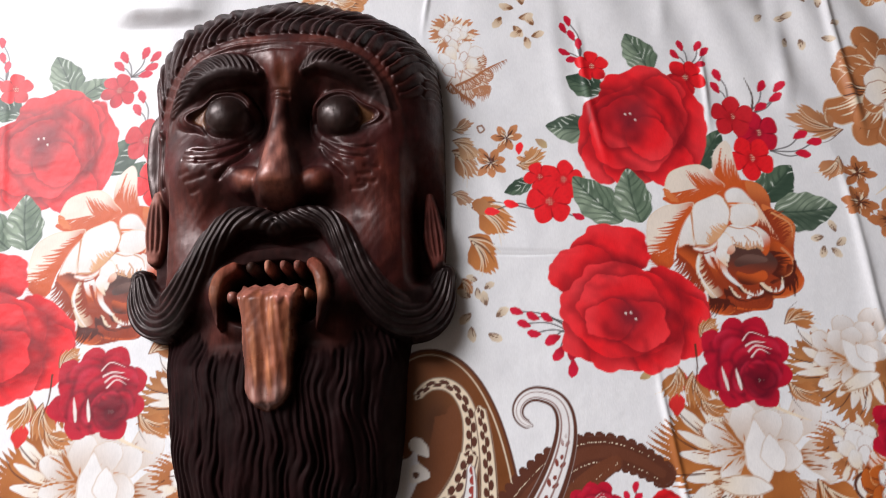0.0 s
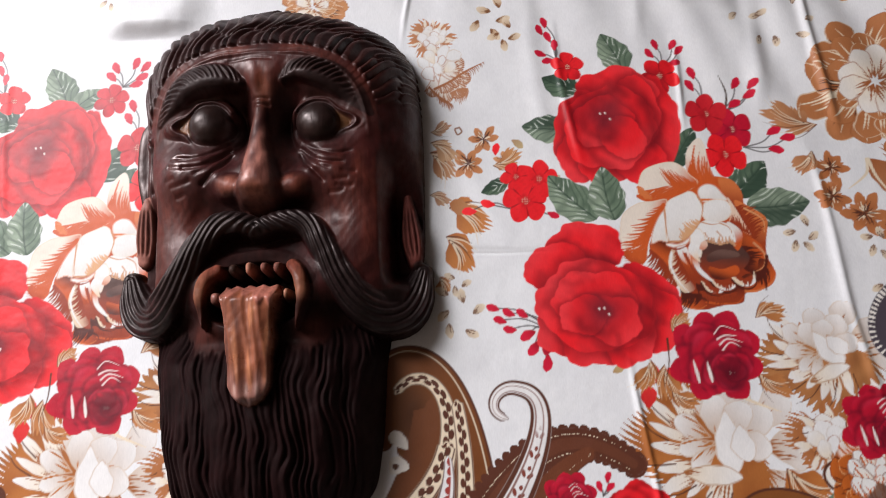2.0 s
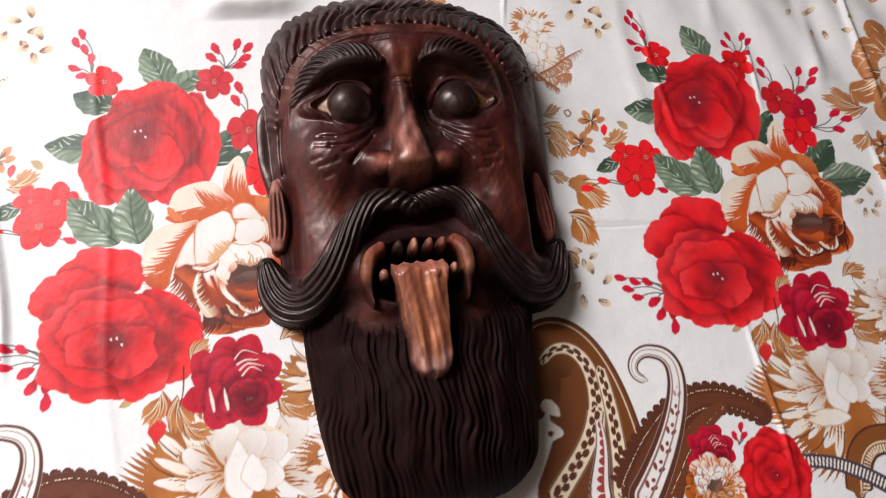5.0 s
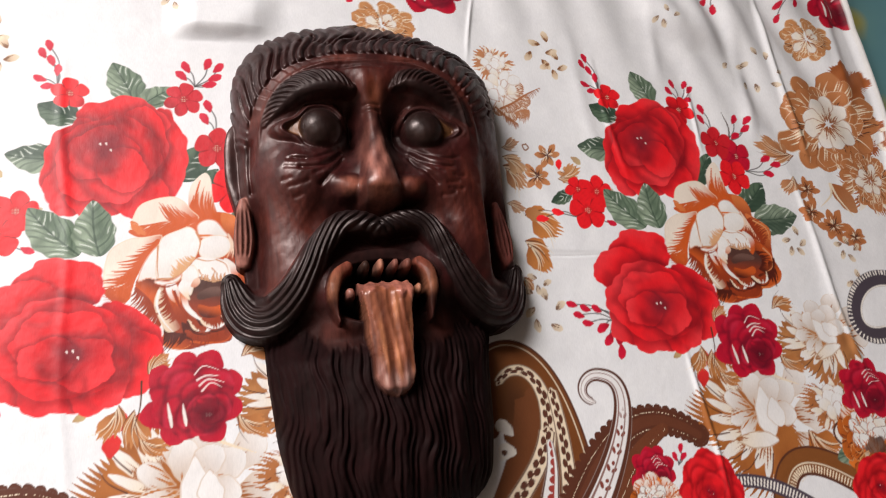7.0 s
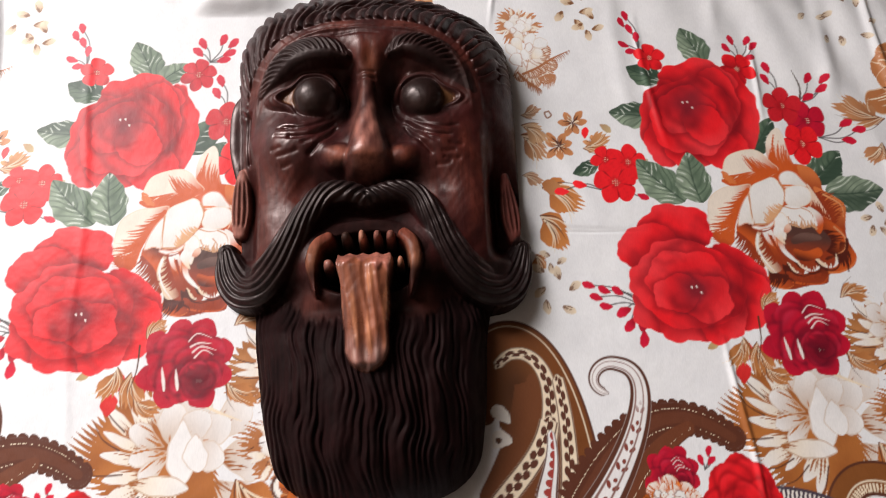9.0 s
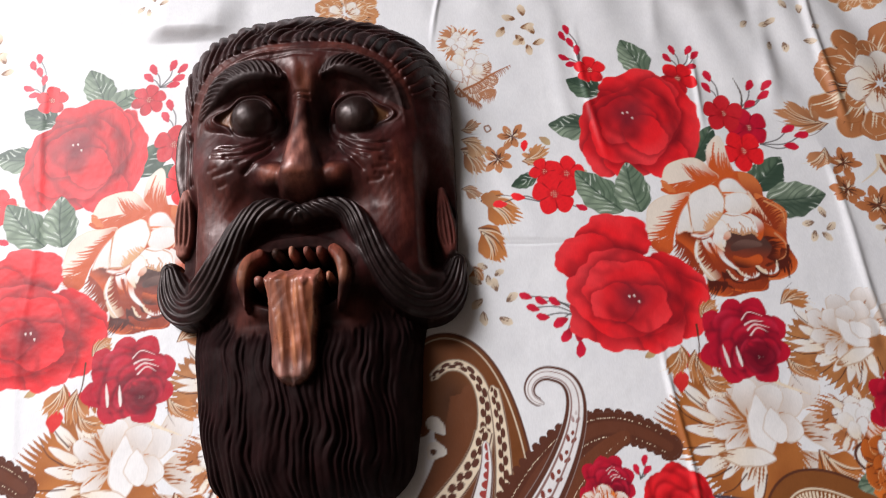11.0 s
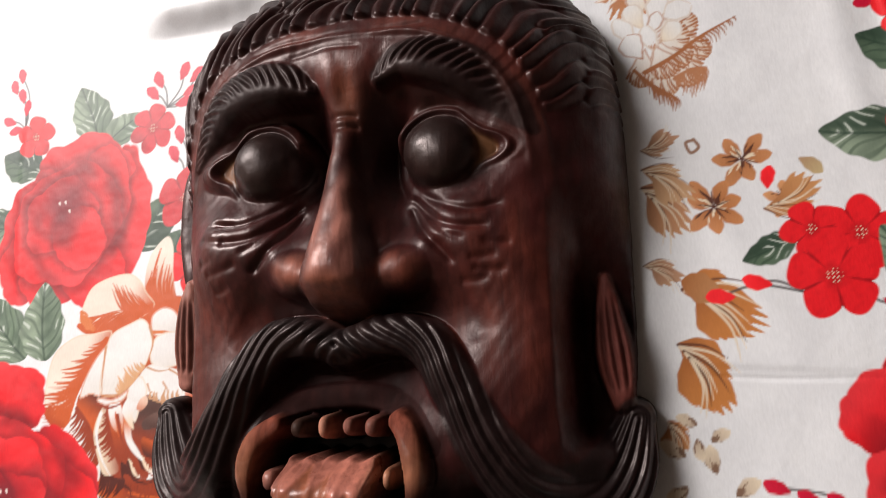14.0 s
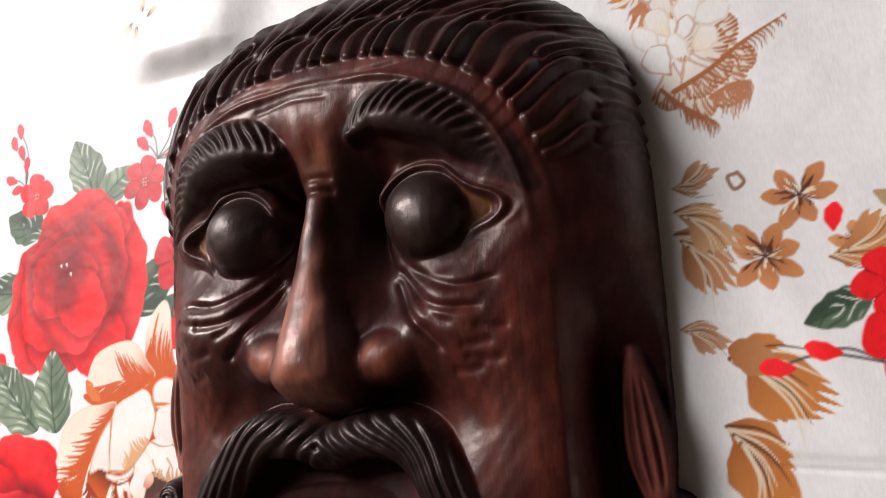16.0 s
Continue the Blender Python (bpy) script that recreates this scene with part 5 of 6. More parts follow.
# flowers at the foot and the head of the repeat
tulip((0.1615, -0.1717), 0.0145, 7)
sprig((0.1803, -0.1697), ((0.1840, -0.1601), (0.1787, -0.1647), (0.1847, -0.1654)), CRIMSON, 0.0065)
rose((0.1995, -0.1894), 0.024, 0.026, (0.1995, -0.1894), RED, DEEP, 8, 8)
peony((0.1594, -0.1915), 0.018, (0.1596, -0.1909), 9)
leaf((0.3230, -0.1800), (0.3005, -0.1827), 0.016, PALE_GREEN, GREEN, 12)
peony((0.3368, -0.1723), 0.030, (0.3347, -0.1777), 10)
tulip((0.3396, -0.1387), 0.020, 11)
rose((0.3304, -0.2050), 0.024, 0.024, (0.3288, -0.2030), RED, DEEP, 12, 8)
tulip((0.4231, 0.1872), 0.026, 13)
sprig((0.3812, 0.1926), ((0.3649, 0.1820), (0.3797, 0.1827), (0.3638, 0.1712)), CRIMSON, 0.009)
sprig((0.3055, 0.1924), ((0.2944, 0.1840), (0.3011, 0.1766)), CRIMSON, 0.010)


def fold(x, y, a, b_, width, height, fade=0.02):
    """A soft crease along the line a-b."""
    ax, ay = a
    dx, dy = b_[0] - ax, b_[1] - ay
    ln = math.hypot(dx, dy)
    ux, uy = dx / ln, dy / ln
    s = (x - ax) * ux + (y - ay) * uy
    c = -(x - ax) * uy + (y - ay) * ux
    c = c + 0.002 * np.sin(s * 40 + ax * 70)
    return height * np.exp(-((c / width) ** 2)) * step01(s, -fade, fade) * step01(ln - s, -fade, fade)


def ledge(x, y, a, b_, rise, fall, height, fade=0.03):
    """A rumple that climbs steeply from the line a-b on its left side and sinks slowly beyond."""
    ax, ay = a
    dx, dy = b_[0] - ax, b_[1] - ay
    ln = math.hypot(dx, dy)
    ux, uy = dx / ln, dy / ln
    s = (x - ax) * ux + (y - ay) * uy
    c = -(x - ax) * uy + (y - ay) * ux
    return height * step01(c, 0, rise) * (1 - step01(c, rise, rise + fall)) * step01(s, -fade, fade) * step01(ln - s, -fade, fade)


def lie(x, y):
    """How the cloth lies: pressed folds, pulled wrinkles, a gentle swell."""
    z = 0.0012 * np.sin(x * 13 + 1.3 * np.sin(y * 9)) * np.sin(y * 11 + 0.7)
    for a, b_, width, height in (
        ((-0.1814, 0.1190), (-0.1737, -0.1372), 0.0030, 0.0005),
        ((0.0912, 0.1745), (0.0820, 0.1258), 0.0015, 0.0012),
        ((0.1001, -0.0238), (0.1534, -0.0280), 0.0007, -0.0004),
        ((0.2061, -0.1067), (0.2098, -0.1943), 0.0018, 0.0016),
        ((0.3293, 0.0170), (0.3427, -0.1278), 0.0026, 0.0015),
        ((0.2558, 0.1000), (0.2567, 0.0563), 0.0020, 0.0016),
        ((0.3421, 0.1876), (0.3484, 0.0503), 0.0030, 0.0030),
        ((0.1796, 0.1185), (0.1869, 0.0345), 0.0025, 0.0012),
        ((0.1619, 0.1477), (0.1685, 0.0438), 0.0060, 0.0010),
        ((0.2354, 0.1820), (0.2350, 0.1172), 0.0055, 0.0013),
        ((0.3101, 0.1639), (0.3064, 0.0606), 0.0060, 0.0019),
        ((0.4105, 0.1912), (0.4077, 0.0752), 0.0055, 0.0020),
        ((0.3336, -0.0247), (0.3311, -0.1186), 0.0050, 0.0009),
        ((-0.0236, 0.1684), (0.0070, 0.1559), 0.0040, 0.0016),
        ((0.1146, 0.0362), (0.1348, -0.0148), 0.0070, 0.0008),
        ((-0.2525, 0.2047), (-0.2298, -0.0712), 0.0030, 0.0030),
    ):
        z = z + fold(x, y, a, b_, width, height)
    z = z + ledge(x, y, (-0.1138, 0.1321), (-0.0562, 0.1309), 0.012, 0.05, 0.007, 0.012)
    z = z + ledge(x, y, (0.2305, 0.1502), (0.2883, 0.1249), 0.024, 0.05, 0.008, 0.03)
    z = z + ledge(x, y, (0.3386, 0.1762), (0.4319, 0.1575), 0.020, 0.05, 0.004, 0.03)
    z = z + ledge(x, y, (0.1020, -0.0243), (0.1534, -0.0280), 0.003, 0.05, 0.0005, 0.02)
    # slack towards the right-hand hem
    slack = step01(x, 0.10, 0.34) * step01(y, -0.02, 0.22)
    z += slack * 0.0032 * np.sin(x * 95 + y * 46 + 1.2 * np.sin(y * 14))
    z += slack * 0.0018 * np.sin(x * 170 + y * 62 + 2.0 * np.sin(x * 21))
    slack2 = step01(x, 0.02, 0.12) * step01(y, 0.10, 0.2)
    z += slack2 * 0.0016 * np.sin(x * 150 + y * 20)
    far = step01(-x, 0.16, 0.36)
    z += far * 0.0030 * np.sin(x * 62 + y * 9 + 0.8)
    return z


def hem(y):
    return 0.437 + 0.006 * np.sin((y - 0.05) * 24) + 0.05 * np.maximum(y - 0.13, 0)


def printed_cloth():
    pull = step01(PX, 0.40, EDGE_X)
    x = PX + (hem(PY) - EDGE_X) * pull
    z = lie(PX, PY)
    z = z + 0.0045 * step01(PX, EDGE_X - 0.012, EDGE_X - 0.003) - 0.004 * step01(PX, EDGE_X - 0.003, EDGE_X)
    # weight of the carving presses it flat
    press = step01(1.25 - np.hypot(PX / 0.10, (PY + 0.015) / 0.17), 0, 0.3)
    z = z * (1 - press) + 0.0
    DYE[(PX > EDGE_X - 0.007)] = (0.80, 0.79, 0.77)
    h, w = PX.shape
    co_ = np.stack([x, PY, z], -1).reshape(-1, 3)
    idx = np.arange(h * w).reshape(h, w)
    quads = np.stack([idx[:-1, :-1], idx[:-1, 1:], idx[1:, 1:], idx[1:, :-1]], -1).reshape(-1, 4)
    me = mesh_from_arrays("floral_cloth", co_, quads)
    att = me.color_attributes.new("dye", "FLOAT_COLOR", "POINT")
    rgba = np.ones((h * w, 4), np.float32)
    rgba[:, :3] = DYE.reshape(-1, 3)
    att.data.foreach_set("color", rgba.ravel())
    me.materials.append(CLOTH)
    return tagged(new("floral_cloth", me), "white cotton cloth printed with red roses and brown paisley", "cloth")


def mesh_from_arrays(name, co_, quads):
    me = bpy.data.meshes.new(name)
    me.vertices.add(len(co_))
    me.vertices.foreach_set("co", np.asarray(co_, np.float32).ravel())
    me.loops.add(quads.size)
    me.loops.foreach_set("vertex_index", quads.astype(np.int32).ravel())
    me.polygons.add(len(quads))
    me.polygons.foreach_set("loop_start", np.arange(0, quads.size, 4, dtype=np.int32))
    me.update(calc_edges=True)
    me.polygons.foreach_set("use_smooth", np.ones(len(quads), bool))
    me.update()
    return me


printed_cloth()


def bed():
    """The mattress under a teal sheet, both softly rounded."""
    base = tagged(new("bed"), "low bed made up with a teal flowered sheet", "bed")
    base.location = (0, 0, Z0)
    m = box_mesh("mattress", (-0.70, -1.1, Z0 + 0.02), (1.0, 0.72, -0.022), PLASTER, None, 0.03)
    m.parent, m.matrix_parent_inverse = base, Matrix.Translation((0, 0, -Z0))
    bm = bmesh.new()
    bmesh.ops.create_grid(bm, x_segments=120, y_segments=120, size=1)
    for v in bm.verts:
        x, y = v.co.x * 0.86 + 0.15, v.co.y * 0.90 - 0.185
        edge = max(abs(v.co.x), abs(v.co.y))
        v.co = Vector((x, y, -0.0145 + 0.0025 * math.sin(x * 17 + 2 * math.sin(y * 7)) * math.sin(y * 13) - 0.05 * max(0, edge - 0.96) / 0.04))
    me = bpy.data.meshes.new("bed_sheet")
    bm.to_mesh(me)
    bm.free()
    for p in me.polygons:
        p.use_smooth = True
    me.materials.append(SHEET)
    s = new("bed_sheet", me)
    s.parent, s.matrix_parent_inverse = base, Matrix.Translation((0, 0, -Z0))
    s["label"] = "teal cotton sheet with yellow and violet blooms"


bed()


# ---- the carved mask ----
def curve1(points):
    """A smoothed line of values through (at, value) pairs."""
    at, val = np.array(points, float).T
    fine = np.linspace(at[0], at[-1], 600)
    v = np.interp(fine, at, val)
    k = np.hanning(41)
    k /= k.sum()
    v = np.convolve(np.pad(v, 20, mode="edge"), k, "valid")
    return lambda q: np.interp(q, fine, v)


def smax(a, b_, k):
    h = np.clip(0.5 + 0.5 * (a - b_) / k, 0, 1)
    return b_ * (1 - h) + a * h + k * h * (1 - h)


def spline(points, k=14):
    p = np.array(points, float)
    t = np.linspace(0, len(p) - 1, k * (len(p) - 1) + 1)
    i = np.clip(t.astype(int), 0, len(p) - 2)
    f = (t - i)[:, None]
    a, e = p[np.maximum(i - 1, 0)], p[np.minimum(i + 2, len(p) - 1)]
    return 0.5 * (2 * p[i] + (p[i + 1] - a) * f + (2 * a - 5 * p[i] + 4 * p[i + 1] - e) * f ** 2 + (3 * p[i] - a - 3 * p[i + 1] + e) * f ** 3)


def carved_mask():
    pitch = 0.00042
    gx, gy = np.arange(-0.104, 0.1085, pitch), np.arange(-0.1845, 0.147, pitch)
    x, y = np.meshgrid(gx, gy)
    floor_z = -0.006

    left = curve1(((-0.1845, -0.012), (-0.1790, -0.032), (-0.1725, -0.048), (-0.159, -0.0595), (-0.13, -0.066), (-0.09, -0.070), (-0.07, -0.071), (-0.060, -0.079), (-0.02, -0.0805), (0.03, -0.0815), (0.06, -0.0820), (0.075, -0.0850), (0.095, -0.0845), (0.108, -0.0805), (0.120, -0.0725), (0.129, -0.060), (0.136, -0.040), (0.1405, -0.012), (0.147, 0.004)))
    right = curve1(((-0.1845, 0.000), (-0.1790, 0.028), (-0.1725, 0.044), (-0.159, 0.0550), (-0.13, 0.060), (-0.09, 0.063), (-0.07, 0.068), (-0.060, 0.083), (-0.02, 0.0885), (0.03, 0.0900), (0.07, 0.0905), (0.09, 0.0895), (0.105, 0.0830), (0.118, 0.0705), (0.128, 0.0535), (0.136, 0.028), (0.1405, 0.010), (0.147, 0.004)))
    crown = curve1(((-0.1845, 0.004), (-0.1785, 0.014), (-0.170, 0.029), (-0.154, 0.040), (-0.12, 0.047), (-0.085, 0.045), (-0.07, 0.043), (-0.03, 0.046), (0.0, 0.047), (0.04, 0.048), (0.062, 0.0515), (0.074, 0.0525), (0.086, 0.0500), (0.10, 0.0440), (0.115, 0.0340), (0.128, 0.0230), (0.137, 0.0125), (0.142, 0.005), (0.147, 0.0)))
    xl, xr, top = left(y), right(y), crown(y)
    s = (x - (xl + xr) / 2) / ((xr - xl) / 2)
    # locks of hair: slanting ridges round the crown, their tips notching the outline
    th = np.arctan2(y - 0.020, x - 0.004)
    fu, fv = (x + 0.004) / 0.0715, (y - 0.030) / 0.0655
    brow_line = (np.abs(fu) ** 2.8 + np.abs(fv) ** 2.8) ** (1 / 2.8)
    depth = np.clip((brow_line - 1.0) / 0.55, 0, 1.5)
    lean = 0.16 * depth * (1.0 - 0.55 * np.cos(th)) + 0.030 * np.sin(depth * 7.0 + th * 2.0)
    lock = (th + lean) * 14.6 + 0.22 * np.sin(th * 9) + 0.15 * np.sin(th * 23 + depth * 2)
    notch = lock % 1.0
    s = s * (1 + 0.022 * notch * step01(y, 0.055, 0.075))
    body = np.clip(1 - np.abs(s) ** 2.1, 0, 1)
    z = np.where(np.abs(s) < 1, top * body ** 0.50, floor_z)
    z = np.where((y > 0.1425) | (y < -0.1800), floor_z, z)
    solid = (np.abs(s) < 1) & (y < 0.1425) & (y > -0.1800)

    dark, redwood = np.array((0.034, 0.0056, 0.0056)), np.array((0.112, 0.0235, 0.0145))
    # wood stain, with shade in the hollows and some highlights painted in
    stain_and_shade = np.zeros(x.shape + (3,)) + dark
    rough = np.full(x.shape, 0.40)

    def tint(mask, colour):
        m_ = np.clip(mask, 0, 1)[..., None]
        stain_and_shade[...] = stain_and_shade * (1 - m_) + np.asarray(colour) * m_

    def spot(cx, cy, rx, ry, turn=0.0):
        c, q = math.cos(turn), math.sin(turn)
        u, v = (x - cx) * c + (y - cy) * q, -(x - cx) * q + (y - cy) * c
        return np.exp(-((u / rx) ** 2) - (v / ry) ** 2)

    def track(points, reach, k=14):
        """Along a 3D line: share along it, signed offset, metres along, its height; far points get a large offset."""
        p = spline(points, k)
        xy = p[:, :2]
        lo, hi = xy.min(0) - reach, xy.max(0) + reach
        i0, i1 = np.searchsorted(gx, (lo[0], hi[0]))
        j0, j1 = np.searchsorted(gy, (lo[1], hi[1]))
        sl = (slice(j0, j1), slice(i0, i1))
        px_, py_ = x[sl], y[sl]
        seg = np.diff(xy, axis=0)
        ln = np.hypot(*seg.T) + 1e-12
        run = np.concatenate([[0], np.cumsum(ln)])
        best, arc = np.full(px_.shape, 9.0), np.zeros(px_.shape)
        for q in range(len(seg)):
            ux, uy = seg[q] / ln[q]
            rx_, ry_ = px_ - xy[q][0], py_ - xy[q][1]
            t = np.clip(rx_ * ux + ry_ * uy, 0, ln[q])
            dd = np.hypot(rx_ - t * ux, ry_ - t * uy)
            near = dd < np.abs(best)
            best = np.where(near, dd * np.where(ux * ry_ - uy * rx_ >= 0, 1.0, -1.0), best)
            arc = np.where(near, run[q] + t, arc)
        rest = np.interp(arc, run, p[:, 2])
        width = np.interp(arc, run, p[:, 3]) if p.shape[1] > 3 else None
        return sl, arc / run[-1], best, arc, rest, width

    def groove(points, wide, deep):
        sl, s_, c, arc, _, _ = track([(*q, 0) for q in points], wide * 4)
        z[sl] -= deep * np.exp(-((c / wide) ** 2)) * step01(s_, 0, 0.12) * step01(1 - s_, 0, 0.12)

    # -- hair: a raised cap of locks round the forehead, down to the ears; a second row is cut across the flank --
    cap = step01(brow_line, 0.985, 1.015) * step01(y - 0.1 * np.clip(x, -0.1, 0.1), 0.048, 0.060) * solid
    break_ = 0.26 + 0.34 * (np.sin(np.floor(lock) * 12.9898) * 43758.5453 % 1.0)
    second = step01(depth - break_, 0.0, 0.05) * step01(np.cos(th - 0.25), -0.5, 0.2)
    phase = (lock + 0.45 * second + 0.35 * second * depth) % 1.0
    ridge_ = np.sin(math.pi * phase ** 1.35) ** 0.75
    fine = np.abs(np.sin(phase * math.pi * 3 + 0.6))
    tip = 1 - 0.5 * np.exp(-(((depth - break_ - 0.02) / 0.05) ** 2)) * step01(np.cos(th - 0.25), -0.5, 0.2)
    z += cap * (0.0003 + 0.0036 * ridge_ * tip * (0.75 + 0.25 * np.sin(lock * 1.7)) + 0.0003 * fine * ridge_)
    tint(cap * 0.85, (0.0165, 0.0036, 0.0033))
    tint(cap * step01(ridge_, 0.6, 1.0) * 0.45, (0.029, 0.0075, 0.0062))
    rough += 0.03 * cap
    # a band of bare red wood under the hairline, with a fine raised edge
    band_ = step01(brow_line, 0.86, 0.92) * (1 - step01(brow_line, 0.985, 1.0)) * step01(y, 0.03, 0.06)
    z += 0.0012 * np.exp(-(((brow_line - 0.90) / 0.016) ** 2)) * step01(y, 0.035, 0.055) + 0.0008 * band_
    tint(band_ * (0.40 + 0.35 * ripple(x * 90, y * 160, 3)), (0.115, 0.031, 0.022))
    rough += 0.05 * band_

    # -- forehead --
    tint(spot(0.0, 0.076, 0.022, 0.009) * 0.5, redwood)
    z -= 0.0035 * spot(0.001, 0.068, 0.0048, 0.010)
    tint(spot(0.001, 0.067, 0.0045, 0.0085) * 0.85, (0.17, 0.046, 0.020))
    groove(((-0.038, 0.0885), (-0.02, 0.0905), (0.01, 0.0890), (0.034, 0.0905)), 0.0010, 0.0010)
    groove(((-0.022, 0.0840), (-0.006, 0.0850), (0.008, 0.0838)), 0.0008, 0.0007)

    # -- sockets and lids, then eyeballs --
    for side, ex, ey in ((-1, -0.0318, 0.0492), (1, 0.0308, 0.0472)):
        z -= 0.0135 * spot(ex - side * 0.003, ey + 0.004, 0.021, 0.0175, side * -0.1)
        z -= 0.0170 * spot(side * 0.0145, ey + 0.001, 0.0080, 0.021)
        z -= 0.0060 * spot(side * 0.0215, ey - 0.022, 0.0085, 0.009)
        # shade under the brow, painted as a dark patch over the socket
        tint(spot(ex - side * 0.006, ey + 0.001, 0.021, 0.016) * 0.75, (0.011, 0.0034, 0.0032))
        u, v = (x - ex) * side, y - ey
        # almond rim, drawn out to the outer corner
        stretch_ = np.where(u > 0, 1 / (1 + 0.62 * step01(u, 0.0, 0.020)), 1.0)
        r_ = np.hypot(u * stretch_, v * (1 + 0.9 * step01(u, 0.006, 0.018)))
        lid_up = step01(v + 0.25 * u, -0.004, 0.004)
        snug = np.exp(-(((r_ - 0.0142) / 0.0032) ** 4)) * np.maximum(0.35 + 0.65 * lid_up, step01(u, 0.008, 0.014))
        rim_z = 0.0388 + 0.0022 * lid_up * np.exp(-(((r_ - 0.0140) / 0.0011) ** 2)) + 0.0014 * lid_up * np.exp(-(((r_ - 0.0172) / 0.0013) ** 2)) - 0.10 * np.clip(u - 0.009, 0, 1)
        z = z * (1 - snug) + rim_z * snug
        tint(np.exp(-(((r_ - 0.0165) / 0.003) ** 2)) * 0.6 * lid_up, (0.046, 0.0125, 0.0095))
        rough += 0.06 * np.exp(-(((r_ - 0.0160) / 0.004) ** 2))
        flat = 0.0392 - 0.30 * np.clip(u - 0.008, 0, 1)
        white = step01(0.0122 - r_, 0, 0.0007) * step01(u, 0.0085, 0.0100)
        z = np.where((r_ < 0.0128), np.maximum(np.minimum(z, 0.041), flat), z)
        z = np.where(white > 0.3, flat, z)
        tint(white * 0.95, (0.15, 0.066, 0.026))
        ball_r = 0.0127
        q = np.hypot(x - ex, y - ey)
        ball = 0.0355 + 0.95 * np.sqrt(np.clip(ball_r ** 2 - q ** 2, 0, None))
        on = q < ball_r * 0.99
        z = np.where(on, np.maximum(z, ball), z)
        tint(step01(ball_r - q, 0, 0.0006), (0.017, 0.0078, 0.0068))
        rough = np.where(on, 0.37, rough)
        # folds that run from the inner corner round the pouch and out over the cheek
        for a_, b_, c_, d_, deep_ in (((0.0200, 0.0372), (0.0300, 0.0300), (0.0405, 0.0262), (0.0520, 0.0285), 0.0017), ((0.0190, 0.0350), (0.0262, 0.0272), (0.0350, 0.0212), (0.0478, 0.0205), 0.0020), ((0.0192, 0.0318), (0.0240, 0.0222), (0.0312, 0.0142), (0.0362, 0.0086), 0.0021), ((0.0205, 0.0345), (0.0275, 0.0250), (0.0335, 0.0188), (0.0400, 0.0160), 0.0011)):
            groove([(side * q_[0], q_[1] + (0.0015 if side < 0 else 0.0)) for q_ in (a_, b_, c_, d_)], 0.0012, deep_ * 0.8)
        # -- brow: a heavy roll, notched along its upper edge, smooth beneath --
        arch = ((-0.0125, 0.0715, 0.0455, 0.0036), (-0.0205, 0.0748, 0.0475, 0.0076), (-0.0310, 0.0756, 0.0478, 0.0084), (-0.0415, 0.0740, 0.0450, 0.0084), (-0.0510, 0.0690, 0.0395, 0.0076), (-0.0585, 0.0622, 0.0335, 0.0056), (-0.0640, 0.0550, 0.0280, 0.0026)) if side < 0 else ((0.0130, 0.0728, 0.0455, 0.0036), (0.0205, 0.0768, 0.0475, 0.0066), (0.0300, 0.0762, 0.0478, 0.0082), (0.0400, 0.0728, 0.0450, 0.0088), (0.0488, 0.0665, 0.0400, 0.0080), (0.0560, 0.0590, 0.0345, 0.0060), (0.0615, 0.0520, 0.0290, 0.0026))
        sl, s_, c, arc, rest, width = track(arch, 0.014)
        cu = np.clip(side * -c / width, -1, 1)
        dome = np.where(np.abs(c) < width, np.clip(1 - np.abs(cu) ** 2.6, 0, 1), 0)
        tick = (arc / 0.0036 + 1.5 * cu - 0.45 * cu ** 2 + 0.18 * np.sin(arc * 420)) % 1.0
        hair = np.sin(math.pi * tick ** 1.3) ** 0.75
        combed = 1 - step01(cu, -0.10, 0.50)
        brow = rest - 0.0015 + 0.0056 * dome ** 0.55 + 0.0006 * cu - combed * 0.0022 * (1 - hair) * step01(dome, 0, 0.5)
        z[sl] = np.where(dome > 0, smax(brow, z[sl], 0.0012), z[sl])
        m_ = np.zeros(x.shape)
        m_[sl] = step01(dome, 0, 0.3)
        tint(m_ * 0.9, (0.0120, 0.0050, 0.0048))
        rough += 0.08 * m_
    # short cuts of the knife on both cheeks
    for a_, b_ in (((-0.0540, 0.0290), (-0.0410, 0.0282)), ((-0.0555, 0.0245), (-0.0440, 0.0222)), ((-0.0570, 0.0160), (-0.0500, 0.0168)), ((-0.0540, 0.0116), (-0.0395, 0.0145)), ((-0.0510, 0.0058), (-0.0440, 0.0076)), ((0.0395, 0.0108), (0.0490, 0.0120)), ((0.0405, 0.0078), (0.0520, 0.0070)), ((0.0360, 0.0042), (0.0465, 0.0052)), ((0.0440, 0.0160), (0.0535, 0.0150))):
        mid_ = ((a_[0] + b_[0]) / 2, (a_[1] + b_[1]) / 2 - 0.0007)
        groove((a_, mid_, b_), 0.0013, 0.0007)

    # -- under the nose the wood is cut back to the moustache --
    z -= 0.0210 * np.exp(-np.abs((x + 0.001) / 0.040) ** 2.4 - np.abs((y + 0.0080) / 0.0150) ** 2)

    # the nose's shadow, painted dark on the recess
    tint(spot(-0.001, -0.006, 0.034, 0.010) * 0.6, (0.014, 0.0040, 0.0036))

    # -- nose --
    ridge = curve1(((-0.011, 0.020), (-0.006, 0.034), (-0.002, 0.0500), (0.004, 0.0580), (0.008, 0.0585), (0.014, 0.0570), (0.025, 0.0535), (0.045, 0.0485), (0.058, 0.0455), (0.070, 0.0425)))
    girth = curve1(((-0.011, 0.0065), (-0.003, 0.0104), (0.006, 0.0110), (0.014, 0.0096), (0.030, 0.0068), (0.050, 0.0048), (0.070, 0.0046)))
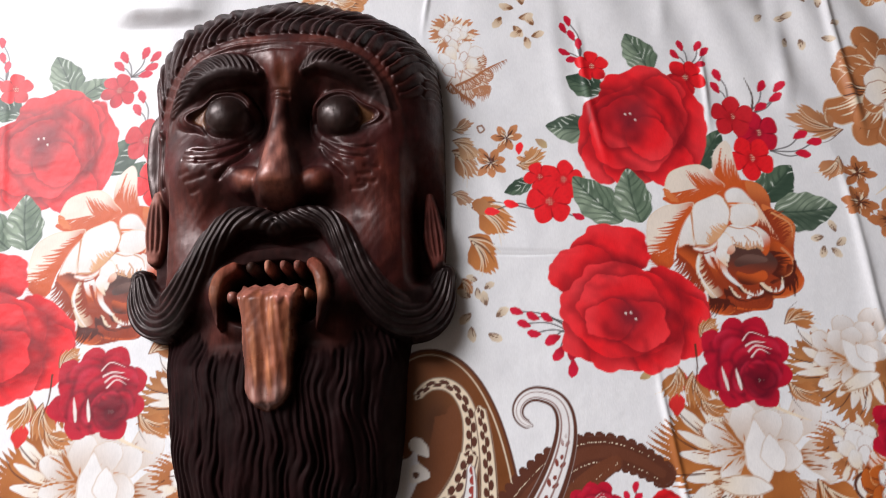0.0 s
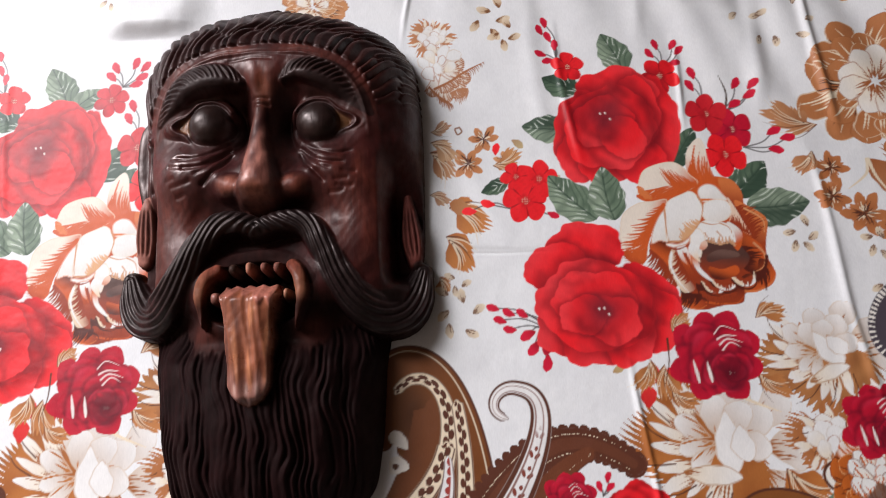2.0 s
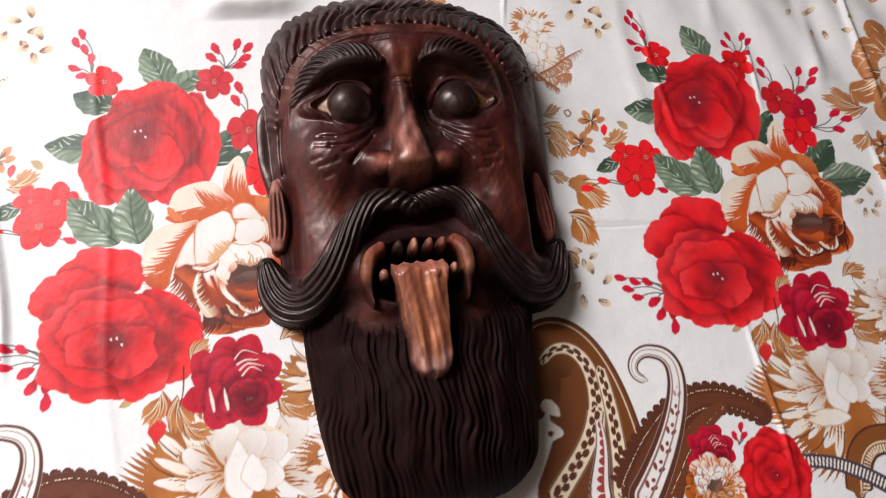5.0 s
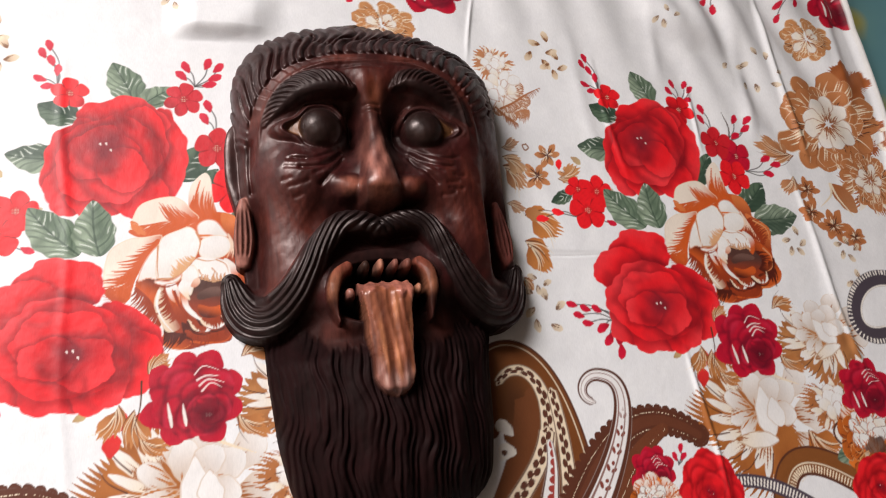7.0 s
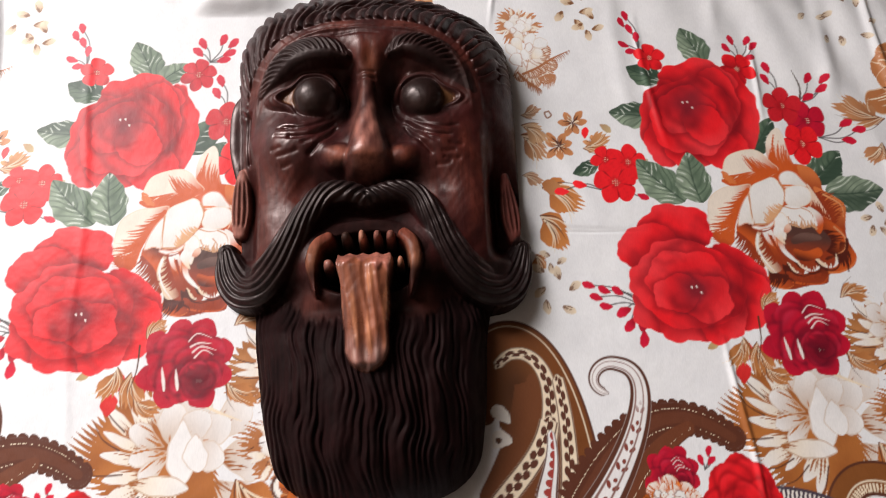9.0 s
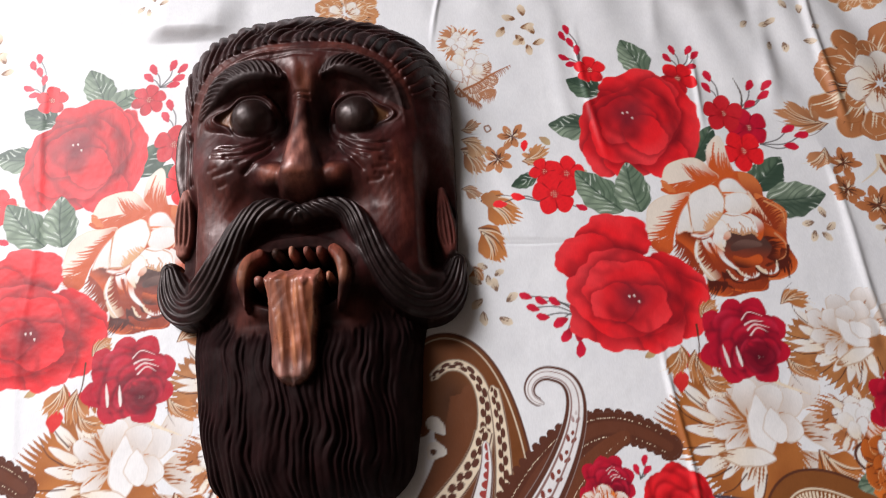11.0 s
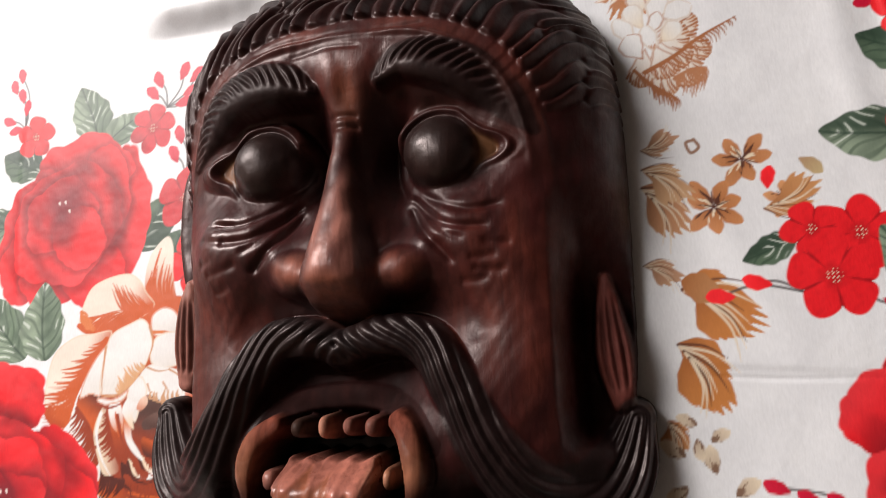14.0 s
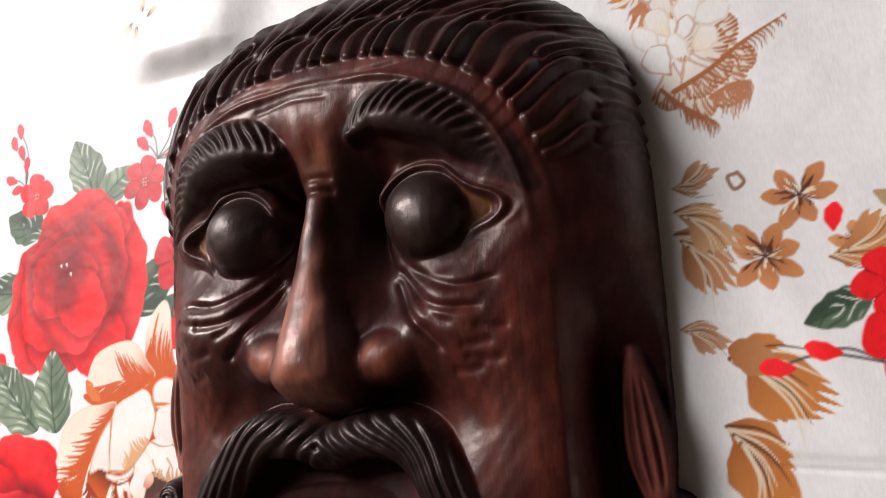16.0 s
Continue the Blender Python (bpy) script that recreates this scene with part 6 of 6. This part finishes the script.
    nx = (x + 0.001) / girth(y)
    nose = ridge(y) - 0.0050 * np.abs(nx) ** 2.4 - 0.016 * np.clip(np.abs(nx) - 0.85, 0, 3)
    z = np.where((y > -0.010) & (y < 0.066) & (np.abs(nx) < 2.2), smax(nose, z, 0.0025), z)
    for side, cx, cy in ((-1, -0.0182, 0.0098), (1, 0.0172, 0.0084)):
        wu, wv = (x - cx) * side, y - cy
        q = (np.abs((wu - 0.30 * wv) / 0.0112) ** 2.4 + np.abs((wv + 0.10 * wu) / 0.0086) ** 2.4) ** (1 / 2.4)
        wing = 0.0355 + 0.0118 * np.clip(1 - q ** 2.2, 0, 1) ** 0.6 - 0.10 * np.clip(wu, -0.004, 0.02)
        z = np.where(q < 1, smax(wing, z, 0.0050), z)
        # the fold from the wing down to the moustache
        groove(((side * 0.0300, 0.019), (side * 0.0325, 0.010), (side * 0.0375, -0.002), (side * 0.0445, -0.015)), 0.0040, 0.0012)
        # worn wings; the left one is coloured paler as the lit side
        tint(step01(1 - q, 0.1, 0.8) * (0.65 + 0.3 * ripple(x * 260, y * 200, 7)), (0.34, 0.115, 0.075) if side < 0 else (0.22, 0.062, 0.038))
        rough += 0.06 * step01(1 - q, 0.0, 0.5)
    link = 0.0462 - 0.013 * ((y - 0.0085) / 0.009) ** 2 - 0.010 * ((x + 0.001) / 0.0235) ** 4
    z = np.where((np.abs(y - 0.0085) < 0.012) & (np.abs(x + 0.001) < 0.024), smax(link, z, 0.003), z)
    # pinkish worn wood on the ridge, its highlight painted into the colour
    bare_shine = spot(-0.0008, 0.016, 0.0080, 0.026)
    tint(bare_shine * (0.55 + 0.45 * ripple(x * 330, y * 120, 4)), (0.42, 0.175, 0.135))
    tint(spot(-0.001, 0.0025, 0.008, 0.0045) * 0.8, (0.21, 0.064, 0.034))
    z -= (0.0010 * np.exp(-(((y - 0.0575) / 0.0010) ** 2)) + 0.0010 * np.exp(-(((y - 0.0615) / 0.0010) ** 2))) * (np.abs(nx) < 1.1)

    # -- cheeks: worn through to the red wood --
    for cx, cy, rx, ry, w in ((-0.057, 0.000, 0.017, 0.020, 0.75), (0.055, 0.012, 0.020, 0.016, 0.9), (-0.060, -0.03, 0.010, 0.03, 0.85), (0.062, -0.015, 0.013, 0.026, 0.75), (0.060, 0.074, 0.012, 0.01, 0.5), (-0.066, 0.040, 0.008, 0.016, 0.6), (-0.044, -0.010, 0.014, 0.014, 0.7), (0.043, -0.010, 0.015, 0.015, 0.75)):
        worn_ = spot(cx, cy, rx, ry) * w * (0.55 + 0.45 * ripple(x * 300 + 2 * np.sin(y * 60), y * 90, cx * 100))
        tint(worn_, (0.115, 0.0250, 0.0155))
        rough += 0.10 * worn_
        z += 0.0010 * spot(cx, cy, rx, ry)
    rough -= 0.10 * spot(-0.050, 0.025, 0.013, 0.013)
    z += 0.0060 * spot(-0.050, 0.021, 0.016, 0.016) + 0.0016 * spot(0.036, 0.017, 0.012, 0.010)
    z += 0.0003 * ripple(x * 120, y * 90, 2) * solid * (y < 0.07)

    # -- the lip lies well behind the moustache, whose shadow is painted on it --
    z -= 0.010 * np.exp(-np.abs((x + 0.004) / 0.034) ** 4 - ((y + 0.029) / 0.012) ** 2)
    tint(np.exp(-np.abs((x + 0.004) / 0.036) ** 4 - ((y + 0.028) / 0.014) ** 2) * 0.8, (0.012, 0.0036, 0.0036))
    rough += 0.28 * np.exp(-np.abs((x + 0.004) / 0.036) ** 4 - ((y + 0.028) / 0.014) ** 2)

    # -- mouth: a hollow under the lip with its shade painted in, teeth, fangs, tongue --
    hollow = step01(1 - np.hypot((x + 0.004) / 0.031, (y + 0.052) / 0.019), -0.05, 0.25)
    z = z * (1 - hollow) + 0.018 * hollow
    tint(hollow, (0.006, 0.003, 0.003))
    sl, s_, c, arc, rest, _ = track(((-0.032, -0.045, 0.033), (-0.024, -0.0335, 0.034), (-0.004, -0.0300, 0.035), (0.016, -0.0335, 0.034), (0.026, -0.045, 0.033)), 0.008)
    lip = rest - 0.002 + 0.0030 * np.sqrt(np.clip(1 - (c / 0.0042) ** 2, 0, 1))
    z[sl] = np.where(np.abs(c) < 0.0042, smax(lip, z[sl], 0.0015), z[sl])
    m_ = np.zeros(x.shape)
    m_[sl] = step01(0.0042 - np.abs(c), 0, 0.001)
    # lip colour darkened too, for the moustache's shadow
    tint(m_ * 0.8, (0.016, 0.0052, 0.0046))
    rough += 0.22 * m_
    for tx, ty, rx, ry, col_ in ((-0.0142, -0.0392, 0.0030, 0.0036, (0.045, 0.022, 0.016)), (-0.0056, -0.0390, 0.0025, 0.0042, (0.40, 0.18, 0.12)), (0.0026, -0.0388, 0.0026, 0.0034, (0.21, 0.085, 0.066)), (0.0098, -0.0392, 0.0029, 0.0036, (0.21, 0.080, 0.060)), (-0.0238, -0.0545, 0.0032, 0.0040, (0.26, 0.105, 0.080)), (0.0146, -0.0540, 0.0022, 0.0040, (0.34, 0.15, 0.09))):
        q = (np.abs((x - tx) / rx) ** 2.4 + np.abs((y - ty) / ry) ** 2.4) ** (1 / 2.4)
        peg = 0.0420 + 0.0062 * np.sqrt(np.clip(1 - q ** 2.4, 0, 1))
        z = np.where(q < 1, np.maximum(z, peg), z)
        tint(step01(1 - q, 0, 0.2), col_)
    for pts in (((-0.0240, -0.0385, 0.042, 0.0036), (-0.0298, -0.0435, 0.0445, 0.0039), (-0.0326, -0.0530, 0.0460, 0.0035), (-0.0318, -0.0630, 0.047, 0.0021), (-0.0303, -0.0695, 0.0475, 0.0008)), ((0.0172, -0.0380, 0.042, 0.0040), (0.0210, -0.0435, 0.0445, 0.0042), (0.0226, -0.0535, 0.0460, 0.0037), (0.0210, -0.0640, 0.047, 0.0021), (0.0197, -0.0715, 0.0475, 0.0009))):
        sl, s_, c, arc, rest, width = track(pts, 0.008)
        dome = np.clip(1 - (c / width) ** 2, 0, 1)
        tusk = rest + width * 0.9 * np.sqrt(dome)
        z[sl] = np.where(dome > 0, np.maximum(tusk, z[sl]), z[sl])
        m_ = np.zeros(x.shape)
        m_[sl] = step01(dome, 0, 0.25)
        tint(m_, (0.165, 0.045, 0.028))
        m_[sl] *= step01(s_, 0.0, 0.5) * (1 - step01(s_, 0.4, 1.0))
        tint(m_ * 0.4, (0.40, 0.18, 0.09))

    # -- lower lip and chin, with the shade below the mouth painted in --
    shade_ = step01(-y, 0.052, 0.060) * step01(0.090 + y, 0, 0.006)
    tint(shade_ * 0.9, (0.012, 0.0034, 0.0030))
    rough += 0.22 * shade_
    for cx in (-0.050, 0.046):
        z -= 0.012 * spot(cx, -0.066, 0.018, 0.012)
    z -= 0.006 * spot(-0.004, -0.0775, 0.040, 0.006)
    for cx in (-0.032, 0.027):
        z += 0.0030 * spot(cx, -0.072, 0.007, 0.007)
        tint(spot(cx, -0.072, 0.008, 0.008) * 0.75, (0.070, 0.019, 0.014))

    # -- beard: long wavering furrows --
    hang = step01(-y - 0.0815 + 0.0015 * np.sin(x * 900) + 0.001 * np.sin(x * 2100) + 0.013 * step01(np.abs(x + 0.003), 0.030, 0.045), 0.0, 0.004) * solid
    bx = x + 0.0019 * np.sin(y * 118 + x * 34 + 0.8) + 0.0006 * np.sin(y * 260 + x * 150) + 0.0006 * np.sin(y * 61 - x * 310) + 0.012 * x * (y + 0.075) / 0.1
    strand = np.abs(np.sin(bx * math.pi / 0.0037 + 0.5 * np.sin(y * 40 + x * 260)))
    beat = 0.55 + 0.45 * np.sin(y * 45 + x * 420 + 2 * np.sin(x * 170))
    z -= hang * (0.0034 * (1 - strand ** 0.8) * beat + 0.0004 * np.abs(np.sin(bx * 2600)))
    z += hang * 0.0012 * ripple(x * 210, y * 30, 6)
    rough += 0.32 * hang
    tint(hang * 0.93, (0.0066, 0.0015, 0.0018))

    # -- tongue: a long flat slip with a squared root and a rounded end --
    ty0, ty1 = -0.0478, -0.1115
    t = np.clip((ty0 - y) / (ty0 - ty1), 0, 1)
    half = 0.0150 - 0.0030 * step01(t, 0.05, 0.5) - 0.0016 * step01(t, 0.5, 0.95) + 0.0004 * np.sin(t * 17)
    half = half * np.sqrt(np.clip(1 - np.clip((t - 0.80) / 0.20, 0, 1) ** 2.2, 0, 1))
    cx = -0.0046 + 0.0006 * t
    c = (x - cx) / np.maximum(half, 1e-4)
    slip = (y < ty0 + 0.0007 * np.sin(x * 900)) & (y > ty1) & (np.abs(c) < 1)
    plate = 0.0575 - 0.0045 * t - 0.0032 * np.abs(c) ** 3.0 - 0.0012 * np.exp(-((c / 0.25) ** 2)) - 0.0007 * np.abs(np.sin(x * 560 + 1.3 * np.sin(y * 80) + 0.9 * np.sin(x * 310)))
    plate = plate - 0.004 * step01(t, 0.93, 1.0) - 0.013 * (1 - step01(t, 0.0, 0.17)) ** 1.5
    z = np.where(slip, np.maximum(plate, z), z)
    tint(slip * 1.0, (0.27, 0.090, 0.047))
    rough = np.where(slip, 0.31, rough)
    run_ = x * 640 + 1.5 * np.sin(y * 75 + x * 160) + 1.6 * np.sin(x * 270 + y * 31)
    streak = step01(np.sin(run_) + 0.5 * np.sin(y * 130 + x * 400), 0.0, 0.9)
    tint(slip * streak * 0.75 * step01(t, 0.05, 0.15), (0.10, 0.026, 0.014))
    # wet gleams, painted as pale streaks down the tongue
    gleam = step01(np.sin(x * 830 + 1.9 * np.sin(y * 52 + x * 110) + 2.0) + 0.4 * np.sin(y * 170 + x * 300), 0.5, 1.0)
    tint(slip * gleam * 0.65 * step01(t, 0.12, 0.25), (0.50, 0.200, 0.095))
    drip = 0.10 + 0.09 * np.abs(np.sin(x * 420 + 0.8)) + 0.06 * np.sin(x * 190)
    tint(slip * step01(drip - t, 0, 0.03) * 0.85, (0.38, 0.140, 0.105))
    z += slip * 0.0007 * step01(drip - t, 0, 0.03)
    tint(slip * step01(t + 0.05 * np.sin(x * 900) + 0.03 * np.sin(x * 370), 0.74, 0.86) * 0.8, (0.31, 0.150, 0.125))
    tint(slip * step01(t, 0.80, 0.86) * step01(np.sin(x * 1100), 0.5, 0.9) * (1 - step01(t, 0.90, 0.94)) * 0.5, (0.62, 0.45, 0.40))
    tint(slip * step01(-c, 0.55, 0.95) * 0.6, (0.13, 0.050, 0.038))
    tint(slip * step01(c, 0.82, 0.97) * 0.45, (0.44, 0.21, 0.13))

    # -- ears: a flat flange by the temple and long slit lobes --
    sl, s_, c, arc, rest, width = track(((-0.0775, 0.0690, 0.005, 0.0040), (-0.0810, 0.0580, 0.006, 0.0072), (-0.0815, 0.0330, 0.006, 0.0074), (-0.0795, 0.0120, 0.006, 0.0050)), 0.010)
    dome = np.clip(1 - np.abs(c / width) ** 3, 0, 1)
    shell = rest + 0.0030 * np.sqrt(dome) - 0.0008 * np.exp(-((c / (width * 0.4)) ** 2)) * step01(s_, 0.1, 0.3) * step01(1 - s_, 0.1, 0.3)
    z[sl] = np.where(dome > 0, np.maximum(shell, z[sl]), z[sl])
    m_ = np.zeros(x.shape)
    m_[sl] = step01(dome, 0, 0.2)
    tint(m_ * 0.75, (0.040, 0.017, 0.016))
    # beside the jaw the wood falls away behind the lobes, its shadow painted dark
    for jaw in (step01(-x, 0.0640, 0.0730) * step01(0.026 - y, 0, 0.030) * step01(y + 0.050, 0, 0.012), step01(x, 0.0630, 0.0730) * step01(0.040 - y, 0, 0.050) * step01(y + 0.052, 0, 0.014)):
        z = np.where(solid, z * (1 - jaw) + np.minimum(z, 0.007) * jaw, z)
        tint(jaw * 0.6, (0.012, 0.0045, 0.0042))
        rough += 0.2 * jaw
    groove(((-0.0725, 0.050), (-0.0735, 0.03), (-0.0725, 0.014)), 0.0018, 0.0040)
    for pts in (((-0.0785, 0.0140, 0.010, 0.0028), (-0.0788, 0.0050, 0.011, 0.0050), (-0.0790, -0.0100, 0.010, 0.0064), (-0.0800, -0.0230, 0.007, 0.0046)), ((0.0795, 0.0060, 0.010, 0.0022), (0.0800, -0.0060, 0.012, 0.0048), (0.0810, -0.0210, 0.012, 0.0064), (0.0825, -0.0340, 0.010, 0.0040))):
        sl, s_, c, arc, rest, width = track(pts, 0.010)
        dome = np.clip(1 - np.abs(c / width) ** 2.5, 0, 1)
        slit = (0.5 + 0.5 * np.cos(c / width * 13.0)) ** 3 * step01(s_, 0.12, 0.25) * step01(1 - s_, 0.05, 0.15)
        lobe = rest + 0.0045 * np.sqrt(dome) - 0.0020 * slit
        z[sl] = np.where(dome > 0, np.maximum(lobe, z[sl]), z[sl])
        m_ = np.zeros(x.shape)
        m_[sl] = step01(dome, 0, 0.3)
        tint(m_ * 0.95, (0.29, 0.125, 0.100) if pts[0][0] < 0 else (0.15, 0.044, 0.036))
        m_[sl] *= slit
        tint(m_ * 0.8, (0.02, 0.006, 0.005))
        rough += 0.15 * m_

    # -- moustache: two heavy sweeps of hair that turn up at the ends --
    for pts in (((-0.0015, -0.0155, 0.0375, 0.0060), (-0.0130, -0.0115, 0.0385, 0.0070), (-0.0255, -0.0122, 0.0380, 0.0076), (-0.0365, -0.0235, 0.0378, 0.0080), (-0.0448, -0.0370, 0.0365, 0.0086), (-0.0540, -0.0500, 0.0320, 0.0098), (-0.0655, -0.0585, 0.0215, 0.0120), (-0.0760, -0.0570, 0.0130, 0.0128), (-0.0832, -0.0480, 0.0080, 0.0110), (-0.0872, -0.0345, 0.0050, 0.0064)), ((-0.0045, -0.0155, 0.0375, 0.0060), (0.0120, -0.0115, 0.0385, 0.0068), (0.0245, -0.0145, 0.0380, 0.0074), (0.0335, -0.0275, 0.0378, 0.0080), (0.0420, -0.0440, 0.0360, 0.0090), (0.0515, -0.0572, 0.0310, 0.0105), (0.0625, -0.0635, 0.0230, 0.0128), (0.0735, -0.0620, 0.0150, 0.0132), (0.0812, -0.0530, 0.0090, 0.0112), (0.0862, -0.0390, 0.0060, 0.0066))):
        sl, s_, c, arc, rest, width = track(pts, 0.016, 18)
        dome = np.clip(1 - (c / width) ** 2, 0, 1)
        down = c / width * (1 if pts[-1][0] < 0 else -1)
        flow = down * (1.6 + 6.2 * step01(arc, 0.006, 0.034) + 2.0 * step01(s_, 0.55, 0.85)) + 24 * np.exp(-arc / 0.026) + 0.4 * np.sin(arc * 70) + 1.2 * s_ + 0.4 * np.sin(down * 3)
        hair = np.abs(np.sin(flow)) ** 0.9 * (0.85 + 0.15 * np.sin(arc * 150 + c * 500))
        roll = rest + 0.0082 * dome ** 0.45 - (0.0023 * (1 - hair) + 0.0003 * np.abs(np.sin(flow * 2.7 + arc * 70))) * step01(dome, 0, 0.3)
        z[sl] = np.where(dome > 0, np.maximum(roll, z[sl]), z[sl])
        m_ = np.zeros(x.shape)
        m_[sl] = step01(dome, 0, 0.2)
        tint(m_ * 0.93, (0.0085, 0.0042, 0.0044))
        rough = rough * (1 - m_) + 0.44 * m_

    # -- years of varnish round every edge --
    for _ in range(2):
        for axis in (0, 1):
            z = (np.roll(z, 1, axis) + 2 * z + np.roll(z, -1, axis)) / 4
            stain_and_shade = (np.roll(stain_and_shade, 1, axis) + 2 * stain_and_shade + np.roll(stain_and_shade, -1, axis)) / 4
    z = np.where(solid | (z > floor_z + 0.001), z, floor_z)

    # -- chisel work: shallow uneven cuts all over --
    cut = 0.0003 * ripple(x * 150 + 0.8 * np.sin(y * 90), y * 110, 5) + 0.00008 * ripple(x * 470, y * 330 + np.sin(x * 200), 9)
    z = np.where((z > floor_z + 0.001), z + cut * (0.4 + 0.6 * step01(z, 0.01, 0.03)), z)

    h, w = x.shape
    idx = np.arange(h * w).reshape(h, w)
    quads = np.stack([idx[:-1, :-1], idx[:-1, 1:], idx[1:, 1:], idx[1:, :-1]], -1).reshape(-1, 4)
    above = (z > floor_z + 1e-6).ravel()
    keep = above[quads].any(1)
    used = np.unique(quads[keep])
    back = np.full(h * w, -1)
    back[used] = np.arange(len(used))
    co_ = np.stack([x, y, z], -1).reshape(-1, 3)[used]
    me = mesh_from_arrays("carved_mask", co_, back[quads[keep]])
    att = me.color_attributes.new("stain_and_shade", "FLOAT_COLOR", "POINT")
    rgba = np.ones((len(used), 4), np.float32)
    rgba[:, :3] = stain_and_shade.reshape(-1, 3)[used]
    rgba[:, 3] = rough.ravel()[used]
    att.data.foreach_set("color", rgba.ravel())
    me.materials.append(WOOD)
    return tagged(new("carved_mask", me), "dark varnished carved wooden mask with fangs and a long tongue", "mask")


carved_mask()
